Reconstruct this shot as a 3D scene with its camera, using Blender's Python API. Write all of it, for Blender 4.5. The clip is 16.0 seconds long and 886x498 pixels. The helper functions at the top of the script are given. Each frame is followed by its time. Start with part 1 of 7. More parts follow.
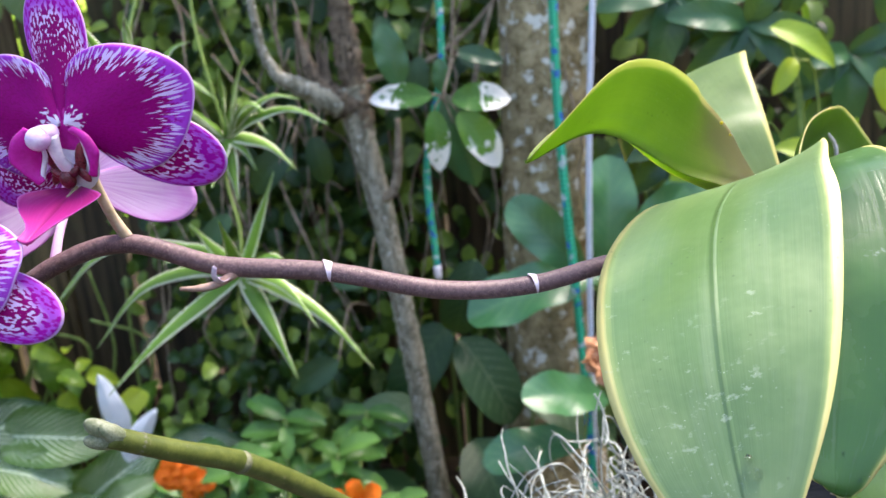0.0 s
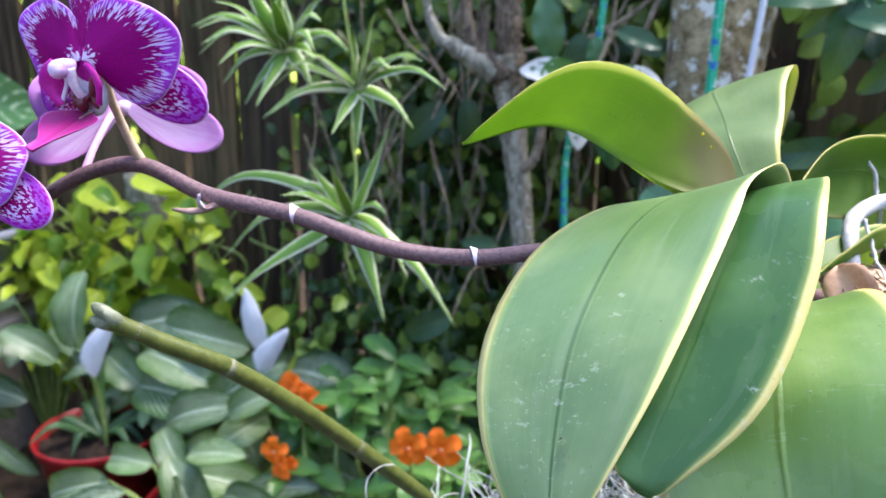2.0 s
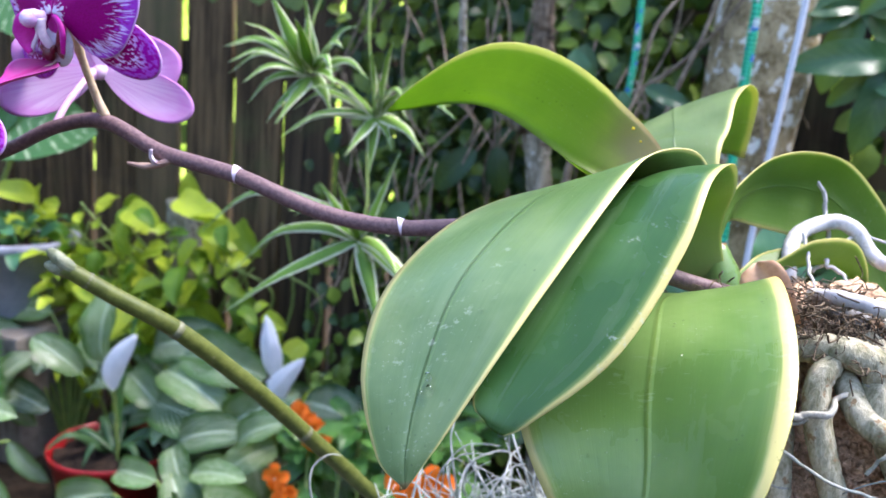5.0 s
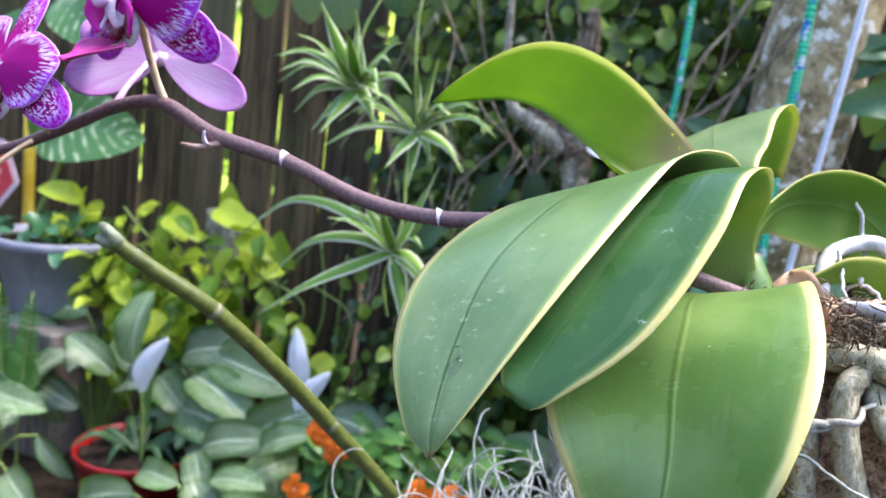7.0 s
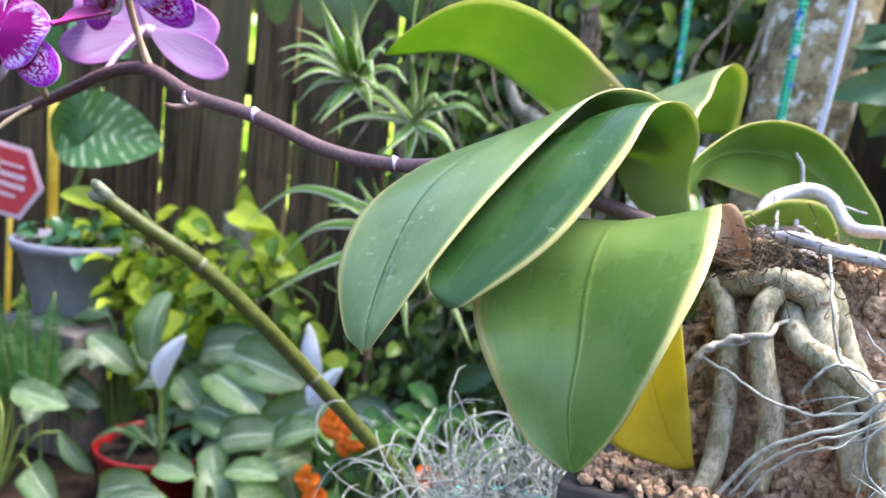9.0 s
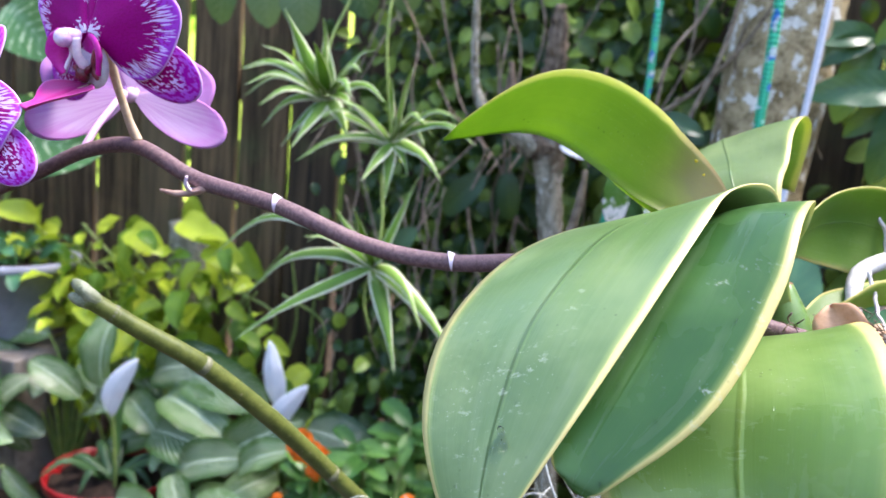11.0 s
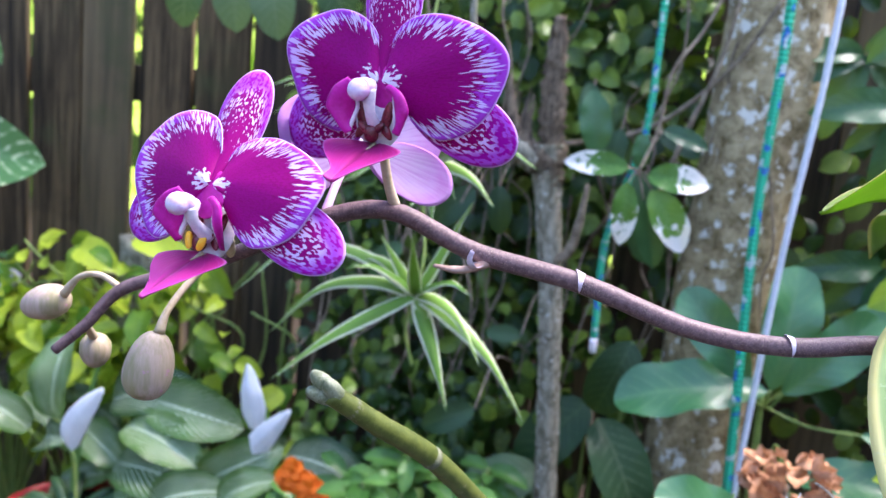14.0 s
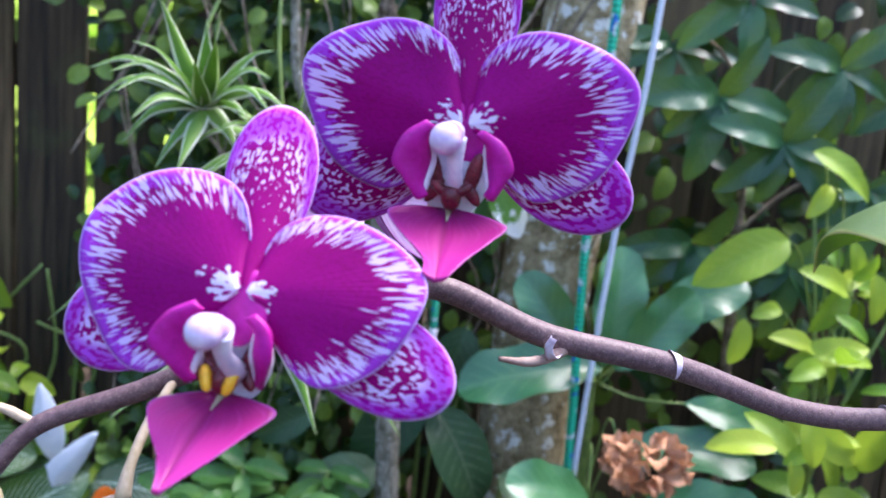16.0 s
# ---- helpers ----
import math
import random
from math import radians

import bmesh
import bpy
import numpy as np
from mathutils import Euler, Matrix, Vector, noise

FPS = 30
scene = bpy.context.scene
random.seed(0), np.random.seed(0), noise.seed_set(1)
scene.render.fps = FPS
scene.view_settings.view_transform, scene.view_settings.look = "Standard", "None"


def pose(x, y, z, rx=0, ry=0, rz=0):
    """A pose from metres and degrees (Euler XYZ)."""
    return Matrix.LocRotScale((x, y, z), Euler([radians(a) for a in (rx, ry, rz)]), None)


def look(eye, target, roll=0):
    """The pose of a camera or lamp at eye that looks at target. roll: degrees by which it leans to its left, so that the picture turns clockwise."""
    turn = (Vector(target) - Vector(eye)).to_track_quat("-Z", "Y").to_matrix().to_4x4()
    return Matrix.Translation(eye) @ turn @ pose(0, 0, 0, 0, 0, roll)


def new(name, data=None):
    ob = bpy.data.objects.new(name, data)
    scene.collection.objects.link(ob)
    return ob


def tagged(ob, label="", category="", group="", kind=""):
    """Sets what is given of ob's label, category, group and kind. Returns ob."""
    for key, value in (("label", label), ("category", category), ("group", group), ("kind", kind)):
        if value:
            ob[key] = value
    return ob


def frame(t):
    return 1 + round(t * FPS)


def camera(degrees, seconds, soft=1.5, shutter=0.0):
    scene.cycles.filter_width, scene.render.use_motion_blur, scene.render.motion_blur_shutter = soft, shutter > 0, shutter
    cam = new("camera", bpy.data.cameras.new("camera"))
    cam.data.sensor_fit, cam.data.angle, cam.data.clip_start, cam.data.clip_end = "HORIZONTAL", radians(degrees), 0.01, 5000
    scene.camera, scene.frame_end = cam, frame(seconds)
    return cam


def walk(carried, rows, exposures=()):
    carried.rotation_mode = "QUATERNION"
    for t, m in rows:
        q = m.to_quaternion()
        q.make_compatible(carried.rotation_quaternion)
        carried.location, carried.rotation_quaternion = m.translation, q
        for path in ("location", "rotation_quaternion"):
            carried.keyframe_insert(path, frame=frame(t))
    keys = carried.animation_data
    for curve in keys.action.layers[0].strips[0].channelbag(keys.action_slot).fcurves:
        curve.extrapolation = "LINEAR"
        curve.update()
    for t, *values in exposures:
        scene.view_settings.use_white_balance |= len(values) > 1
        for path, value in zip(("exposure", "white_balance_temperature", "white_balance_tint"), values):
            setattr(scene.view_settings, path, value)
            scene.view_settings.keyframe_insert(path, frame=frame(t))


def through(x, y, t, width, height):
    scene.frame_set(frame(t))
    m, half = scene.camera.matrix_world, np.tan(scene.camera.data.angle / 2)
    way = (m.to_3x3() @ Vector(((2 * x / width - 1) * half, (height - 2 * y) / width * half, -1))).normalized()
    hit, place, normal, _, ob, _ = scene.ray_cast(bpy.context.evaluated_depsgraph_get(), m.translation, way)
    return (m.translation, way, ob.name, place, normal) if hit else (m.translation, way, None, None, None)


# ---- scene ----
cam = camera(58.9, 16.0)
PATH = [
    (0, (0.004, 0.037, 0.797), (-0.037, 1.979, 0.323), -5.9),
    (0.5, (0.045, 0.02, 0.787), (-0.133, 1.958, 0.325), -4.0),
    (1, (0.056, 0.012, 0.793), (-0.243, 1.923, 0.285), -1.9),
    (1.5, (0.081, 0.02, 0.792), (-0.343, 1.91, 0.295), -0.9),
    (2, (0.091, 0.021, 0.799), (-0.399, 1.886, 0.267), 0.3),
    (2.5, (0.108, 0.015, 0.793), (-0.45, 1.863, 0.268), 0.4),
    (3, (0.122, 0.022, 0.787), (-0.432, 1.886, 0.317), 1.0),
    (5.5, (0.147, 0.012, 0.761), (-0.502, 1.866, 0.385), 5.5),
    (6, (0.15, 0.008, 0.754), (-0.524, 1.855, 0.391), 6.8),
    (6.5, (0.143, 0.008, 0.753), (-0.551, 1.853, 0.416), 7.2),
    (7, (0.147, 0.007, 0.754), (-0.562, 1.851, 0.44), 7.2),
    (7.5, (0.146, 0.006, 0.75), (-0.576, 1.848, 0.462), 6.7),
    (8, (0.15, -0.002, 0.74), (-0.585, 1.839, 0.472), 6.2),
    (8.5, (0.167, -0.009, 0.738), (-0.58, 1.825, 0.458), 6.3),
    (9, (0.189, -0.01, 0.732), (-0.579, 1.813, 0.441), 6.3),
    (9.5, (0.205, -0.003, 0.742), (-0.574, 1.814, 0.442), 6.1),
    (10, (0.178, 0.012, 0.761), (-0.575, 1.839, 0.452), 5.7),
    (10.2, (0.164, 0.023, 0.765), (-0.568, 1.858, 0.453), 5.4),
    (12.3, (0.05, 0.028, 0.771), (-0.432, 1.943, 0.45), 4.8),
    (12.5, (0.038, 0.024, 0.773), (-0.441, 1.94, 0.457), 4.7),
    (13, (0.006, 0.024, 0.778), (-0.461, 1.943, 0.462), 5.0),
    (13.5, (-0.015, 0.026, 0.773), (-0.46, 1.952, 0.466), 5.2),
    (14, (-0.034, 0.033, 0.777), (-0.435, 1.969, 0.473), 5.1),
    (14.5, (-0.044, 0.059, 0.79), (-0.363, 2.007, 0.469), 5.1),
    (15, (-0.07, 0.078, 0.79), (-0.259, 2.042, 0.462), 5.2),
    (15.5, (-0.105, 0.086, 0.79), (-0.14, 2.057, 0.453), 5.4),
    (16, (-0.121, 0.096, 0.79), (0.03, 2.063, 0.463), 5.3),
]
walk(cam, [(t, look(eye, target, roll)) for t, eye, target, roll in PATH], [(0.0, 2.68, 7050, 16), (1.2, 2.66, 6650, 17), (3.0, 2.66, 6250, 21), (7.0, 2.73, 6430, 19), (10.0, 2.78, 6600, 20), (14.0, 2.84, 6250, 21), (16.0, 2.62, 6050, 20)])


# ---- focus ----
cam.data.dof.use_dof = True
cam.data.dof.focus_distance = 0.24
cam.data.dof.aperture_fstop = 19.0

# ---- sky and sun ----
SUN_EL, SUN_AZ = 64.0, 62.0
world = bpy.data.worlds.new("sky")
world.use_nodes = True
scene.world = world
wt = world.node_tree
sky = wt.nodes.new("ShaderNodeTexSky")
sky.sky_type, sky.sun_disc = "NISHITA", False
sky.sun_elevation, sky.sun_rotation = radians(SUN_EL), radians(SUN_AZ)
sky.dust_density, sky.air_density, sky.ozone_density = 1.0, 1.0, 0.7
wt.links.new(sky.outputs[0], wt.nodes["Background"].inputs[0])
wt.nodes["Background"].inputs[1].default_value = 0.125
sun = new("sun", bpy.data.lights.new("sun", "SUN"))
sun.data.energy, sun.data.angle, sun.data.color = 1.75, radians(30), (1.0, 0.95, 0.88)
sd = Vector((math.sin(radians(SUN_AZ)) * math.cos(radians(SUN_EL)), math.cos(radians(SUN_AZ)) * math.cos(radians(SUN_EL)), math.sin(radians(SUN_EL))))
sun.matrix_world = look(sd * 20, (0, 0, 0))

GROUND = -0.15


# ---- material helpers ----
class Nodes:
    """A small wrapper for building node trees."""

    def __init__(self, name):
        self.m = bpy.data.materials.new(name)
        self.m.use_nodes = True
        self.t = self.m.node_tree
        self.b = self.t.nodes["Principled BSDF"]

    def n(self, kind, **ins):
        node = self.t.nodes.new(kind)
        for k, v in ins.items():
            self.put(node, k, v)
        return node

    def put(self, node, k, v):
        s = node.inputs[int(k[1:])] if k[0] == "i" and k[1:].isdigit() else node.inputs[k.replace("_", " ")]
        if hasattr(v, "is_output"):
            self.t.links.new(v, s)
        else:
            s.default_value = v

    def math(self, op, a, b=0.0, c=0.0):
        node = self.t.nodes.new("ShaderNodeMath")
        node.operation = op
        for i, v in enumerate((a, b, c)):
            self.put(node, f"i{i}", v)
        return node.outputs[0]

    def step(self, v, lo, hi):
        node = self.t.nodes.new("ShaderNodeMapRange")
        node.interpolation_type = "SMOOTHSTEP"
        for i, x in enumerate((v, lo, hi, 0.0, 1.0)):
            self.put(node, f"i{i}", x)
        return node.outputs[0]

    def mix(self, f, a, b):
        node = self.t.nodes.new("ShaderNodeMix")
        node.data_type = "RGBA"
        for s, v in ((0, f), (6, a), (7, b)):
            if hasattr(v, "is_output"):
                self.t.links.new(v, node.inputs[s])
            else:
                node.inputs[s].default_value = v if s == 0 else (*v[:3], 1)
        return node.outputs[2]

    def uv(self):
        node = self.t.nodes.new("ShaderNodeUVMap")
        node.uv_map = "UVMap"
        sep = self.n("ShaderNodeSeparateXYZ", Vector=node.outputs[0])
        return node.outputs[0], sep.outputs[0], sep.outputs[1]

    def obj(self):
        return self.t.nodes.new("ShaderNodeTexCoord").outputs["Object"]

    def rand(self):
        return self.t.nodes.new("ShaderNodeObjectInfo").outputs["Random"]

    def island(self):
        return self.t.nodes.new("ShaderNodeNewGeometry").outputs["Random Per Island"]

    def noise(self, vec, scale, detail=3.0, rough=0.55):
        node = self.n("ShaderNodeTexNoise", Scale=scale, Detail=detail, Roughness=rough)
        if vec is not None:
            self.t.links.new(vec, node.inputs["Vector"])
        return node.outputs[0]

    def scaled(self, vec, s):
        node = self.t.nodes.new("ShaderNodeMapping")
        node.inputs["Scale"].default_value = s
        self.t.links.new(vec, node.inputs["Vector"])
        return node.outputs[0]

    def xyz(self, x, y, z=0.0):
        return self.n("ShaderNodeCombineXYZ", i0=x, i1=y, i2=z).outputs[0]

    def bump(self, h, strength=0.3, dist=0.001):
        node = self.n("ShaderNodeBump", Strength=strength, Distance=dist, Height=h)
        self.put(self.b, "Normal", node.outputs[0])

    def done(self, colour, rough=0.5, spec=0.5, metal=0.0, through=0.0, through_colour=None, coat=0.0):
        self.put(self.b, "Base_Color", colour if hasattr(colour, "is_output") else (*colour[:3], 1))
        self.put(self.b, "Roughness", rough)
        self.put(self.b, "Specular_IOR_Level", spec)
        self.put(self.b, "Metallic", metal)
        if coat:
            self.put(self.b, "Coat_Weight", coat)
            self.put(self.b, "Coat_Roughness", 0.25)
        if through:
            tr = self.t.nodes.new("ShaderNodeBsdfTranslucent")
            c = through_colour if through_colour is not None else colour
            self.put(tr, "Color", c if hasattr(c, "is_output") else (*c[:3], 1))
            mx = self.t.nodes.new("ShaderNodeMixShader")
            mx.inputs[0].default_value = through
            self.t.links.new(self.b.outputs[0], mx.inputs[1])
            self.t.links.new(tr.outputs[0], mx.inputs[2])
            self.t.links.new(mx.outputs[0], self.t.nodes["Material Output"].inputs[0])
        return self.m


def orchid_leaf_material(name, dark, light, through=0.25, rough=0.38, margin=0.93, cream=(0.62, 0.56, 0.21), blush=0.0, spec=0.4, midrib=-1.0, burnt=0.0, sheath=0.0, scuffs=0.16, ribbed=0.38):
    k = Nodes(name)
    vec, u, v = k.uv()
    side = k.math("ABSOLUTE", k.math("SUBTRACT", k.math("MULTIPLY", u, 2.0), 1.0))
    o = k.obj()
    big = k.noise(o, 24.0, 4.0)
    streak = k.noise(k.scaled(vec, (26.0, 1.1, 1.0)), 1.0, 3.0)
    fine = k.noise(k.scaled(vec, (150.0, 7.0, 1.0)), 1.0, 2.0)
    f = k.math("ADD", k.math("MULTIPLY", big, 0.88), k.math("MULTIPLY", streak, 0.09))
    col = k.mix(k.step(f, 0.36, 0.70), dark, light)
    col = k.mix(k.math("MULTIPLY", k.step(fine, 0.45, 0.75), 0.12), col, (light[0] * 1.25, light[1] * 1.15, light[2] * 1.3))
    # a pale feathered zone before the cream rim, whose width wanders along the leaf
    wander = k.noise(k.xyz(k.math("MULTIPLY", k.step(u, 0.4, 0.6), 5.0), k.math("MULTIPLY", v, 5.0), k.math("MULTIPLY", k.rand(), 9.0)), 1.0, 3.0)
    edge = k.math("ADD", side, k.math("MULTIPLY", k.math("SUBTRACT", wander, 0.45), 0.14))
    edge = k.math("ADD", edge, k.math("MULTIPLY", k.math("SUBTRACT", fine, 0.5), 0.035))
    col = k.mix(k.math("MULTIPLY", k.step(edge, margin - 0.09, margin), 0.4), col, (0.33, 0.42, 0.12))
    col = k.mix(k.step(edge, margin - 0.02, margin + 0.03), col, cream)
    # midrib
    rib = k.step(side, 0.038, 0.0)
    ribcol = (dark[0] * 0.5, dark[1] * 0.6, dark[2] * 0.5) if midrib < 0 else (0.20, 0.30, 0.06)
    col = k.mix(k.math("MULTIPLY", rib, ribbed), col, ribcol)
    # pits and pale scuffs
    vor = k.n("ShaderNodeTexVoronoi", Vector=o, Scale=300.0)
    pit = k.math("MULTIPLY", k.step(vor.outputs["Distance"], 0.17, 0.06), k.step(k.noise(o, 60.0, 2.0), 0.52, 0.62))
    col = k.mix(k.math("MULTIPLY", pit, 0.5), col, (0.03, 0.06, 0.02))
    scuff = k.math("MULTIPLY", k.step(k.noise(k.scaled(vec, (9.0, 60.0, 1.0)), 1.0, 5.0, 0.7), 0.57, 0.66), k.step(k.noise(o, 22.0, 2.0), 0.45, 0.6))
    col = k.mix(k.math("MULTIPLY", scuff, scuffs), col, (0.48, 0.55, 0.42))
    film = k.step(k.noise(k.scaled(vec, (5.0, 2.2, 1.0)), 1.0, 6.0, 0.65), 0.52, 0.68)
    col = k.mix(k.math("MULTIPLY", film, 0.11), col, (0.30, 0.37, 0.26))
    spotty = k.n("ShaderNodeTexVoronoi", Vector=o, Scale=620.0)
    fleck = k.math("MULTIPLY", k.step(spotty.outputs["Distance"], 0.13, 0.06), k.step(k.noise(o, 38.0, 2.0), 0.54, 0.64))
    col = k.mix(k.math("MULTIPLY", fleck, 0.5), col, (0.62, 0.66, 0.52))
    # a browned tip
    tip = k.step(k.math("ADD", v, k.math("MULTIPLY", k.math("SUBTRACT", big, 0.5), 0.05)), 0.968, 0.986)
    col = k.mix(k.math("MULTIPLY", tip, burnt), col, (0.22, 0.09, 0.05))
    if sheath:
        col = k.mix(k.math("MULTIPLY", k.step(v, 0.34, 0.24), sheath), col, (0.22, 0.31, 0.075))
    if blush:
        b = k.math("MULTIPLY", k.step(k.math("ADD", v, k.math("MULTIPLY", big, 0.25)), 0.66, 0.46), blush)
        col = k.mix(b, col, (0.16, 0.085, 0.09))
    k.bump(k.math("ADD", k.math("MULTIPLY", fine, 0.05), k.math("ADD", k.math("MULTIPLY", rib, -0.8 * ribbed), k.math("ADD", k.math("MULTIPLY", big, 1.2), k.math("MULTIPLY", streak, 0.15)))), 0.55, 0.0014)
    r = k.math("ADD", k.math("MULTIPLY", big, 0.3), k.math("ADD", k.math("ADD", k.math("MULTIPLY", scuff, 0.15), k.math("MULTIPLY", film, 0.12)), rough - 0.17))
    thr = k.mix(0.5, col, (0.34, 0.55, 0.03) if dark[1] > dark[0] + 0.02 else (0.62, 0.60, 0.05))
    return k.done(col, r, spec, 0.0, through, thr)


def foliage_material(name, dark, light, rough=0.4, through=0.25, vein=(0.25, 0.4, 0.12), vein_amount=0.35, per="rand", patch=None, patch_at=0.6, edge=None, edge_at=0.85, wear=0.0, ribs=58.0, slope=0.22, spec=0.22):
    k = Nodes(name)
    vec, u, v = k.uv()
    r = k.rand() if per == "rand" else k.island()
    side = k.math("ABSOLUTE", k.math("SUBTRACT", k.math("MULTIPLY", u, 2.0), 1.0))
    o = k.xyz(k.math("ADD", u, k.math("MULTIPLY", r, 37.0)), k.math("MULTIPLY", v, 2.0), k.math("MULTIPLY", r, 11.0))
    big = k.noise(o, 2.4, 4.0)
    fine = k.noise(o, 14.0, 3.0)
    col = k.mix(k.step(k.math("ADD", k.math("MULTIPLY", r, 0.75), k.math("MULTIPLY", big, 0.3)), 0.1 if per == "rand" else 0.38, 0.95 if per == "rand" else 1.02), dark, light)
    # slanting side veins and the midrib
    w = k.math("SINE", k.math("MULTIPLY", k.math("SUBTRACT", v, k.math("MULTIPLY", side, slope)), ribs))
    veins = k.math("MULTIPLY", k.step(k.math("ADD", w, k.math("MULTIPLY", k.math("SUBTRACT", fine, 0.5), 0.8 if patch is not None else 1.6)), 0.50 if patch is not None else 0.75, 0.90 if patch is not None else 1.0), k.step(side, 1.0, 0.55))
    veins = k.math("MAXIMUM", veins, k.step(side, 0.06, 0.02))
    if patch is not None:
        pm = k.math("ADD", k.math("MULTIPLY", w, 0.16), k.math("ADD", k.math("MULTIPLY", k.noise(o, 5.0, 4.0, 0.65), 0.8), k.math("MULTIPLY", r, 0.42)))
        col = k.mix(k.step(pm, patch_at, patch_at + 0.12), col, patch)
    col = k.mix(k.math("MULTIPLY", veins, vein_amount), col, vein)
    if edge is not None:
        e = k.math("ADD", side, k.math("MULTIPLY", k.math("SUBTRACT", k.noise(o, 4.0, 3.0), 0.5), 0.12))
        if wear:
            blotch = k.math("MULTIPLY", k.math("SUBTRACT", k.noise(o, 3.4, 4.0, 0.65), 0.5), 1.5)
            e = k.math("ADD", k.math("ADD", k.math("MULTIPLY", v, 1.05), k.math("MULTIPLY", k.math("MULTIPLY", side, side), 0.20)), blotch)
        col = k.mix(k.step(e, edge_at, edge_at + 0.05), col, edge)
    col = k.mix(k.math("MULTIPLY", k.step(fine, 0.62, 0.72), 0.2), col, (0.10, 0.09, 0.03))
    k.bump(k.math("ADD", k.math("MULTIPLY", w, 0.14), big), 0.25, 0.002)
    return k.done(col, k.math("ADD", k.math("MULTIPLY", fine, 0.2), rough - 0.1), spec, 0.0, through, k.mix(0.45, col, (0.30, 0.5, 0.02)))


def petal_material(name, core_end=0.70, spots=False):
    k = Nodes(name)
    vec, u, v = k.uv()
    r = k.rand()
    off = k.math("MULTIPLY", r, 19.0)
    flank = k.math("POWER", k.math("ABSOLUTE", k.math("SUBTRACT", k.math("MULTIPLY", u, 2.0), 1.0)), 7.0 if not spots else 9.0)
    w = k.math("SMOOTH_MAX", v, k.math("MULTIPLY", flank, k.step(v, 0.22, 0.42)), 0.08)
    ray = k.noise(k.xyz(k.math("MULTIPLY", u, 135.0), k.math("MULTIPLY", v, 8.0), off), 1.0, 0.0, 0.5)
    reach = k.noise(k.xyz(k.math("MULTIPLY", u, 95.0), k.math("MULTIPLY", v, 2.2), k.math("ADD", off, 5.0)), 1.0, 0.0, 0.5)
    wide = k.noise(k.xyz(k.math("MULTIPLY", u, 6.0), k.math("MULTIPLY", v, 1.0), off), 1.0, 1.0, 0.5)
    blot = k.noise(k.xyz(k.math("MULTIPLY", u, 110.0 if not spots else 50.0), k.math("MULTIPLY", v, 40.0 if not spots else 30.0), off), 1.0, 0.3, 0.5)
    slow = k.noise(k.xyz(k.math("MULTIPLY", u, 3.0), v, off), 1.0, 2.0)
    magenta = k.mix(slow, (0.24, 0.0, 0.115), (0.37, 0.001, 0.20)) if spots else k.mix(slow, (0.255, 0.0, 0.125), (0.355, 0.002, 0.205))
    mottle = k.noise(k.xyz(k.math("MULTIPLY", u, 75.0), k.math("MULTIPLY", v, 34.0), off), 1.0, 4.0, 0.65)
    magenta = k.mix(k.math("MULTIPLY", k.step(mottle, 0.42, 0.68), 0.5), magenta, (0.21, 0.0, 0.085))
    lilac, violet, pale = (0.70, 0.54, 0.84), (0.43, 0.055, 0.58), (0.80, 0.66, 0.92)
    deep = (0.36, 0.004, 0.33)
    if spots:
        f = k.math("ADD", k.math("MULTIPLY", ray, 0.15), k.math("MULTIPLY", blot, 0.85))
        lim = k.math("ADD", 0.58, k.math("MULTIPLY", k.math("SUBTRACT", core_end, w), 0.5))
        col = k.mix(k.step(f, lim, k.math("ADD", lim, 0.045)), magenta, lilac)
        tip = k.mix(k.step(f, 0.47, 0.53), deep, violet)
        rim = k.step(k.math("ADD", w, k.math("MULTIPLY", k.math("SUBTRACT", wide, 0.5), 0.3)), 0.76, 0.90)
        col = k.mix(k.math("MULTIPLY", rim, 0.95), col, tip)
    else:
        start = k.math("ADD", w, k.math("ADD", k.math("MULTIPLY", k.math("SUBTRACT", reach, 0.5), 0.30), k.math("MULTIPLY", k.math("SUBTRACT", wide, 0.5), 0.10)))
        lim = k.math("SUBTRACT", 0.545, k.math("MULTIPLY", k.math("SUBTRACT", w, core_end), 0.45))
        white = k.math("MULTIPLY", k.step(start, core_end, core_end + 0.035), k.step(ray, lim, k.math("ADD", lim, 0.05)))
        col = k.mix(white, magenta, lilac)
        out = k.math("ADD", w, k.math("ADD", k.math("MULTIPLY", k.math("SUBTRACT", 0.5, ray), 0.36), k.math("MULTIPLY", k.math("SUBTRACT", wide, 0.5), 0.16)))
        border = k.mix(k.math("MULTIPLY", k.step(blot, 0.54, 0.60), k.step(w, 0.97, 0.90)), violet, deep)
        col = k.mix(k.step(out, 0.875, 0.935), col, border)
    col = k.mix(k.math("MULTIPLY", k.step(v, 0.982, 0.994), 0.55), col, pale)
    if not spots:
        patchy = k.noise(k.xyz(k.math("MULTIPLY", u, 11.0), k.math("MULTIPLY", v, 16.0), off), 1.0, 1.0, 0.5)
        foot = k.step(k.math("ADD", v, k.math("MULTIPLY", k.math("SUBTRACT", patchy, 0.5), 0.45)), 0.150, 0.120)
        col = k.mix(foot, col, (0.72, 0.66, 0.82))
    vein = k.noise(k.xyz(k.math("MULTIPLY", u, 90.0), k.math("MULTIPLY", v, 2.0), off), 1.0, 2.0)
    k.bump(k.math("ADD", vein, k.math("MULTIPLY", slow, 3.0)), 0.14, 0.0008)
    return k.done(col, 0.6, 0.12, 0.0, 0.22, col)


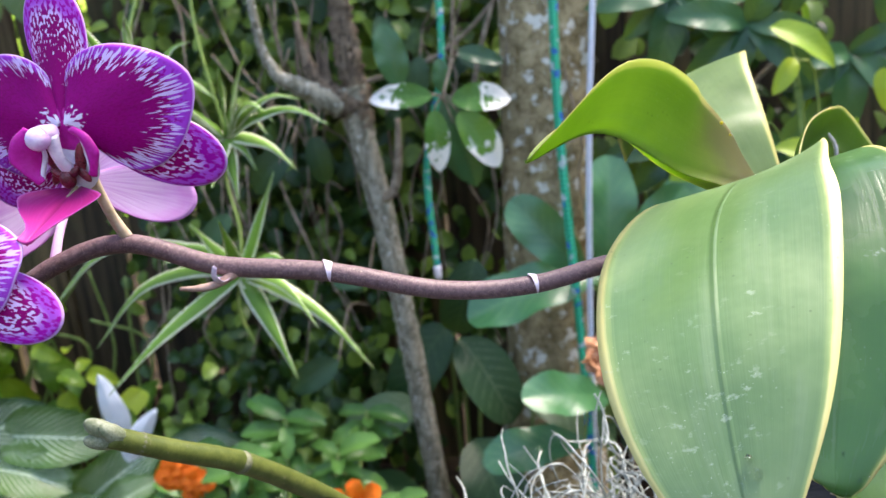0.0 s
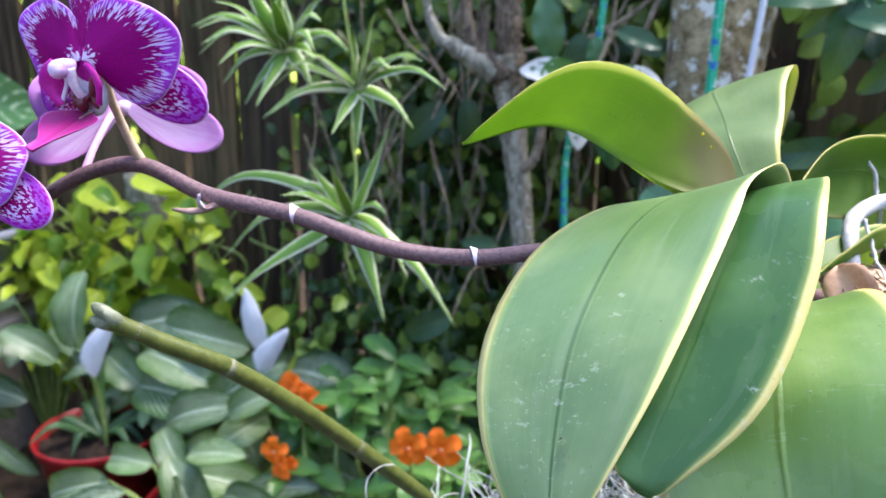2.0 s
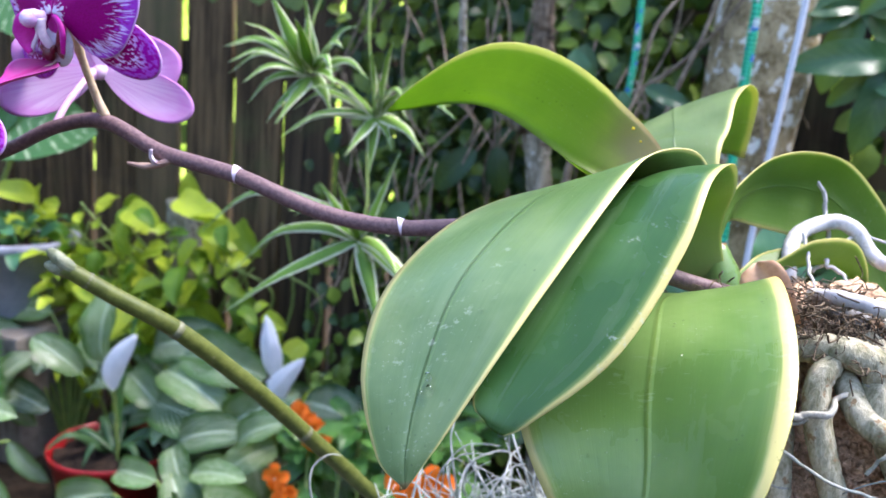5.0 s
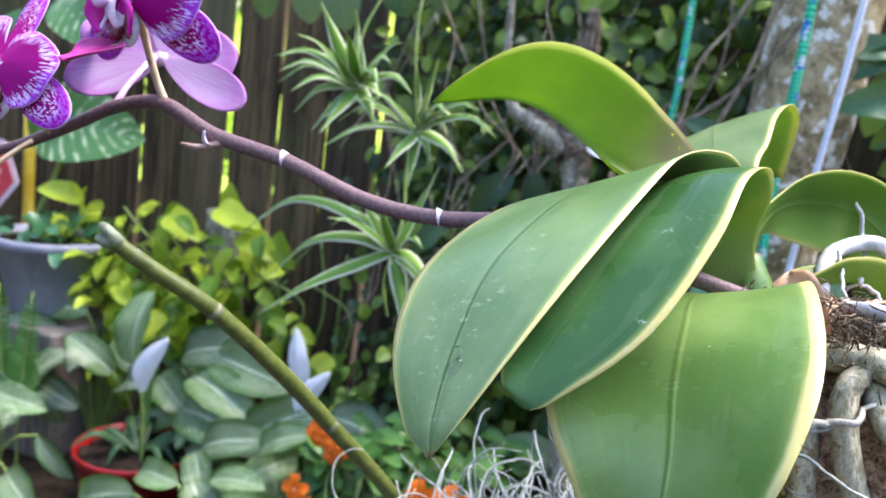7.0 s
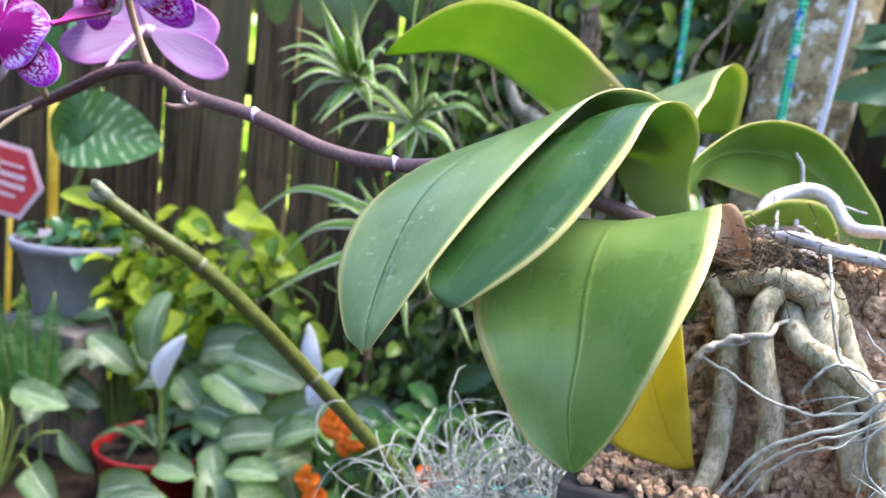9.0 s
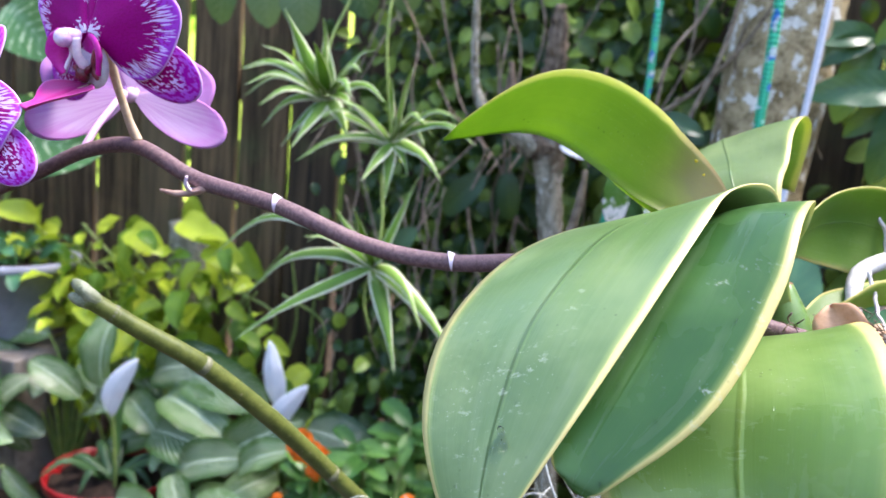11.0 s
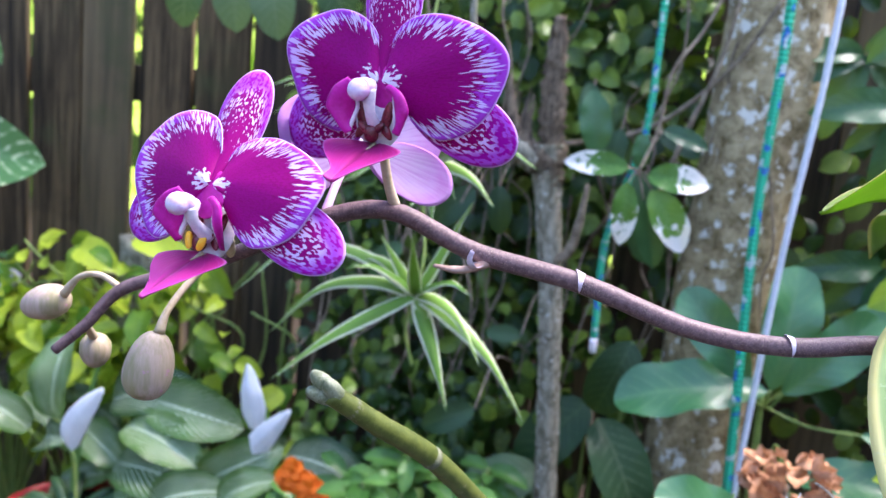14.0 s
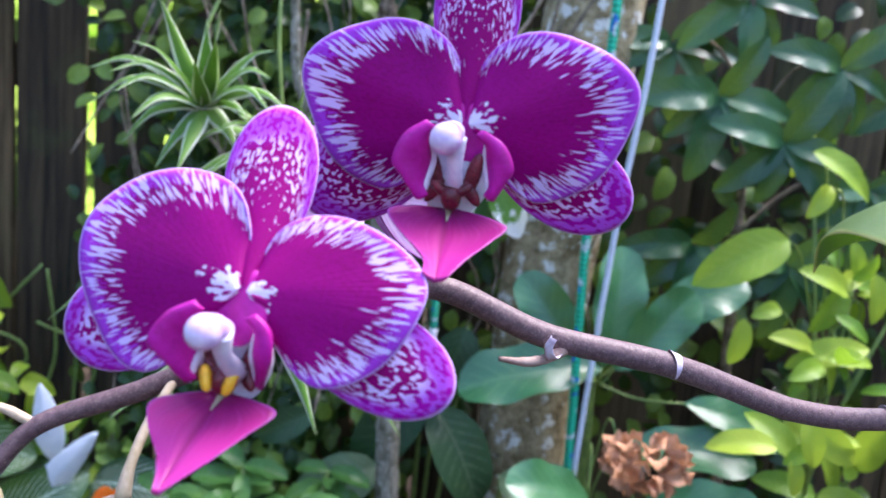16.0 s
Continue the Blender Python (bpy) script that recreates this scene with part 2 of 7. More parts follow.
def back_petal_material(name):
    k = Nodes(name)
    vec, u, v = k.uv()
    off = k.math("MULTIPLY", k.rand(), 13.0)
    vein = k.noise(k.xyz(k.math("MULTIPLY", u, 40.0), k.math("MULTIPLY", v, 1.5), off), 1.0, 2.0)
    cloud = k.noise(k.xyz(k.math("MULTIPLY", u, 4.0), k.math("MULTIPLY", v, 3.0), off), 1.0, 3.0)
    col = k.mix(k.step(vein, 0.4, 0.7), (0.68, 0.52, 0.74), (0.58, 0.36, 0.65))
    col = k.mix(k.math("MULTIPLY", k.step(k.math("ADD", v, k.math("MULTIPLY", k.math("SUBTRACT", cloud, 0.5), 0.7)), 0.55, 1.05), 0.75), col, (0.58, 0.20, 0.58))
    k.bump(vein, 0.15, 0.0008)
    return k.done(col, 0.55, 0.15, 0.0, 0.40, col)


def lip_material(name):
    k = Nodes(name)
    vec, u, v = k.uv()
    vein = k.noise(k.xyz(k.math("MULTIPLY", u, 34.0), k.math("MULTIPLY", v, 1.6)), 1.0, 2.0)
    col = k.mix(k.step(v, 0.05, 0.85), (0.31, 0.010, 0.11), (0.45, 0.022, 0.23))
    col = k.mix(k.math("MULTIPLY", k.step(vein, 0.45, 0.75), 0.35), col, (0.46, 0.05, 0.27))
    side = k.math("ABSOLUTE", k.math("SUBTRACT", k.math("MULTIPLY", u, 2.0), 1.0))
    col = k.mix(k.math("MULTIPLY", k.step(side, 0.10, 0.0), 0.45), col, (0.20, 0.008, 0.06))
    col = k.mix(k.math("MULTIPLY", k.step(side, 0.93, 1.0), 0.4), col, (0.62, 0.20, 0.62))
    k.bump(vein, 0.15, 0.0006)
    return k.done(col, 0.42, 0.35, 0.0, 0.25, col)


def plain_material(name, a, b, scale, rough=0.6, spec=0.4, detail=5.0, bump=0.3, dist=0.002, stretch=(1, 1, 1), metal=0.0, through=0.0, spot=None, spot_scale=60.0, spot_at=0.6, lo=0.35, hi=0.65):
    k = Nodes(name)
    o = k.scaled(k.obj(), stretch)
    n1 = k.noise(o, scale, detail, 0.6)
    n2 = k.noise(o, scale * 5.3, 4.0, 0.6)
    f = k.math("ADD", k.math("MULTIPLY", n1, 0.65), k.math("MULTIPLY", n2, 0.35))
    col = k.mix(k.step(f, lo, hi), a, b)
    if spot is not None:
        col = k.mix(k.step(k.noise(k.obj(), spot_scale, 4.0, 0.65), spot_at, spot_at + 0.05), col, spot)
    k.bump(f, bump, dist)
    return k.done(col, k.math("ADD", k.math("MULTIPLY", n2, 0.2), rough - 0.1), spec, metal, through)


# ---- shape helpers ----
def norm(a):
    return a / np.maximum(np.linalg.norm(a, axis=-1, keepdims=True), 1e-9)


def glide(points, n):
    """A smooth curve of n points through the given ones."""
    p = np.asarray(points, float)
    m = len(p)
    q = np.vstack([2 * p[0] - p[1], p, 2 * p[-1] - p[-2]])
    out = []
    for k in np.linspace(0, m - 1, n):
        i = min(int(k), m - 2)
        f = k - i
        a, b, c, d = q[i : i + 4]
        out.append(0.5 * (2 * b + (c - a) * f + (2 * a - 5 * b + 4 * c - d) * f * f + (3 * b - a - 3 * c + d) * f**3))
    return np.array(out)


def to_mesh(name, v, f, uv=None, smooth=True):
    me = bpy.data.meshes.new(name)
    me.from_pydata([tuple(x) for x in np.asarray(v, float).tolist()], [], [tuple(x) for x in f])
    if uv is not None:
        layer = me.uv_layers.new(name="UVMap")
        idx = np.empty(len(me.loops), dtype=np.int32)
        me.loops.foreach_get("vertex_index", idx)
        layer.data.foreach_set("uv", np.asarray(uv, np.float32)[idx].ravel())
    me.polygons.foreach_set("use_smooth", [smooth] * len(me.polygons))
    me.update()
    return me


def weld(pieces):
    """Several (verts, faces, uv) as one."""
    V, F, U, k = [], [], [], 0
    for v, f, u in pieces:
        V.append(np.asarray(v, float))
        F += [tuple(i + k for i in x) for x in f]
        U.append(np.asarray(u, float) if u is not None else np.zeros((len(v), 2)))
        k += len(v)
    return np.vstack(V), F, np.vstack(U)


def grid_faces(n, m, start=0, flip=False):
    out = []
    for i in range(n - 1):
        for j in range(m - 1):
            a = start + i * m + j
            q = (a, a + 1, a + m + 1, a + m)
            out.append(q[::-1] if flip else q)
    return out


def tube(points, radii, seg=8, n=None, rough=0.0, seed=0):
    p = glide(points, n) if n else np.asarray(points, float)
    r = np.interp(np.linspace(0, 1, len(p)), np.linspace(0, 1, len(radii)), radii)
    rng = np.random.default_rng(seed)
    t = norm(np.gradient(p, axis=0))
    ref = np.array([0, 0, 1.0]) if abs(t[0][2]) < 0.8 else np.array([1.0, 0, 0])
    s = ref - t[0] * (ref @ t[0])
    V, U = [], []
    for i in range(len(p)):
        s = s - t[i] * (s @ t[i])
        s = s / np.linalg.norm(s)
        b = np.cross(t[i], s)
        for j in range(seg):
            a = 2 * math.pi * j / seg
            k = r[i] * (1 + rough * rng.uniform(-1, 1))
            V.append(p[i] + k * (math.cos(a) * s + math.sin(a) * b))
            U.append((j / seg, i / (len(p) - 1)))
    F = []
    for i in range(len(p) - 1):
        for j in range(seg):
            a, b = i * seg + j, i * seg + (j + 1) % seg
            F.append((a, b, b + seg, a + seg))
    V += [p[0], p[-1]]
    U += [(0.5, 0), (0.5, 1)]
    c0, c1, e = len(V) - 2, len(V) - 1, (len(p) - 1) * seg
    for j in range(seg):
        F.append((c0, (j + 1) % seg, j))
        F.append((c1, e + j, e + (j + 1) % seg))
    return np.array(V), F, np.array(U)


def blob(centre, size, axis=(0, 0, 1), n=14, seg=16, power=1.0, egg=0.0):
    """A rounded body along an axis; size: its half length and half width."""
    ax = norm(np.array(axis, float))
    c = np.array(centre, float)
    a = np.linspace(0, math.pi, n)
    p = [c - ax * size[0] * math.cos(x) for x in a]
    r = [max(size[1] * math.sin(x) ** power * (1 + egg * math.cos(x)), 1e-5) for x in a]
    return tube(p, r, seg)


def sheet(mid, lat, half, fold=0.0, thick=0.0, m=9, wave=0.0, waves=6.0, seed=0, groove=0.0, nor=None, slim=1.0):
    """A leaf: a midrib, side directions and half widths; its two halves fold up by an angle. With a thickness it has two faces and a rim."""
    n = len(mid)
    t = norm(np.gradient(mid, axis=0))
    nor = np.cross(t, lat) if nor is None else nor
    us = np.linspace(-1, 1, m)
    s = np.linspace(0, 1, n)
    ph = seed * 1.7
    V, U = [], []
    kk = 0.12
    for i in range(n):
        for u in us:
            fo = fold if np.isscalar(fold) else fold[0 if u < 0 else 1]
            g = (math.sqrt(u * u + kk * kk) - kk) / (math.sqrt(1 + kk * kk) - kk)
            w = half[i] * (slim if u > 0 else 1.0)
            z = w * math.sin(fo) * g + wave * w * u * u * math.sin(waves * math.pi * s[i] + ph + (1.3 if u > 0 else 0)) - groove * math.exp(-((u / 0.05) ** 2))
            V.append(mid[i] + u * w * math.cos(fo) * lat[i] + z * nor[i])
            U.append(((u + 1) / 2, s[i]))
    F = grid_faces(n, m)
    if thick:
        k = len(V)
        for i in range(n):
            for j, u in enumerate(us):
                th = thick * (1 - 0.75 * abs(u) ** 3) * (1 - 0.6 * s[i] ** 4)
                V.append(V[i * m + j] - th * nor[i])
                U.append(((u + 1) / 2, s[i]))
        F += grid_faces(n, m, k, True)
        rim = [i * m for i in range(n)] + [(n - 1) * m + j for j in range(1, m)] + [i * m + m - 1 for i in range(n - 2, -1, -1)] + [j for j in range(m - 2, 0, -1)]
        for a, b in zip(rim, rim[1:] + rim[:1]):
            F.append((a, b, b + k, a + k))
    return np.array(V), F, np.array(U)


def rolled_leaf(points, rolls, width, rise, fall, fold, n=44, m=19, thick=0.0018, wave=0.0, seed=0, slim=1.0):
    """An orchid leaf along a midrib through the points; rolls turn it about the midrib; rise and fall shape its width."""
    mid = glide(points, n)
    t = norm(np.gradient(mid, axis=0))
    s = np.linspace(0, 1, n)
    ref = np.array([1.0, 0, 0]) if abs(t[0][0]) < 0.8 else np.array([0, 1.0, 0])
    side = ref - t[0] * (ref @ t[0])
    lat = []
    for i in range(n):
        side = side - t[i] * (side @ t[i])
        side = side / np.linalg.norm(side)
        lat.append(side)
    lat = np.array(lat)
    nor = np.cross(t, lat)
    a = (rolls[0] * (1 - s) ** 2 + 2 * rolls[1] * s * (1 - s) + rolls[2] * s * s)[:, None]
    lat2 = lat * np.cos(a) + nor * np.sin(a)
    e, f = 0.15 + abs(rise), 0.15 + abs(fall)
    top = e / (e + f)
    half = width * (s + 1e-3) ** e * (1 - s + 1e-3) ** f / (top**e * (1 - top) ** f)
    half = np.maximum(half, 0.0012 if thick else 0)
    return sheet(mid, lat2, half, fold, thick, m, wave, 5.0, seed, 0.0006, slim=slim)


def lofted_leaf(left, mid, right, n=44, m=19, thick=0.0016, groove=0.0005):
    """A leaf blade through its left margin, midrib and right margin, each a short row of points from foot to tip."""
    a, b, c = glide(left, n), glide(mid, n), glide(right, n)
    us = np.linspace(-1, 1, m)
    top = np.zeros((n, m, 3))
    for j, u in enumerate(us):
        top[:, j] = a * (u * (u - 1) / 2) + b * (1 - u * u) + c * (u * (u + 1) / 2)
    along, across = np.gradient(top, axis=0), np.gradient(top, axis=1)
    nor = norm(np.cross(along, across))
    top = top - groove * np.exp(-((us / 0.06) ** 2))[None, :, None] * nor
    th = thick * (1 - 0.75 * np.abs(us) ** 3)[None, :, None]
    low = top - th * nor
    V = np.vstack([top.reshape(-1, 3), low.reshape(-1, 3)])
    U = [((u + 1) / 2, i / (n - 1)) for i in range(n) for u in us] * 2
    k = n * m
    F = grid_faces(n, m) + grid_faces(n, m, k, True)
    rim = [i * m for i in range(n)] + [(n - 1) * m + j for j in range(1, m)] + [i * m + m - 1 for i in range(n - 2, -1, -1)] + [j for j in range(m - 2, 0, -1)]
    F += [(p, q, q + k, p + k) for p, q in zip(rim, rim[1:] + rim[:1])]
    return V, F, np.array(U)


def small_leaf(length, width, rise=0.6, fall=0.8, fold=0.25, droop=0.35, n=9, m=5, wave=0.0, seed=0, thick=0.0, stalk=0.0):
    """A leaf from the origin along +y with its face up, bending down towards the tip."""
    s = np.linspace(0, 1, n)
    a = droop * (s - 0.25) * 2.2
    ds = length / (n - 1)
    y = np.concatenate([[0], np.cumsum(np.cos(a[1:]) * ds)])
    z = np.concatenate([[0], np.cumsum(-np.sin(a[1:]) * ds)])
    mid = np.stack([np.zeros(n), y, z], 1)
    lat = np.tile([1.0, 0, 0], (n, 1))
    t = norm(np.gradient(mid, axis=0))
    nor = np.cross(lat, t)
    top = rise / (rise + fall)
    half = width / 2 * (s + 0.004) ** rise * (1 - s + 0.002) ** fall / (top**rise * (1 - top) ** fall)
    V, F, U = sheet(mid, lat, half, fold, thick, m, wave, 5.0, seed, 0.0, nor)
    return V, F, U


# ---- things and parts ----
WORLD = {}


def thing(name, label, category, at=(0, 0, 0), group="", kind=""):
    ob = new(name)
    ob.empty_display_size = 0.02
    ob.matrix_basis = Matrix.Translation(at)
    WORLD[ob.name] = ob.matrix_basis.copy()
    return tagged(ob, label, category, group, kind)


def part(name, shape, material, parent=None, label="", m=None, smooth=True):
    """shape: (verts, faces, uv) or a mesh; its pose m is in the world."""
    me = shape if isinstance(shape, bpy.types.Mesh) else to_mesh(name, *shape, smooth=smooth)
    if not me.materials:
        me.materials.append(material)
    ob = new(name, me)
    m = m if m is not None else Matrix.Identity(4)
    WORLD[ob.name] = m.copy()
    if parent is not None:
        ob.parent = parent
        ob.matrix_parent_inverse = WORLD[parent.name].inverted()
    ob.matrix_basis = m
    return tagged(ob, label)


def aim(at, along, face=(0, 0, 1), size=1.0):
    """A pose with +y along a direction and +z towards face."""
    y = Vector(along).normalized()
    f = Vector(face)
    x = y.cross(f)
    if x.length < 1e-4:
        x = y.cross(Vector((1, 0.1, 0)))
    x.normalize()
    z = x.cross(y)
    m = Matrix((x, y, z)).transposed().to_4x4()
    return Matrix.Translation(at) @ m @ Matrix.Diagonal((size, size, size, 1))


def spread(shape, poses):
    """Many copies of one shape as one body."""
    v, f, u = shape
    v4 = np.hstack([v, np.ones((len(v), 1))])
    f = np.asarray(f)
    V = np.vstack([(v4 @ np.array(m).T)[:, :3] for m in poses])
    F = np.vstack([f + i * len(v) for i in range(len(poses))])
    return V, F.tolist(), np.tile(u, (len(poses), 1))


def box(size, at=(0, 0, 0), bevel=0.0, seg=2):
    bm = bmesh.new()
    bmesh.ops.create_cube(bm, size=1.0)
    bmesh.ops.scale(bm, vec=size, verts=bm.verts)
    if bevel:
        bmesh.ops.bevel(bm, geom=bm.edges[:], offset=bevel, segments=seg, affect="EDGES", profile=0.6)
    bmesh.ops.translate(bm, vec=at, verts=bm.verts)
    bm.verts.ensure_lookup_table()
    out = np.array([v.co[:] for v in bm.verts]), [tuple(v.index for v in f.verts) for f in bm.faces], None
    bm.free()
    return out


def lathe(profile, seg=40):
    """A turned body about z from (radius, height) pairs."""
    V, F = [], []
    n = len(profile)
    for r, z in profile:
        for j in range(seg):
            a = 2 * math.pi * j / seg
            V.append((r * math.cos(a), r * math.sin(a), z))
    for i in range(n - 1):
        for j in range(seg):
            a, b = i * seg + j, i * seg + (j + 1) % seg
            F.append((a, b, b + seg, a + seg))
    return np.array(V), F, None


# ---- materials ----
LEAF_GREY = orchid_leaf_material("waxy orchid leaf", (0.082, 0.155, 0.050), (0.148, 0.228, 0.086), 0.10, 0.36, 0.93, spec=0.5, burnt=0.5, scuffs=0.32)
LEAF_DEEP = orchid_leaf_material("deep green orchid leaf", (0.030, 0.100, 0.026), (0.074, 0.180, 0.048), 0.38, 0.30, 0.90, spec=0.46, sheath=0.85, scuffs=0.6, ribbed=0.08)
LEAF_MID = orchid_leaf_material("mid green orchid leaf", (0.104, 0.215, 0.048), (0.185, 0.308, 0.086), 0.38, 0.30, 0.92, spec=0.6, midrib=1.0, burnt=0.9)
# LEAF_LIT: brighter leaf colours, with the glow of light from above painted in
LEAF_LIT = orchid_leaf_material("orchid leaf brightened as if sunlit", (0.20, 0.33, 0.04), (0.36, 0.50, 0.06), 0.68, 0.42, 0.925, blush=0.75)
LEAF_BACK = orchid_leaf_material("arching orchid leaf", (0.080, 0.168, 0.026), (0.138, 0.242, 0.05), 0.46, 0.44, 0.955, spec=0.25)
LEAF_PALE = orchid_leaf_material("pale orchid leaf", (0.15, 0.23, 0.085), (0.24, 0.33, 0.125), 0.48, 0.42, 0.94, spec=0.3)
LEAF_YELLOW = orchid_leaf_material("yellowing orchid leaf", (0.62, 0.52, 0.03), (0.86, 0.74, 0.11), 0.6, 0.4, 0.965, cream=(0.72, 0.64, 0.25))
PETAL = petal_material("magenta petal", 0.70)
SEPAL = petal_material("spotted sepal", 0.62, True)
PETAL_BACK = back_petal_material("pale lilac petal back")
LIP = plain_material("magenta lip", (0.43, 0.006, 0.22), (0.58, 0.02, 0.36), 110.0, 0.42, 0.3, bump=0.15, dist=0.0008, through=0.2)
LIP_BLADE = lip_material("magenta lip blade")
COLUMN = plain_material("lilac column", (0.58, 0.34, 0.64), (0.74, 0.60, 0.78), 90.0, 0.45, 0.25, bump=0.05, through=0.15)
CAP = plain_material("cream white anther", (0.54, 0.46, 0.60), (0.70, 0.65, 0.71), 150.0, 0.5, 0.2, bump=0.08, through=0.1)
ANTHER = plain_material("lilac white anther cap", (0.52, 0.30, 0.58), (0.72, 0.62, 0.74), 110.0, 0.45, 0.25, bump=0.06, through=0.1)
CALLUS_RED = plain_material("dark red callus", (0.06, 0.003, 0.008), (0.19, 0.008, 0.025), 300.0, 0.3, 0.5, bump=0.3)
CALLUS_YELLOW = plain_material("yellow callus", (0.75, 0.36, 0.01), (0.85, 0.50, 0.03), 300.0, 0.4, 0.5, bump=0.1)
STEM = plain_material("purple brown flower stem", (0.070, 0.038, 0.043), (0.15, 0.092, 0.094), 620.0, 0.5, 0.3, bump=0.35, dist=0.0006, spot=(0.19, 0.135, 0.115), spot_scale=2000.0, spot_at=0.57)
NODE = plain_material("papery node sheath", (0.45, 0.34, 0.42), (0.66, 0.60, 0.66), 220.0, 0.6, 0.3, bump=0.2)
PEDICEL = plain_material("tan flower stalk", (0.38, 0.30, 0.17), (0.54, 0.42, 0.30), 160.0, 0.5, 0.35, bump=0.15, through=0.1)
PEDICEL_PINK = plain_material("lilac flower stalk", (0.62, 0.34, 0.58), (0.72, 0.5, 0.68), 160.0, 0.5, 0.35, bump=0.1, through=0.1)
BUD = plain_material("green pink bud", (0.25, 0.22, 0.11), (0.43, 0.32, 0.26), 150.0, 0.5, 0.35, bump=0.25, stretch=(1, 1, 0.10), through=0.1, spot=(0.40, 0.22, 0.26), spot_scale=210.0, spot_at=0.62)
SPIKE = plain_material("green cut spike", (0.056, 0.073, 0.014), (0.102, 0.122, 0.027), 160.0, 0.42, 0.35, bump=0.15, dist=0.0006, spot=(0.15, 0.15, 0.075), spot_scale=500.0, spot_at=0.63)
SPIKE_NODE = plain_material("grey green node", (0.075, 0.085, 0.04), (0.16, 0.165, 0.10), 260.0, 0.55, 0.35, bump=0.2)
TIP_SCALE = plain_material("silvery bud scale", (0.10, 0.125, 0.06), (0.25, 0.27, 0.18), 220.0, 0.5, 0.35, bump=0.3)
ROOT = plain_material("silvery orchid root", (0.17, 0.165, 0.085), (0.56, 0.51, 0.36), 150.0, 0.6, 0.25, detail=6.0, bump=0.6, dist=0.003, stretch=(1, 1, 0.45), spot=(0.25, 0.17, 0.09), spot_scale=150.0, spot_at=0.60)
ROOT_AIR = plain_material("silver white aerial root", (0.31, 0.31, 0.30), (0.54, 0.53, 0.53), 110.0, 0.55, 0.35, bump=0.4, dist=0.0008, spot=(0.40, 0.40, 0.34), spot_scale=140.0, spot_at=0.6)
ROOT_THIN = plain_material("thin grey rootlet", (0.20, 0.19, 0.15), (0.46, 0.45, 0.38), 160.0, 0.6, 0.3, bump=0.3)
STRAND = plain_material("grey green rootlet", (0.23, 0.245, 0.20), (0.45, 0.46, 0.39), 130.0, 0.6, 0.3, bump=0.3)
MOSS = plain_material("silvery air plant strand", (0.20, 0.22, 0.20), (0.44, 0.47, 0.42), 120.0, 0.7, 0.2, bump=0.3)
def drop_material():
    k = Nodes("water")
    k.put(k.b, "Base_Color", (1, 1, 1, 1))
    k.put(k.b, "Roughness", 0.02)
    k.put(k.b, "Transmission_Weight", 1.0)
    k.put(k.b, "IOR", 1.33)
    return k.m


DROP = drop_material()
CORK = plain_material("pinkish bark chips", (0.27, 0.155, 0.085), (0.88, 0.62, 0.42), 130.0, 0.85, 0.12, detail=9.0, bump=1.0, dist=0.006)
FIBRE = plain_material("rotting root fibre", (0.035, 0.026, 0.018), (0.20, 0.15, 0.095), 160.0, 0.9, 0.15, detail=8.0, bump=1.0, dist=0.003)
BRACT = plain_material("dry brown bract", (0.60, 0.33, 0.18), (0.78, 0.50, 0.31), 60.0, 0.6, 0.3, bump=0.4, through=0.2)
SHOOT = plain_material("dry side shoot", (0.24, 0.14, 0.11), (0.40, 0.28, 0.22), 90.0, 0.6, 0.3, bump=0.4)
DARKWOOD = plain_material("dark weathered wood", (0.02, 0.02, 0.021), (0.085, 0.08, 0.075), 14.0, 0.8, 0.2, stretch=(1, 6, 6), bump=0.6)
TEAL_POT = plain_material("teal plastic", (0.0, 0.16, 0.15), (0.01, 0.23, 0.20), 20.0, 0.4, 0.5, bump=0.1)
RED_POT = plain_material("red glazed pot", (0.17, 0.003, 0.005), (0.31, 0.009, 0.011), 22.0, 0.4, 0.45, bump=0.1)
GREY_POT = plain_material("grey plastic pot", (0.19, 0.20, 0.24), (0.29, 0.30, 0.34), 12.0, 0.55, 0.4, bump=0.1)
SOIL = plain_material("dark potting soil", (0.008, 0.006, 0.005), (0.045, 0.03, 0.02), 60.0, 0.95, 0.1, detail=8.0, bump=1.0, dist=0.01)
GROUND_MAT = plain_material("leaf litter soil", (0.010, 0.007, 0.005), (0.055, 0.038, 0.025), 14.0, 0.95, 0.1, detail=9.0, bump=1.0, dist=0.02)
STAND = plain_material("weathered stand wood", (0.10, 0.085, 0.07), (0.24, 0.21, 0.18), 9.0, 0.8, 0.2, stretch=(8, 1, 1), bump=0.4)
FILL_WALL = plain_material("grey fill wall", (0.40, 0.385, 0.34), (0.50, 0.48, 0.43), 3.0, 0.9, 0.2)
SIDE_WALL = plain_material("dark green side wall", (0.015, 0.03, 0.01), (0.07, 0.11, 0.03), 16.0, 0.8, 0.2, detail=8.0, bump=1.0, dist=0.05)
BARK = plain_material("lichen grey bark", (0.12, 0.088, 0.038), (0.45, 0.36, 0.205), 36.0, 0.85, 0.12, detail=9.0, bump=0.9, dist=0.006, spot=(0.64, 0.63, 0.55), spot_scale=34.0, spot_at=0.565)
BARK_GREY = plain_material("grey sapling bark", (0.085, 0.078, 0.046), (0.38, 0.35, 0.26), 90.0, 0.85, 0.15, detail=9.0, bump=1.0, dist=0.006, stretch=(1, 1, 0.5), spot=(0.52, 0.50, 0.43), spot_scale=120.0, spot_at=0.59)
DEADWOOD = plain_material("splintered dead wood", (0.035, 0.026, 0.02), (0.30, 0.225, 0.15), 40.0, 0.9, 0.15, detail=8.0, bump=1.0, dist=0.006, stretch=(4, 4, 0.4))
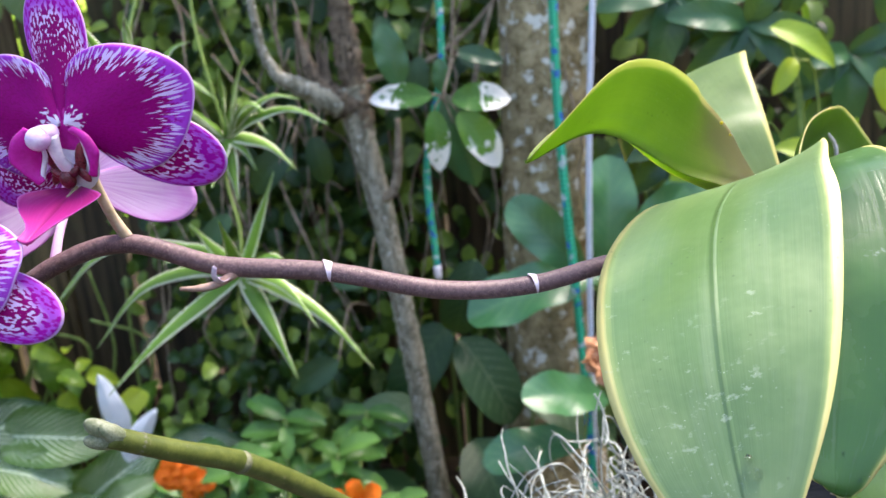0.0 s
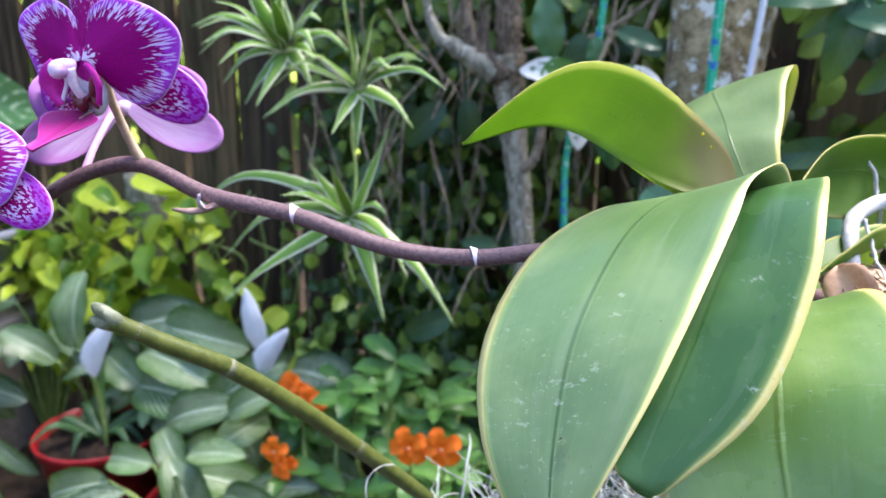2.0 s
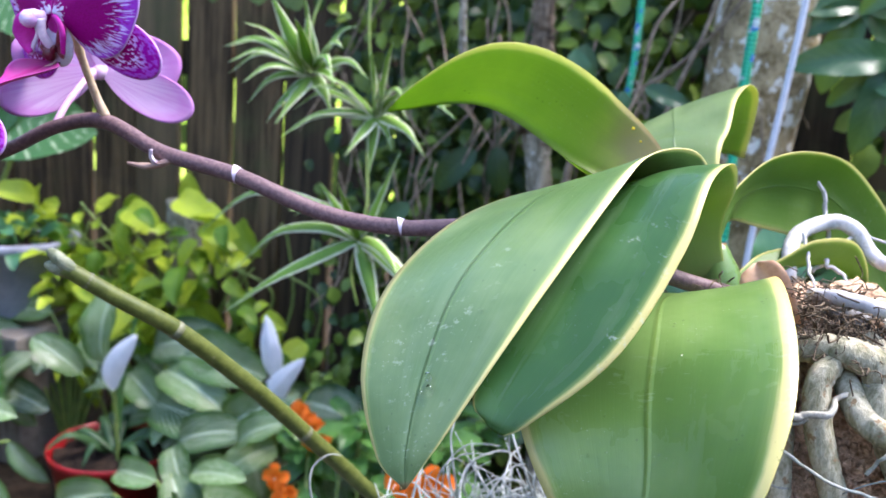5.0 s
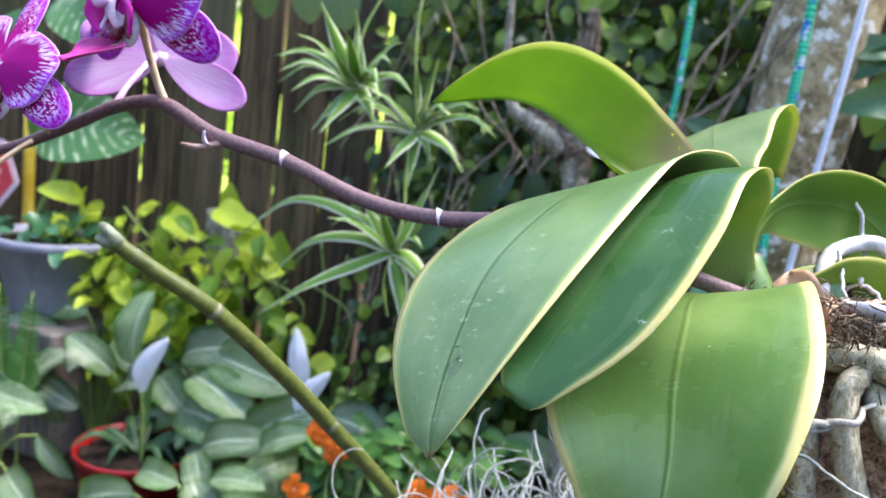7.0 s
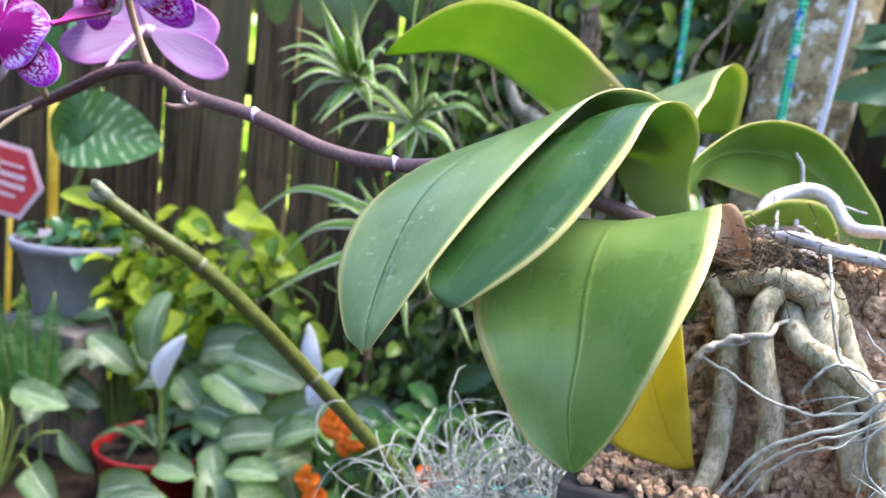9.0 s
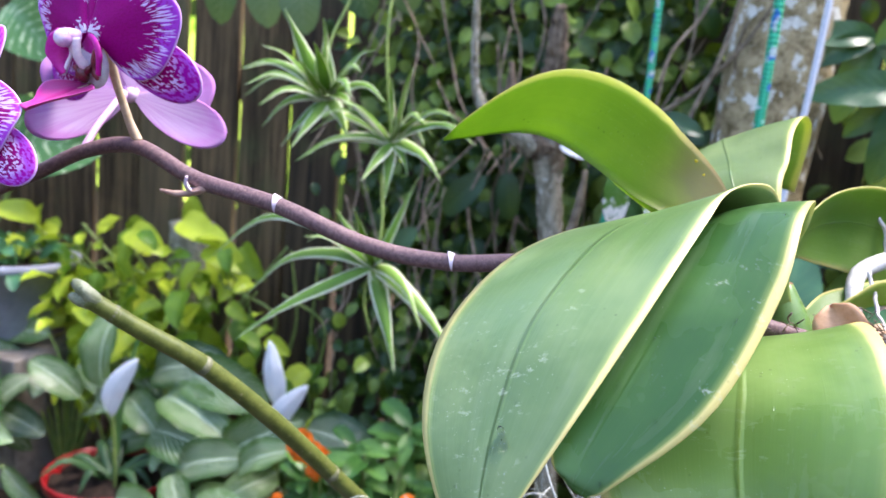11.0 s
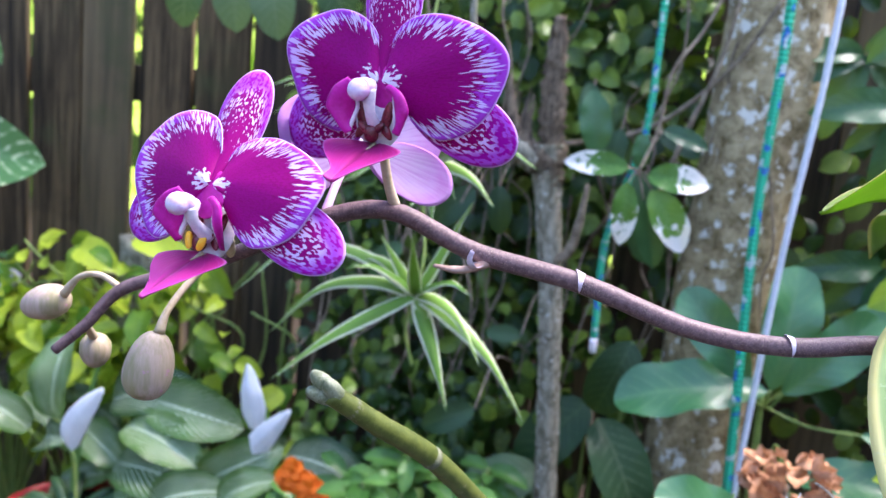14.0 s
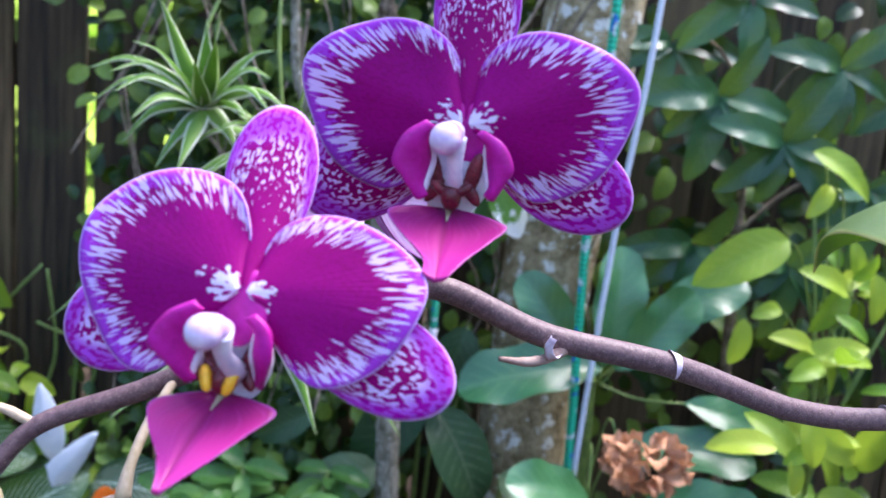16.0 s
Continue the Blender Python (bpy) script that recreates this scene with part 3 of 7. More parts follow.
TWIG = plain_material("brown twig", (0.10, 0.075, 0.050), (0.30, 0.24, 0.165), 50.0, 0.8, 0.2, bump=0.4)
CORD = plain_material("grey white cord", (0.50, 0.52, 0.56), (0.66, 0.68, 0.72), 400.0, 0.7, 0.3, bump=0.6, dist=0.001, stretch=(1, 1, 0.4))
ROPE_END = plain_material("whipped rope end", (0.6, 0.55, 0.56), (0.75, 0.7, 0.7), 300.0, 0.7, 0.3)
STALK = plain_material("green stalk", (0.12, 0.20, 0.045), (0.26, 0.34, 0.08), 40.0, 0.5, 0.4, bump=0.2, through=0.1)
SPATHE = plain_material("white spathe", (0.74, 0.77, 0.78), (0.84, 0.86, 0.86), 30.0, 0.45, 0.4, bump=0.1, through=0.3)
ORANGE = plain_material("orange petal", (0.80, 0.13, 0.005), (0.90, 0.24, 0.01), 60.0, 0.55, 0.3, bump=0.15, through=0.25)
DRIED = plain_material("dried tan flower", (0.36, 0.17, 0.08), (0.62, 0.36, 0.22), 50.0, 0.8, 0.2, bump=0.4, through=0.2)
SIGN_RED = plain_material("red sign face", (0.50, 0.03, 0.045), (0.58, 0.05, 0.06), 10.0, 0.4, 0.5, bump=0.02)
SIGN_WHITE = plain_material("faded sign paint", (0.62, 0.40, 0.42), (0.72, 0.54, 0.56), 30.0, 0.4, 0.5, bump=0.02)
POLE = plain_material("yellow orange stake", (0.62, 0.42, 0.03), (0.75, 0.55, 0.08), 10.0, 0.5, 0.4)

VINE = foliage_material("small vine leaf", (0.008, 0.032, 0.006), (0.21, 0.32, 0.05), 0.34, 0.22, (0.12, 0.2, 0.07), 0.25, "island", spec=0.25)
SHRUBLEAF = foliage_material("plain green strap leaf", (0.05, 0.14, 0.03), (0.12, 0.26, 0.07), 0.36, 0.25)
POTHOS = foliage_material("yellow green pothos leaf", (0.05, 0.15, 0.010), (0.50, 0.60, 0.045), 0.36, 0.38, (0.3, 0.42, 0.1), 0.25, spec=0.3)
AGLAO = foliage_material("silver veined leaf", (0.008, 0.042, 0.010), (0.075, 0.165, 0.032), 0.34, 0.2, (0.52, 0.61, 0.42), 0.88, patch=(0.42, 0.52, 0.30), patch_at=0.86, ribs=88.0, slope=0.42, spec=0.3)
GLOSSY = foliage_material("large glossy leaf", (0.022, 0.105, 0.040), (0.060, 0.190, 0.068), 0.34, 0.15, (0.14, 0.28, 0.09), 0.22, spec=0.6)
WETLEAF = foliage_material("wet dark shrub leaf", (0.015, 0.060, 0.022), (0.045, 0.125, 0.046), 0.35, 0.15, (0.07, 0.15, 0.05), 0.35, spec=0.34)
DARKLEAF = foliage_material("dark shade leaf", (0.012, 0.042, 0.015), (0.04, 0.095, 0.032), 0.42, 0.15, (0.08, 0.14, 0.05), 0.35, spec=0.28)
GREYLEAF = foliage_material("dusty green leaf", (0.03, 0.075, 0.03), (0.10, 0.16, 0.075), 0.4, 0.15, (0.2, 0.25, 0.14), 0.3)
LIME = foliage_material("lime shrub leaf", (0.10, 0.24, 0.02), (0.40, 0.50, 0.05), 0.4, 0.4, (0.4, 0.5, 0.12), 0.25)
SPIDER = foliage_material("striped spider plant leaf", (0.11, 0.25, 0.035), (0.21, 0.36, 0.070), 0.4, 0.35, (0.26, 0.40, 0.11), 0.1, edge=(0.82, 0.85, 0.62), edge_at=0.72)
BLEACHED = foliage_material("green leaf with bleached tip", (0.05, 0.15, 0.025), (0.12, 0.25, 0.04), 0.35, 0.25, (0.2, 0.34, 0.08), 0.4, edge=(0.82, 0.78, 0.70), edge_at=0.68, wear=1.0)
VARIEGATED = foliage_material("dark creeper leaf", (0.03, 0.10, 0.025), (0.065, 0.18, 0.05), 0.3, 0.25, (0.2, 0.32, 0.14), 0.2, patch=(0.46, 0.55, 0.30), patch_at=0.88, spec=0.35)
FERN = foliage_material("fern leaflet", (0.05, 0.16, 0.03), (0.12, 0.27, 0.06), 0.45, 0.3, per="island")


def rope_material():
    k = Nodes("green and blue braided rope")
    vec, u, v = k.uv()
    d = k.math("ADD", k.math("MULTIPLY", v, 95.0), k.math("MULTIPLY", u, 2.0))
    e = k.math("SUBTRACT", k.math("MULTIPLY", v, 95.0), k.math("MULTIPLY", u, 2.0))
    weave = k.math("MULTIPLY", k.math("SINE", k.math("MULTIPLY", d, 6.283)), k.math("SINE", k.math("MULTIPLY", e, 6.283)))
    col = k.mix(k.step(weave, -0.4, 0.4), (0.0, 0.26, 0.12), (0.02, 0.50, 0.28))
    fleck = k.noise(k.xyz(k.math("MULTIPLY", u, 2.0), k.math("MULTIPLY", v, 50.0)), 1.0, 1.0)
    col = k.mix(k.step(fleck, 0.60, 0.64), col, (0.02, 0.14, 0.42))
    fleck2 = k.noise(k.xyz(k.math("MULTIPLY", u, 2.0), k.math("MULTIPLY", v, 60.0), 7.0), 1.0, 1.0)
    col = k.mix(k.step(fleck2, 0.62, 0.66), col, (0.42, 0.52, 0.5))
    k.bump(weave, 0.8, 0.0015)
    return k.done(col, 0.6, 0.35)


ROPE = rope_material()


def board_material():
    k = Nodes("weathered fence board")
    o, r = k.obj(), k.rand()
    sep = k.n("ShaderNodeSeparateXYZ", Vector=o)
    p = k.xyz(k.math("ADD", k.math("MULTIPLY", sep.outputs[0], 55.0), k.math("MULTIPLY", r, 90.0)), k.math("MULTIPLY", sep.outputs[1], 30.0), k.math("MULTIPLY", sep.outputs[2], 2.6))
    grain = k.noise(p, 1.0, 6.0, 0.65)
    stain = k.noise(k.xyz(k.math("ADD", sep.outputs[0], k.math("MULTIPLY", r, 31.0)), sep.outputs[1], sep.outputs[2]), 5.0, 5.0)
    col = k.mix(k.step(grain, 0.3, 0.7), (0.012, 0.008, 0.004), (0.150, 0.100, 0.048))
    col = k.mix(k.math("MULTIPLY", k.step(r, 0.45, 0.6), 0.55), col, (0.022, 0.018, 0.013))
    col = k.mix(k.math("MULTIPLY", k.step(r, 0.25, 0.0), 0.5), col, (0.16, 0.120, 0.066))
    col = k.mix(k.math("MULTIPLY", k.step(stain, 0.5, 0.72), 0.6), col, (0.06, 0.07, 0.025))
    col = k.mix(k.math("MULTIPLY", k.step(stain, 0.42, 0.25), 0.55), col, (0.02, 0.016, 0.013))
    k.bump(grain, 0.7, 0.004)
    return k.done(col, 0.85, 0.2)


BOARD = board_material()


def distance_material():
    k = Nodes("glowing garden beyond the fence")
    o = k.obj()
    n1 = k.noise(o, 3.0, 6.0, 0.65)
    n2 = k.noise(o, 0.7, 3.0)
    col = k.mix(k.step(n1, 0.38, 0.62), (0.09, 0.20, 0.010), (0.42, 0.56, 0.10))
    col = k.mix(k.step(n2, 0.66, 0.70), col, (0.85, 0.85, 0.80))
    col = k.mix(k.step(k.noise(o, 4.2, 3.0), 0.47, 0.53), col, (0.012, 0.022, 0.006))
    # the plane glows by itself; its emission replaces sunlight on the garden
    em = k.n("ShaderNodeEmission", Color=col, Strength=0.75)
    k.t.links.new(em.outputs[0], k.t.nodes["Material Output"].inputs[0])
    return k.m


DISTANCE = distance_material()

# ==== structure ====
def ground():
    n = 60
    xs, ys = np.linspace(-1, 1, n), np.linspace(-1, 1, n)
    xs, ys = np.sign(xs) * abs(xs) ** 3 * 300, np.sign(ys) * abs(ys) ** 3 * 300
    V = [(x, y, GROUND + 0.02 * noise.noise((x * 3, y * 3, 0)) * (abs(x) < 6 and abs(y) < 6)) for y in ys for x in xs]
    ob = part("ground", (np.array(V), grid_faces(n, n), None), GROUND_MAT)
    tagged(ob, "dark bare soil with leaf litter under the plants", "ground", kind="structure")


ground()

FENCE_Y = 1.78
fence = thing("fence", "weathered grey brown wooden board fence with gaps and mossy stains", "fence", (0, FENCE_Y, GROUND), kind="structure")


def build_fence():
    rng = random.Random(4)
    plank = []
    for i in range(3):
        v, f, u = box((0.136, 0.018, 1.95), bevel=0.004)
        v = v + np.array([[0, 0.004 * math.sin(3 * z + i), 0] for z in v[:, 2]])
        plank.append(to_mesh("board", v, f, u, smooth=False))
    x = -3.6
    gaps = (-1.195, -1.0, -0.815, -0.60, -1.44)
    while x < 2.6:
        g = 0.002 + 0.004 * rng.random()
        for c in gaps:
            if abs(x + 0.136 - c) < 0.075:
                g = 0.020
        lean = rng.uniform(-0.4, 0.4)
        m = pose(x + 0.068, FENCE_Y + rng.uniform(-0.006, 0.006), GROUND + 0.96 + rng.uniform(-0.03, 0.03), 0, lean, rng.uniform(-1.5, 1.5))
        part("board", plank[rng.randrange(3)], BOARD, fence, m=m)
        x += 0.136 + g
    for z in (0.05, 0.82, 1.55):
        v, f, u = box((6.4, 0.04, 0.09), bevel=0.005)
        part("rail", (v, f, u), BOARD, fence, m=pose(-0.5, FENCE_Y + 0.034, z))


build_fence()

# unseen walls, added to cut low sky light and bounce some from the front
def light_wall(name, label, size, at, mat):
    v, f, u = box(size, bevel=0.02)
    tagged(part(name, (v, f, u), mat, m=Matrix.Translation(at), smooth=False), label, "wall", kind="structure")


light_wall("wall_south", "unseen plain wall added behind the viewer to shape the light", (9.0, 0.2, 1.6), (-0.5, -2.9, GROUND + 0.8), FILL_WALL)
light_wall("wall_west", "unseen dark wall added at the side to block low sky", (0.5, 4.4, 2.2), (-4.2, -0.3, GROUND + 1.1), SIDE_WALL)
light_wall("wall_east", "unseen dark wall added at the side to block low sky", (0.5, 4.4, 2.2), (3.0, -0.3, GROUND + 1.1), SIDE_WALL)

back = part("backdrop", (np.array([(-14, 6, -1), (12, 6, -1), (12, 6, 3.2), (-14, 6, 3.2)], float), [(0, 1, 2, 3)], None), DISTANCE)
tagged(back, "flat glowing backdrop, a green garden with its sunlight painted in", "backdrop", kind="structure")


# ==== orchid ====
def build_stand():
    st = thing("plant_stand", "small weathered wooden plant stand under the pots", "stand", (0.14, 0.42, GROUND))
    for i in range(4):
        part("slat", box((0.44, 0.074, 0.018), bevel=0.003), STAND, st, m=pose(0.14, 0.302 + 0.08 * i, 0.371))
    for sx in (-0.18, 0.18):
        part("batten", box((0.03, 0.30, 0.03), bevel=0.003), STAND, st, m=pose(0.14 + sx, 0.42, 0.346))
        for sy in (-0.12, 0.12):
            part("leg", box((0.034, 0.034, 0.362 - 0.03 - GROUND - 0.0), bevel=0.003), STAND, st, m=pose(0.14 + sx, 0.42 + sy, (0.332 + GROUND) / 2))


build_stand()


def pot(name, label, at, r, h, mat, lip=0.006, soil=SOIL, taper=0.78, fill=0.9):
    p = thing(name, label, "pot", at)
    m = Matrix.Translation(at)
    prof = [(0.001, 0), (r * taper, 0), (r * taper + 0.002, 0.003), (r * 0.97, h * 0.86), (r * 0.97 + lip, h * 0.87), (r + lip, h * 0.985), (r + lip * 0.6, h), (r, h * 0.992), (r * 0.955, h * 0.86), (r * 0.93, h * fill - 0.01)]
    part("body", lathe(prof, 48), mat, p, m=m)
    n = 14
    V, F = [(0, 0, h * fill)], []
    for i in range(1, n):
        for j in range(36):
            a = 2 * math.pi * j / 36
            rr = r * 0.945 * i / (n - 1)
            V.append((rr * math.cos(a), rr * math.sin(a), h * fill + 0.12 * r * noise.noise((rr * math.cos(a) * 9 / r * 0.4, rr * math.sin(a) * 9 / r * 0.4, at[0]))))
    for j in range(36):
        F.append((0, 1 + j, 1 + (j + 1) % 36))
        for i in range(n - 2):
            a, b = 1 + i * 36 + j, 1 + i * 36 + (j + 1) % 36
            F.append((a, a + 36, b + 36, b))
    part("soil", (np.array(V), F, None), soil, p, m=m)
    return p


crate = thing("wooden_crate", "dark weathered wooden crate that carries the bark block", "crate", (0.215, 0.35, 0.38))
for k in range(5):
    part("slat", box((0.186, 0.13, 0.020) if k == 4 else (0.186, 0.016, 0.040), bevel=0.002), DARKWOOD, crate, m=pose(0.219, 0.345 if k == 4 else 0.29, 0.5925 if k == 4 else 0.40 + 0.0525 * k))
    if k < 4:
        part("slat", box((0.186, 0.016, 0.040), bevel=0.002), DARKWOOD, crate, m=pose(0.219, 0.40, 0.40 + 0.0525 * k))
for sx in (-0.085, 0.085):
    part("upright", box((0.016, 0.094, 0.202), bevel=0.002), DARKWOOD, crate, m=pose(0.219 + sx * 0.92, 0.345, 0.4815))
pot("teal_pot", "teal plastic pot full of silvery air plant strands", (0.06, 0.45, 0.38), 0.075, 0.098, TEAL_POT, fill=0.9)


def build_block():
    b = thing("bark_block", "pinkish brown block of bark chips on the wooden crate", "bark", (0.21, 0.355, 0.60))
    bm = bmesh.new()
    bmesh.ops.create_cube(bm, size=1.0)
    bmesh.ops.subdivide_edges(bm, edges=bm.edges[:], cuts=26, use_grid_fill=True)
    rng = np.random.default_rng(5)
    for x in bm.verts:
        c = x.co
        k = 1 - 0.22 * (abs(c.x * 2) ** 6 * abs(c.y * 2) ** 6 + abs(c.z * 2) ** 6 * max(abs(c.x * 2), abs(c.y * 2)) ** 6)
        taper = 1.0 - 0.36 * (c.z + 0.5)
        q = Vector((c.x * 0.112 * k * taper, c.y * 0.128 * k * taper, c.z * 0.104 * k))
        d = 0.006 * noise.noise(q * 55) + 0.004 * noise.noise(q * 150) + 0.0022 * noise.noise(q * 420)
        x.co = q + q.normalized() * d
    bm.verts.ensure_lookup_table()
    shape = np.array([x.co[:] for x in bm.verts]), [tuple(x.index for x in g.verts) for g in bm.faces], None
    bm.free()
    part("block", shape, CORK, b, m=Matrix.Translation((0.207, 0.378, 0.6475)))
    chip = box((1, 1, 1), bevel=0.18, seg=1)
    poses = []
    for i in range(2600):
        a = rng.uniform(-0.5, 0.5, 3)
        face = rng.integers(0, 3)
        p = np.array([a[0] * 0.112, -0.0635 + rng.uniform(-0.003, 0.003), a[2] * 0.098])
        if face == 1:
            p = np.array([-0.0585 + rng.uniform(-0.003, 0.003), a[1] * 0.118, a[2] * 0.098])
        if face == 2:
            p = np.array([0.0585, a[1] * 0.118, a[2] * 0.098])
        t = 1.0 - 0.36 * (p[2] / 0.104 + 0.5)
        p = p * np.array([0.95 * t, t, 1]) + np.array([0.207, 0.378, 0.6475])
        s = rng.uniform(0.0018, 0.0065, 3) * np.array([1.4, 1, 0.6])
        poses.append(pose(*p, *rng.uniform(0, 360, 3)) @ Matrix.Diagonal((*s, 1)))
    for i in range(420):
        s = rng.uniform(0.0018, 0.0055, 3) * np.array([1.4, 1, 0.7])
        poses.append(pose(rng.uniform(0.135, 0.27), rng.uniform(0.2835, 0.318), 0.6035 + rng.uniform(0, 0.004), *rng.uniform(0, 360, 3)) @ Matrix.Diagonal((*s, 1)))
    ob = part("chip_litter", spread((chip[0], np.array([q for q in chip[1] if len(q) == 4]), np.zeros((len(chip[0]), 2))), poses), CORK, b)
    tagged(ob, kind="stuff")
    pieces = []
    for i in range(1300):
        p = np.array([0.194, 0.342, 0.694]) + rng.normal(0, 1, 3) * (0.017, 0.015, 0.006)
        d = norm(rng.normal(0, 1, 3) * (1, 1, 0.5))
        L = rng.uniform(0.003, 0.012)
        bend = rng.normal(0, 1, 3) * L * 0.22
        r = rng.uniform(0.00015, 0.00045)
        pieces.append(tube([p - d * L / 2, p + bend, p + d * L / 2], [r, r * 0.9, r * 0.5], 5, 6, 0.15, i))
    ob = part("fibre", weld(pieces), FIBRE, b)
    tagged(ob, kind="stuff")


build_block()

orchid = thing("orchid", "variegated moth orchid with cream edged leaves and magenta flowers", "orchid", (0.165, 0.345, 0.69))


def dew(shape, count, lo, hi, seed):
    """Small clear drops that sit on the upper face of a leaf."""
    rng = np.random.default_rng(seed + 50)
    G = shape[0].reshape(2, 44, 19, 3)
    drops = []
    for _ in range(count):
        i, j = int(44 * rng.uniform(lo, hi)), int(rng.integers(2, 17))
        up = norm(G[0, i, j] - G[1, i, j])
        r = rng.uniform(0.0003, 0.0009) if seed == 7 else rng.uniform(0.00018, 0.0005)
        at = G[0, i, j] + rng.uniform(-0.002, 0.002) * norm(G[0, i + 1, j] - G[0, i, j]) + rng.uniform(0, 1) * (G[0, i, j + 1] - G[0, i, j]) + up * r * 0.25
        drops.append(blob(at, (r * 0.6, r), up, 6, 8))
        drops.append(blob(at - (0, 0, r * 1.1), (r * 0.5, r * 0.7), up, 6, 8))
    ob = part("dew", weld(drops), DROP)
    tagged(ob, "tiny clear dew drops lying on an orchid leaf", "dew", kind="stuff")


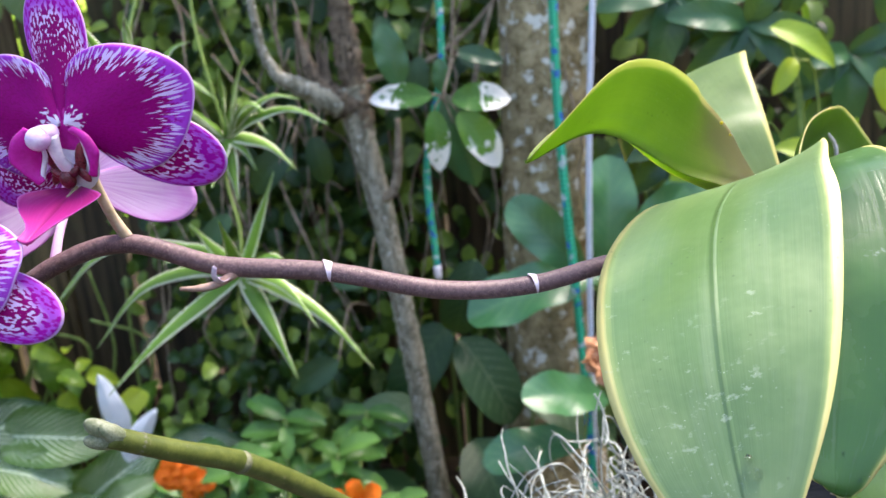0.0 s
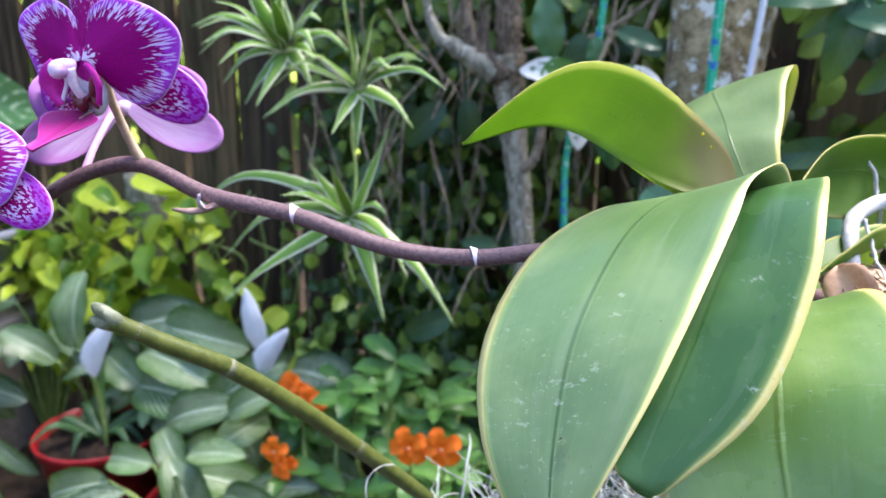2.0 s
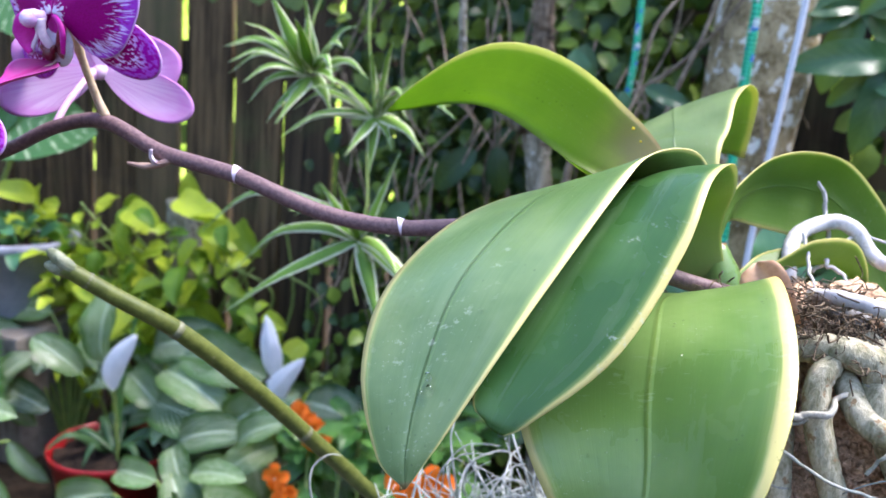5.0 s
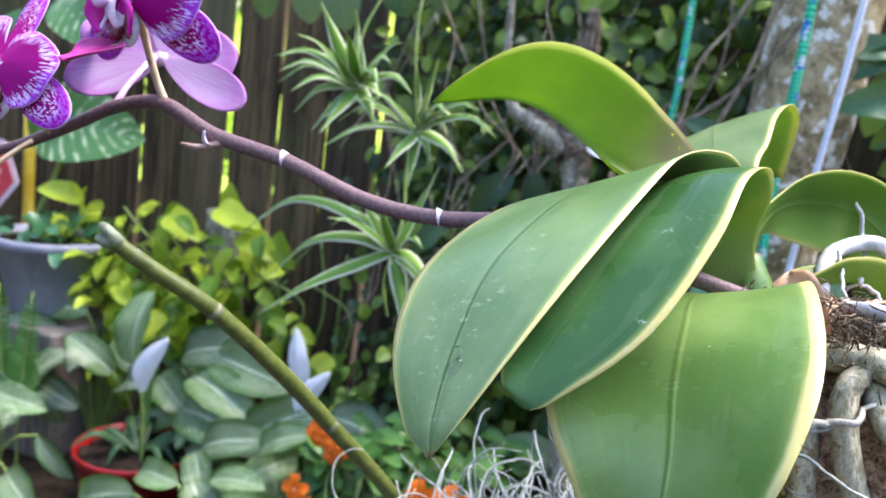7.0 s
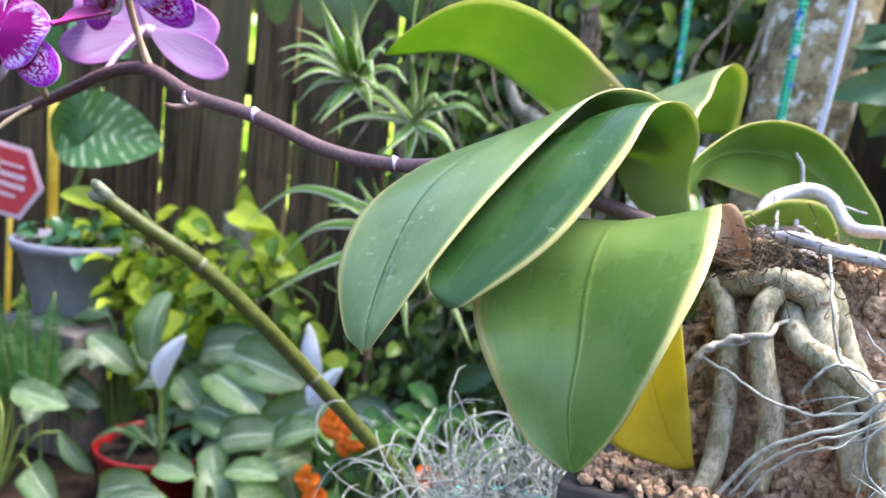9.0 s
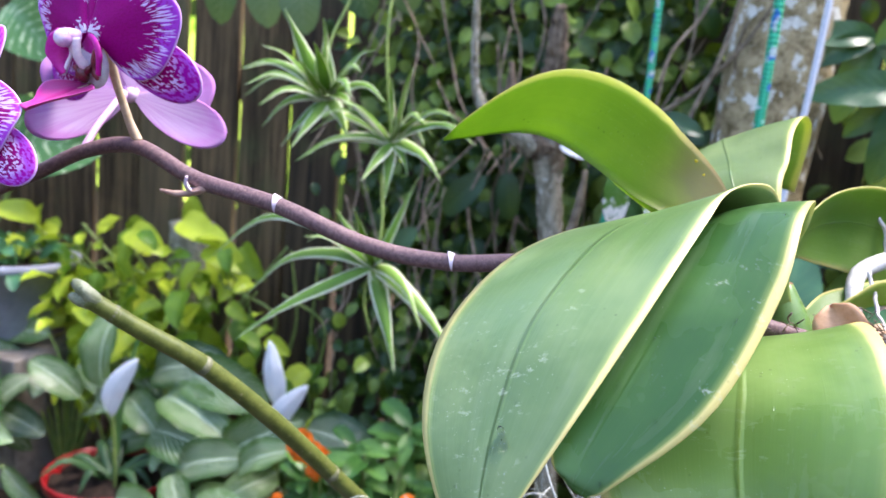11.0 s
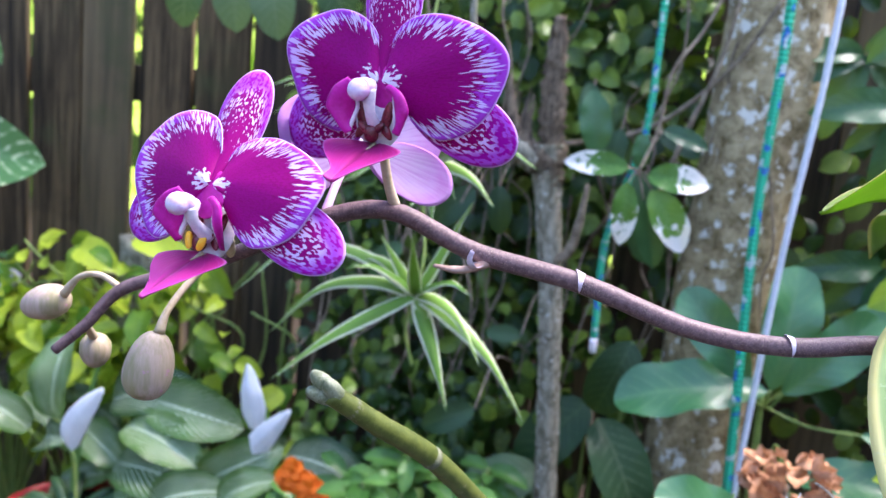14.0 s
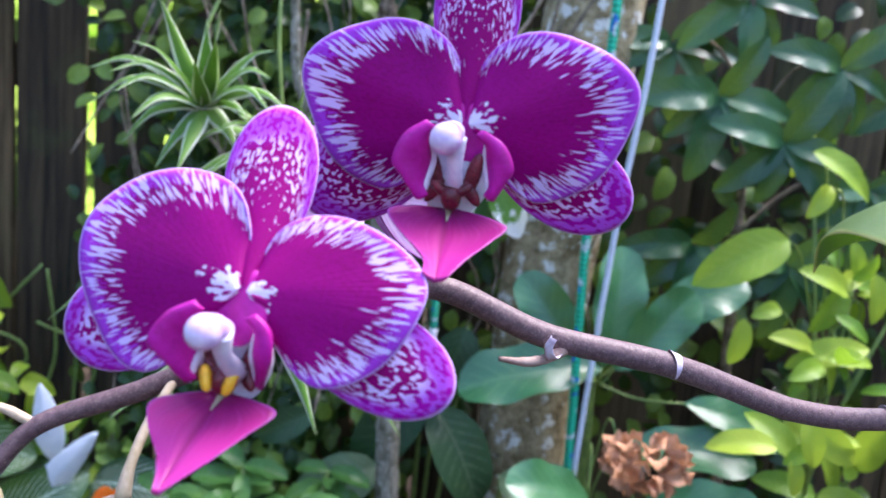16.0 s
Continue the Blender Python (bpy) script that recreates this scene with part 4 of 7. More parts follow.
def build_orchid_leaves():
    rows = [
        ("bright green leaf with light from above in its colour and a brown blush", LEAF_LIT, [(0.1500, 0.3720, 0.7120), (0.1319, 0.3485, 0.7285), (0.093, 0.3346, 0.7444), (0.0581, 0.3131, 0.765), (0.028, 0.2871, 0.7611)], (-0.32, -2.63, -2.97), 0.032, 0.554, 0.468, (-0.171, -1.55)),
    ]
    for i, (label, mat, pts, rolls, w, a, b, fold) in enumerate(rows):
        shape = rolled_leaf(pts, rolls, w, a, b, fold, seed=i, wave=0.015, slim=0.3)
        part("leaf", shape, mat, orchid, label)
    # leaves that fold over or twist, by their margins and midrib
    folded = [
        ("tall grey green leaf with a cream edge", LEAF_GREY,
            [(0.1395, 0.3480, 0.7370), (0.1210, 0.3410, 0.7355), (0.0990, 0.3390, 0.7340), (0.0750, 0.3290, 0.7330), (0.0530, 0.2990, 0.7220), (0.0430, 0.2600, 0.7030), (0.0470, 0.2330, 0.6830), (0.0610, 0.2150, 0.6640), (0.0722, 0.2096, 0.6585)],
            [(0.1420, 0.3460, 0.7400), (0.1300, 0.3310, 0.7445), (0.1150, 0.3190, 0.7450), (0.0990, 0.3050, 0.7430), (0.0850, 0.2810, 0.7335), (0.0740, 0.2460, 0.7130), (0.0710, 0.2250, 0.6890), (0.0715, 0.2125, 0.6690), (0.0730, 0.2094, 0.6582)],
            [(0.1450, 0.3440, 0.7440), (0.1380, 0.3210, 0.7545), (0.1300, 0.3000, 0.7565), (0.1225, 0.2830, 0.7535), (0.1175, 0.2650, 0.7450), (0.1055, 0.2385, 0.7210), (0.0950, 0.2225, 0.7000), (0.0820, 0.2125, 0.6740), (0.0738, 0.2096, 0.6590)]),
        ("broad mid green hanging leaf with a cream edge", LEAF_MID,
            [(0.1520, 0.3400, 0.6930), (0.1180, 0.3180, 0.6990), (0.1010, 0.2940, 0.7060), (0.0930, 0.2640, 0.6970), (0.0965, 0.2410, 0.6780), (0.1050, 0.2310, 0.6630), (0.1172, 0.2300, 0.6447), (0.1262, 0.2265, 0.6368), (0.1380, 0.2225, 0.6330), (0.1430, 0.2205, 0.6330)],
            [(0.1555, 0.3400, 0.6950), (0.1410, 0.3100, 0.7045), (0.1335, 0.2860, 0.7065), (0.1335, 0.2600, 0.6995), (0.1342, 0.2460, 0.6850), (0.1370, 0.2340, 0.6680), (0.1378, 0.2265, 0.6529), (0.1398, 0.2235, 0.6435), (0.1420, 0.2210, 0.6365), (0.1435, 0.2195, 0.6330)],
            [(0.1590, 0.3400, 0.6970), (0.1665, 0.3120, 0.7130), (0.1695, 0.2850, 0.7175), (0.1722, 0.2520, 0.7085), (0.1712, 0.2270, 0.6965), (0.1662, 0.2110, 0.6804), (0.1615, 0.2085, 0.6665), (0.1556, 0.2110, 0.6520), (0.1487, 0.2155, 0.6400), (0.1440, 0.2190, 0.6336)]),
        ("deep green leaf with a cream edge", LEAF_DEEP,
            [(0.1385, 0.351, 0.700), (0.1215, 0.3465, 0.7180), (0.1165, 0.345, 0.732), (0.110, 0.323, 0.733), (0.102, 0.297, 0.733), (0.097, 0.275, 0.729), (0.087, 0.247, 0.711), (0.0870, 0.2225, 0.6860), (0.0925, 0.2185, 0.6790)],
            [(0.1465, 0.353, 0.701), (0.1380, 0.3505, 0.721), (0.1380, 0.345, 0.7345), (0.1315, 0.318, 0.7455), (0.1240, 0.289, 0.7470), (0.1165, 0.2625, 0.7335), (0.1065, 0.2400, 0.7095), (0.0955, 0.2205, 0.6840), (0.0955, 0.2178, 0.6772)],
            [(0.1550, 0.352, 0.703), (0.1500, 0.352, 0.7235), (0.1530, 0.340, 0.7420), (0.1505, 0.309, 0.7525), (0.1440, 0.273, 0.7490), (0.1392, 0.2510, 0.7295), (0.1258, 0.2290, 0.7020), (0.1050, 0.2195, 0.6810), (0.0985, 0.2178, 0.6768)]),
        ("arching green leaf with a cream edge", LEAF_BACK,
            [(0.1467, 0.352, 0.7083), (0.1472, 0.361, 0.7277), (0.1565, 0.380, 0.7421), (0.1690, 0.397, 0.7525), (0.1866, 0.4124, 0.7557), (0.2073, 0.440, 0.7495), (0.2269, 0.452, 0.7291), (0.2385, 0.452, 0.7101), (0.2380, 0.448, 0.6874)],
            [(0.1470, 0.357, 0.7065), (0.1492, 0.366, 0.7245), (0.1555, 0.385, 0.7345), (0.1665, 0.403, 0.7385), (0.1825, 0.420, 0.7385), (0.2000, 0.440, 0.7320), (0.2170, 0.450, 0.7150), (0.2290, 0.451, 0.6980), (0.2360, 0.447, 0.6825)],
            [(0.1478, 0.362, 0.7055), (0.1505, 0.368, 0.7180), (0.1535, 0.381, 0.7238), (0.1650, 0.392, 0.7210), (0.1790, 0.408, 0.7170), (0.1930, 0.426, 0.7115), (0.2080, 0.438, 0.7010), (0.2190, 0.442, 0.6910), (0.2320, 0.443, 0.6815)]),
        ("small curling leaf with a cream edge", LEAF_BACK,
            [(0.1600, 0.376, 0.703), (0.1680, 0.392, 0.7085), (0.1800, 0.402, 0.7120), (0.1960, 0.412, 0.7150), (0.2110, 0.425, 0.7080), (0.2180, 0.432, 0.6920), (0.2200, 0.430, 0.6790)],
            [(0.1605, 0.370, 0.697), (0.1700, 0.381, 0.7005), (0.1820, 0.391, 0.7040), (0.1960, 0.402, 0.7060), (0.2080, 0.413, 0.7000), (0.2150, 0.420, 0.6880), (0.2190, 0.424, 0.6760)],
            [(0.1610, 0.366, 0.698), (0.1690, 0.374, 0.7045), (0.1785, 0.380, 0.7115), (0.1900, 0.388, 0.7185), (0.2060, 0.400, 0.7185), (0.2150, 0.410, 0.7075), (0.2205, 0.420, 0.6850)]),
        ("yellowing leaf under the broad one", LEAF_YELLOW,
            [(0.1480, 0.318, 0.700), (0.1400, 0.294, 0.690), (0.1349, 0.291, 0.664), (0.1338, 0.293, 0.6378), (0.1405, 0.299, 0.6162), (0.1665, 0.306, 0.6093)],
            [(0.1525, 0.318, 0.699), (0.1500, 0.292, 0.693), (0.1490, 0.288, 0.672), (0.1546, 0.291, 0.6480), (0.1626, 0.298, 0.6265), (0.1724, 0.306, 0.6114)],
            [(0.1560, 0.318, 0.699), (0.1600, 0.294, 0.692), (0.1615, 0.289, 0.676), (0.1652, 0.292, 0.6569), (0.1697, 0.300, 0.6331), (0.1731, 0.306, 0.6140)]),
        ("pale leaf that folds over, with water drops", LEAF_PALE,
            [(0.1450, 0.362, 0.702), (0.1120, 0.386, 0.7420), (0.1030, 0.412, 0.7500), (0.0970, 0.440, 0.7540), (0.0960, 0.460, 0.7520), (0.0980, 0.476, 0.7440), (0.1040, 0.486, 0.7280)],
            [(0.1480, 0.364, 0.704), (0.1276, 0.388, 0.7480), (0.1245, 0.412, 0.7592), (0.1219, 0.436, 0.7665), (0.1213, 0.458, 0.7690), (0.1235, 0.478, 0.7620), (0.1280, 0.490, 0.7460)],
            [(0.1510, 0.366, 0.706), (0.1459, 0.385, 0.7493), (0.1486, 0.404, 0.7635), (0.1503, 0.421, 0.7771), (0.1560, 0.441, 0.7845), (0.1612, 0.460, 0.7770), (0.1585, 0.470, 0.7470)]),
    ]
    for i, (label, mat, left, mid, right) in enumerate(folded):
        shape = lofted_leaf(left, mid, right, groove=0.0 if mat is LEAF_DEEP else 0.0004)
        part("leaf", shape, mat, orchid, label)
        if mat is LEAF_GREY:
            dew(shape, 14, 0.3, 0.95, 0)
        if mat is LEAF_PALE:
            dew(shape, 46, 0.20, 0.62, 7)
        if mat is LEAF_MID:
            dew(shape, 22, 0.3, 0.9, 2)
        if mat is LEAF_DEEP:
            dew(shape, 16, 0.5, 0.9, 1)
    # the short stem from which the leaves rise
    part("crown", tube([(0.168, 0.352, 0.665), (0.158, 0.354, 0.686), (0.152, 0.357, 0.704), (0.149, 0.360, 0.716)], [0.011, 0.011, 0.008, 0.004], 14, 12), LEAF_MID, orchid, "green leaf sheaths at the stem")
    part("bract", rolled_leaf([(0.1640, 0.338, 0.714), (0.1690, 0.334, 0.706), (0.1750, 0.331, 0.697), (0.1830, 0.331, 0.687)], (0.3, 0.6, 0.3), 0.0098, 0.3, 0.7, 0.35, 14, 7, 0.0004), BRACT, orchid, "dry brown papery bract")

    for k, (at, r) in enumerate((((0.0735, 0.2215, 0.6880), 0.0021), ((0.0750, 0.2200, 0.6845), 0.0029), ((0.0722, 0.2205, 0.6828), 0.0017), ((0.0768, 0.2192, 0.6812), 0.0022))):
        dr = thing("water_drop", "clear water drop on the grey green leaf", "water drop", at, group="drops on the leaf")
        part("drop", blob(at, (r * 0.8, r * 0.5), (0.3, 0.2, -0.9), 8, 12), DROP, dr)
    for at, r in (((0.1110, 0.3466, 0.7610), 0.0007), ((0.1145, 0.3470, 0.7560), 0.0005)):
        part("spot", blob(at, (0.0004, r), (0, 1, 0), 6, 10), LEAF_YELLOW, orchid, "yellow spot on the leaf")


build_orchid_leaves()

STEM_LINE = [(0.160, 0.346, 0.698), (0.137, 0.332, 0.7045), (0.100, 0.323, 0.7135), (0.062, 0.313, 0.7185), (0.029, 0.305, 0.7155), (-0.003, 0.299, 0.7185), (-0.041, 0.295, 0.730), (-0.077, 0.293, 0.7365), (-0.106, 0.293, 0.747), (-0.128, 0.289, 0.7435), (-0.150, 0.284, 0.732), (-0.175, 0.279, 0.720), (-0.198, 0.275, 0.711), (-0.2085, 0.270, 0.698), (-0.218, 0.266, 0.688)]


def ring_scale(at, along, r, mat, label, reach=1.0):
    """A papery sheath that clasps the stem at a node, with a free tip."""
    n, m = 10, 15
    V, U = [], []
    M = np.array(aim(at, along, (0, 0, 1)))
    for i in range(n):
        s = i / (n - 1)
        for j in range(m):
            a = math.pi * (0.5 + (j / (m - 1) - 0.5) * (1.75 - 0.9 * s))
            k = r * (1.03 + 0.12 * s * s * reach)
            V.append((k * math.cos(a), s * r * reach * (2.3 - 1.1 * abs(j / (m - 1) - 0.5) * 2), k * math.sin(a) + 0.10 * r * s))
            U.append((j / (m - 1), s))
    v = np.hstack([np.array(V), np.ones((len(V), 1))]) @ M.T
    part("node_sheath", (v[:, :3], grid_faces(n, m), np.array(U)), mat, orchid, label)


def build_flower_stem():
    part("flower_stem", tube(STEM_LINE, [0.0034, 0.0034, 0.0033, 0.0034, 0.0033, 0.0029, 0.0023, 0.0018], 16, 120, 0.02, 3), STEM, orchid, "purple brown speckled flower stem")
    for a, b, q in (((0.030, 0.305, 0.7156), (0.012, 0.3017, 0.7162), 0.36), ((-0.040, 0.295, 0.7298), (-0.07, 0.293, 0.736), 0.42)):
        d = np.array(b) - np.array(a)
        ring_scale(a, d, 0.0035, NODE, "papery lilac node sheath", q)
    # a dry side shoot at the third node
    part("side_shoot", tube([(-0.071, 0.2925, 0.7345), (-0.076, 0.2900, 0.7315), (-0.082, 0.288, 0.7305), (-0.0895, 0.287, 0.7312)], [0.0020, 0.0014, 0.0013, 0.0006], 10, 14, 0.12), SHOOT, orchid, "short dry side shoot")
    part("shoot_scale", rolled_leaf([(-0.073, 0.2915, 0.733), (-0.076, 0.2885, 0.732), (-0.0775, 0.287, 0.7345), (-0.0765, 0.286, 0.738)], (0, 0, 0), 0.0022, 0.3, 0.6, 0.4, 10, 7, 0.0003), NODE, orchid, "papery scale")
    # buds beyond the flowers
    stalk = tube([(-0.168, 0.2795, 0.723), (-0.171, 0.270, 0.716), (-0.1725, 0.262, 0.709), (-0.173, 0.2585, 0.7025)], [0.0012, 0.0012, 0.0012, 0.0019], 10, 16)
    b1 = part("bud", blob((-0.1755, 0.2577, 0.6915), (0.0116, 0.0080), (-0.18, -0.03, -1), 18, 20, 0.75, -0.16), BUD, orchid, "plump green bud with pink stripes")
    part("bud_stalk", stalk, PEDICEL, b1)
    b2 = part("bud", blob((-0.2190, 0.290, 0.6815), (0.0070, 0.0058), (-0.1, 0.2, -1), 14, 16, 0.9, 0.1), BUD, orchid, "small round green bud")
    part("bud_stalk", tube([(-0.2085, 0.270, 0.698), (-0.214, 0.279, 0.693), (-0.218, 0.287, 0.688)], [0.0014, 0.0014, 0.0018], 8, 8), PEDICEL, b2)
    b3 = part("bud", blob((-0.2330, 0.280, 0.7005), (0.0100, 0.0066), (-1, 0, -0.35), 16, 18, 0.9, 0.1), BUD, orchid, "pale pointed bud")
    part("bud_stalk", tube([(-0.198, 0.275, 0.711), (-0.207, 0.275, 0.7150), (-0.217, 0.277, 0.7125), (-0.225, 0.279, 0.7045)], [0.0013, 0.0011, 0.0011, 0.0018], 8, 14), PEDICEL, b3)
    # the older cut spike
    line = [(-0.122, 0.284, 0.682), (-0.108, 0.300, 0.667), (-0.091, 0.322, 0.648), (-0.072, 0.356, 0.613), (-0.053, 0.393, 0.571), (-0.030, 0.43, 0.525), (0.0, 0.46, 0.478)]
    sp = part("cut_spike", tube(line, [0.0038, 0.0043, 0.0046, 0.0048, 0.0048], 14, 60, 0.02, 8), SPIKE, orchid, "green cut flower spike with grey nodes")
    for q, r in (((-0.091, 0.322, 0.648), 0.0048), ((-0.055, 0.389, 0.5755), 0.0050), ((-0.1155, 0.2915, 0.675), 0.0041)):
        part("node", blob(q, (0.0035, r), (0.4, 0.62, -0.66), 10, 14, 0.6), SPIKE_NODE, sp)
    for k in range(3):
        a = 2.1 * k
        q = np.array((-0.1215, 0.2848, 0.6815))
        part("tip_scale", blob(q + 0.0024 * np.array([math.cos(a), 0.2, math.sin(a)]) + np.array((-0.0012, -0.001, 0.0012)), (0.0072, 0.0033), (-0.55 + 0.3 * math.cos(a), -0.5, 0.6 + 0.3 * math.sin(a)), 8, 10), TIP_SCALE, sp, "silvery bud scale")


build_flower_stem()

PETAL_R = [(-57, 0.12), (-53, 0.42), (-46, 0.62), (-31, 0.745), (-17, 0.835), (-2, 0.91), (8, 0.968), (14, 0.985), (20, 0.945), (28, 0.87), (38, 0.765), (52, 0.65), (65, 0.53), (76, 0.40), (82, 0.27), (86, 0.12)]


def fan(outline, length, dome, cup=0.0, ruffle=0.0, n=15, seed=0, peak=0.0, thick=0.0005):
    """A petal in the x y plane from the origin: outline gives (angle, reach); it bulges towards +z by dome."""
    ang = np.array([a for a, _ in outline], float)
    rad = np.array([b for _, b in outline], float)
    m = 49
    th = np.linspace(ang[0], ang[-1], m)
    pts = np.stack([np.interp(th, ang, rad)], 1)[:, 0]
    k = np.array([0.25, 0.5, 0.25])
    for _ in range(2):
        pts = np.concatenate([[pts[0]], np.convolve(pts, k, "valid"), [pts[-1]]])
    mid = ang[np.argmax(rad)]
    V, U = [], []
    for i in range(n):
        s = (i / (n - 1)) ** 0.8
        for j in range(m):
            r = pts[j] * length * s
            a = radians(th[j])
            x, y = r * math.cos(a), r * math.sin(a)
            d = radians(th[j] - mid)
            f = r / length
            z = dome * length * (4 * f * (1 - f) * 0.5 + 0.2 * f) - cup * length * (f * math.sin(d)) ** 2 * 2 + peak * length * (1 - s) ** 2
            z += ruffle * length * s**3 * math.sin(d * 9 + seed * 2.3)
            V.append((x, y, z))
            U.append((j / (m - 1), s))
    F = grid_faces(n, m)
    k0 = len(V)
    V += [(x, y, z - thick) for x, y, z in V]
    U += U[:k0]
    F += grid_faces(n, m, k0, True)
    rim = [(n - 1) * m + j for j in range(m)]
    F += [(a, b, b + k0, a + k0) for a, b in zip(rim, rim[1:])]
    return np.array(V), F, np.array(U)


def oval(wide, tip=0.75, k=0.95):
    """The outline of a narrow petal: half angle at the base and how blunt it is."""
    return [(a, max(max(math.cos(math.pi / 2 * abs(a) / wide), 0.0) ** k, 0.02)) for a in np.linspace(-wide, wide, 25)]


def turned(shape, m):
    v, f, u = shape
    v4 = np.hstack([v, np.ones((len(v), 1))]) @ np.array(m).T
    return v4[:, :3], f, u


def mirror(outline):
    return [(180 - a, r) for a, r in outline][::-1]


def flower(at, x_axis, up, size, label, petals, sepals, heart=None, seed=0, back=False):
    """A moth orchid flower that faces the +z of its own frame. heart: where its column, lobes and lip lie."""
    x = Vector(x_axis).normalized()
    z = x.cross(Vector(up)).normalized()
    y = z.cross(x)
    M = Matrix((x, y, z)).transposed().to_4x4()
    M = Matrix.Translation(at) @ M @ Matrix.Diagonal((size, size, size, 1))
    L = 0.0397
    if heart is None:
        col = blob((0, 0, 0), (0.003, 0.004), (0, 0, 1), 10, 16)
    else:
        cap = np.array(heart["cap"])
        col = tube([cap + (0.0006, -0.0004, -0.0055), cap + (0.0004, -0.0004, -0.0040), cap + (0.0002, -0.0002, -0.0020), cap], [0.0022, 0.0024, 0.0026, 0.0024], 20, 16)
    body = part("flower", col, COLUMN, orchid, label, m=M)
    for k, o in enumerate((PETAL_R, mirror(PETAL_R))):
        sh = fan(o, L * petals[k], 0.06 if back else 0.13, 0.04 if back else 0.10, 0.016, seed=seed + k, peak=0.0 if back else 0.13)
        part("petal", turned(sh, pose(0, 0, 0.0012, 0, (9 if k == 0 else -9), 0)), PETAL_BACK if back else PETAL, body, "pale lilac petal" if back else "magenta petal with a white streaked violet border", m=M)
    for ang, wide, ln, tilt in sepals:
        sh = fan(oval(wide, k=1.35 if back else 0.95), L * ln, 0.04 if back else 0.10, 0.12 if back else 0.25, 0.006, seed=seed + 3, peak=0.0 if back else 0.18)
        part("sepal", turned(sh, pose(0, 0, -0.0015, 0, 0, ang) @ pose(0, 0, 0, 0, tilt, 0)), PETAL_BACK if back else SEPAL, body, "pale lilac sepal" if back else "magenta spotted sepal", m=M)
    if heart is None:
        return body
    h = {k: np.array(v) for k, v in heart.items()}
    flat = lambda at, size, deep, axis=(0, 1, 0): turned(turned(blob((0, 0, 0), size, axis, 12, 16), Matrix.Diagonal((1, 1, deep, 1))), Matrix.Translation(at))
    part("anther_cap", blob(h["cap"] + (-0.0008, -0.0012, -0.0002), (0.0035, 0.0034), (-0.25, -0.5, 0.84), 14, 18), ANTHER, body, "white anther cap", m=M)
    part("column_foot", tube([h["cap"] + (0.0012, -0.0010, -0.0030), (h["cap"] + h["foot"]) / 2 + (0.0006, -0.0010, 0.0005), h["foot"]], [0.0022, 0.0016, 0.0022], 16, 14), CAP, body, "white column foot", m=M)
    part("flower_base", flat((0, -0.0030, 0.0040), (0.0075, 0.0055), 0.25), LIP, body, "magenta heart of the flower", m=M)
    deep = h["neck"] + (0.0005, 0.0068, -0.0010)
    part("throat", flat(deep, (0.0086, 0.0078), 0.32), CAP, body, "cream throat of the lip", m=M)
    for s, lobe in ((-1, h["lobe_left"]), (1, h["lobe_right"])):
        low, bulge, top, inner = lobe
        outer = [low, low * 0.45 + bulge * 0.62 - (bulge + low) * 0.035, bulge, bulge * 0.42 + top * 0.58 + (s * 0.0016, 0.0004, 0.0004), top]
        inside = [low + (-s * 0.0026, 0.0010, 0), low * 0.62 + inner * 0.38 + (-s * 0.0006, 0, 0), inner, inner * 0.45 + top * 0.55, top + (-s * 0.0022, -0.0012, 0)]
        mid = [(a + b) / 2 + (s * 0.0002, 0, 0.0014 * math.sin(math.pi * q / 4)) for q, (a, b) in enumerate(zip(outer, inside))]
        a, b = (outer, inside) if s < 0 else (inside, outer)
        part("lip_lobe", lofted_leaf(a, mid, b, 22, 11, 0.0009, 0.0), LIP, body, "upright magenta lip lobe", m=M)
        part("lobe_edge", tube([low + (-s * 0.0010, 0, 0), inside[1], inside[2] + (-s * 0.0003, 0, 0.0002), inside[3]], [0.0007, 0.0009, 0.0007, 0.0003], 8, 14), CAP, body, "pale inner edge of the lobe", m=M)
        part("throat_mark", flat(deep + (s * 0.0042, 0.0016, 0.0030), (0.0052, 0.0017), 0.6, (s * 0.25, 1, 0)), CALLUS_RED, body, "dark red throat mark", m=M)
        part("throat_mark", flat(deep + (s * 0.0040, -0.0022, 0.0034), (0.0034, 0.0014), 0.6, (-s * 0.7, 1, 0)), CALLUS_RED, body, "dark red throat mark", m=M)
        part("callus", blob(h["callus"] + (s * 0.0022, 0.0016, -0.0002), (0.0028, 0.0013), (s * 0.9, 0.7, 0.2), 9, 12), CALLUS_RED, body, "dark red callus", m=M)
        if seed == 7:
            part("callus_tip", blob(h["callus"] + (s * 0.0025, -0.0002, 0.0018), (0.0027, 0.0012), (s * 0.3, 1, 0.1), 8, 10, 0.7), CALLUS_YELLOW, body, "yellow callus", m=M)
    part("callus", blob(h["callus"], (0.0030, 0.0023), (0, 1, 0.2), 10, 14), CALLUS_RED, body, "dark red callus", m=M)
    # the broad pointed blade of the lip, creased down its middle
    blunt = 0.0006 if seed == 7 else 0.0024
    n0, a, b, t = h["neck"], h["lip_left"], h["lip_right"], h["tip"]
    left = [n0 + (-0.0018, 0.0004, 0.001), a * 0.62 + n0 * 0.38 + (0, 0.0010, 0.0006), a, a * 0.72 + t * 0.28 + (-0.0006, 0, 0.0004), a * 0.33 + t * 0.67 + (0.0008, 0, 0), t + (-blunt, 0.0004 + 0.3 * blunt, 0)]
    right = [n0 + (0.0018, 0.0004, 0.001), b * 0.62 + n0 * 0.38 + (0, 0.0010, 0.0006), b, b * 0.72 + t * 0.28 + (0.0006, 0, 0.0004), b * 0.33 + t * 0.67 + (0.0014, 0.0006, 0), t + (blunt, 0.3 * blunt, 0)]
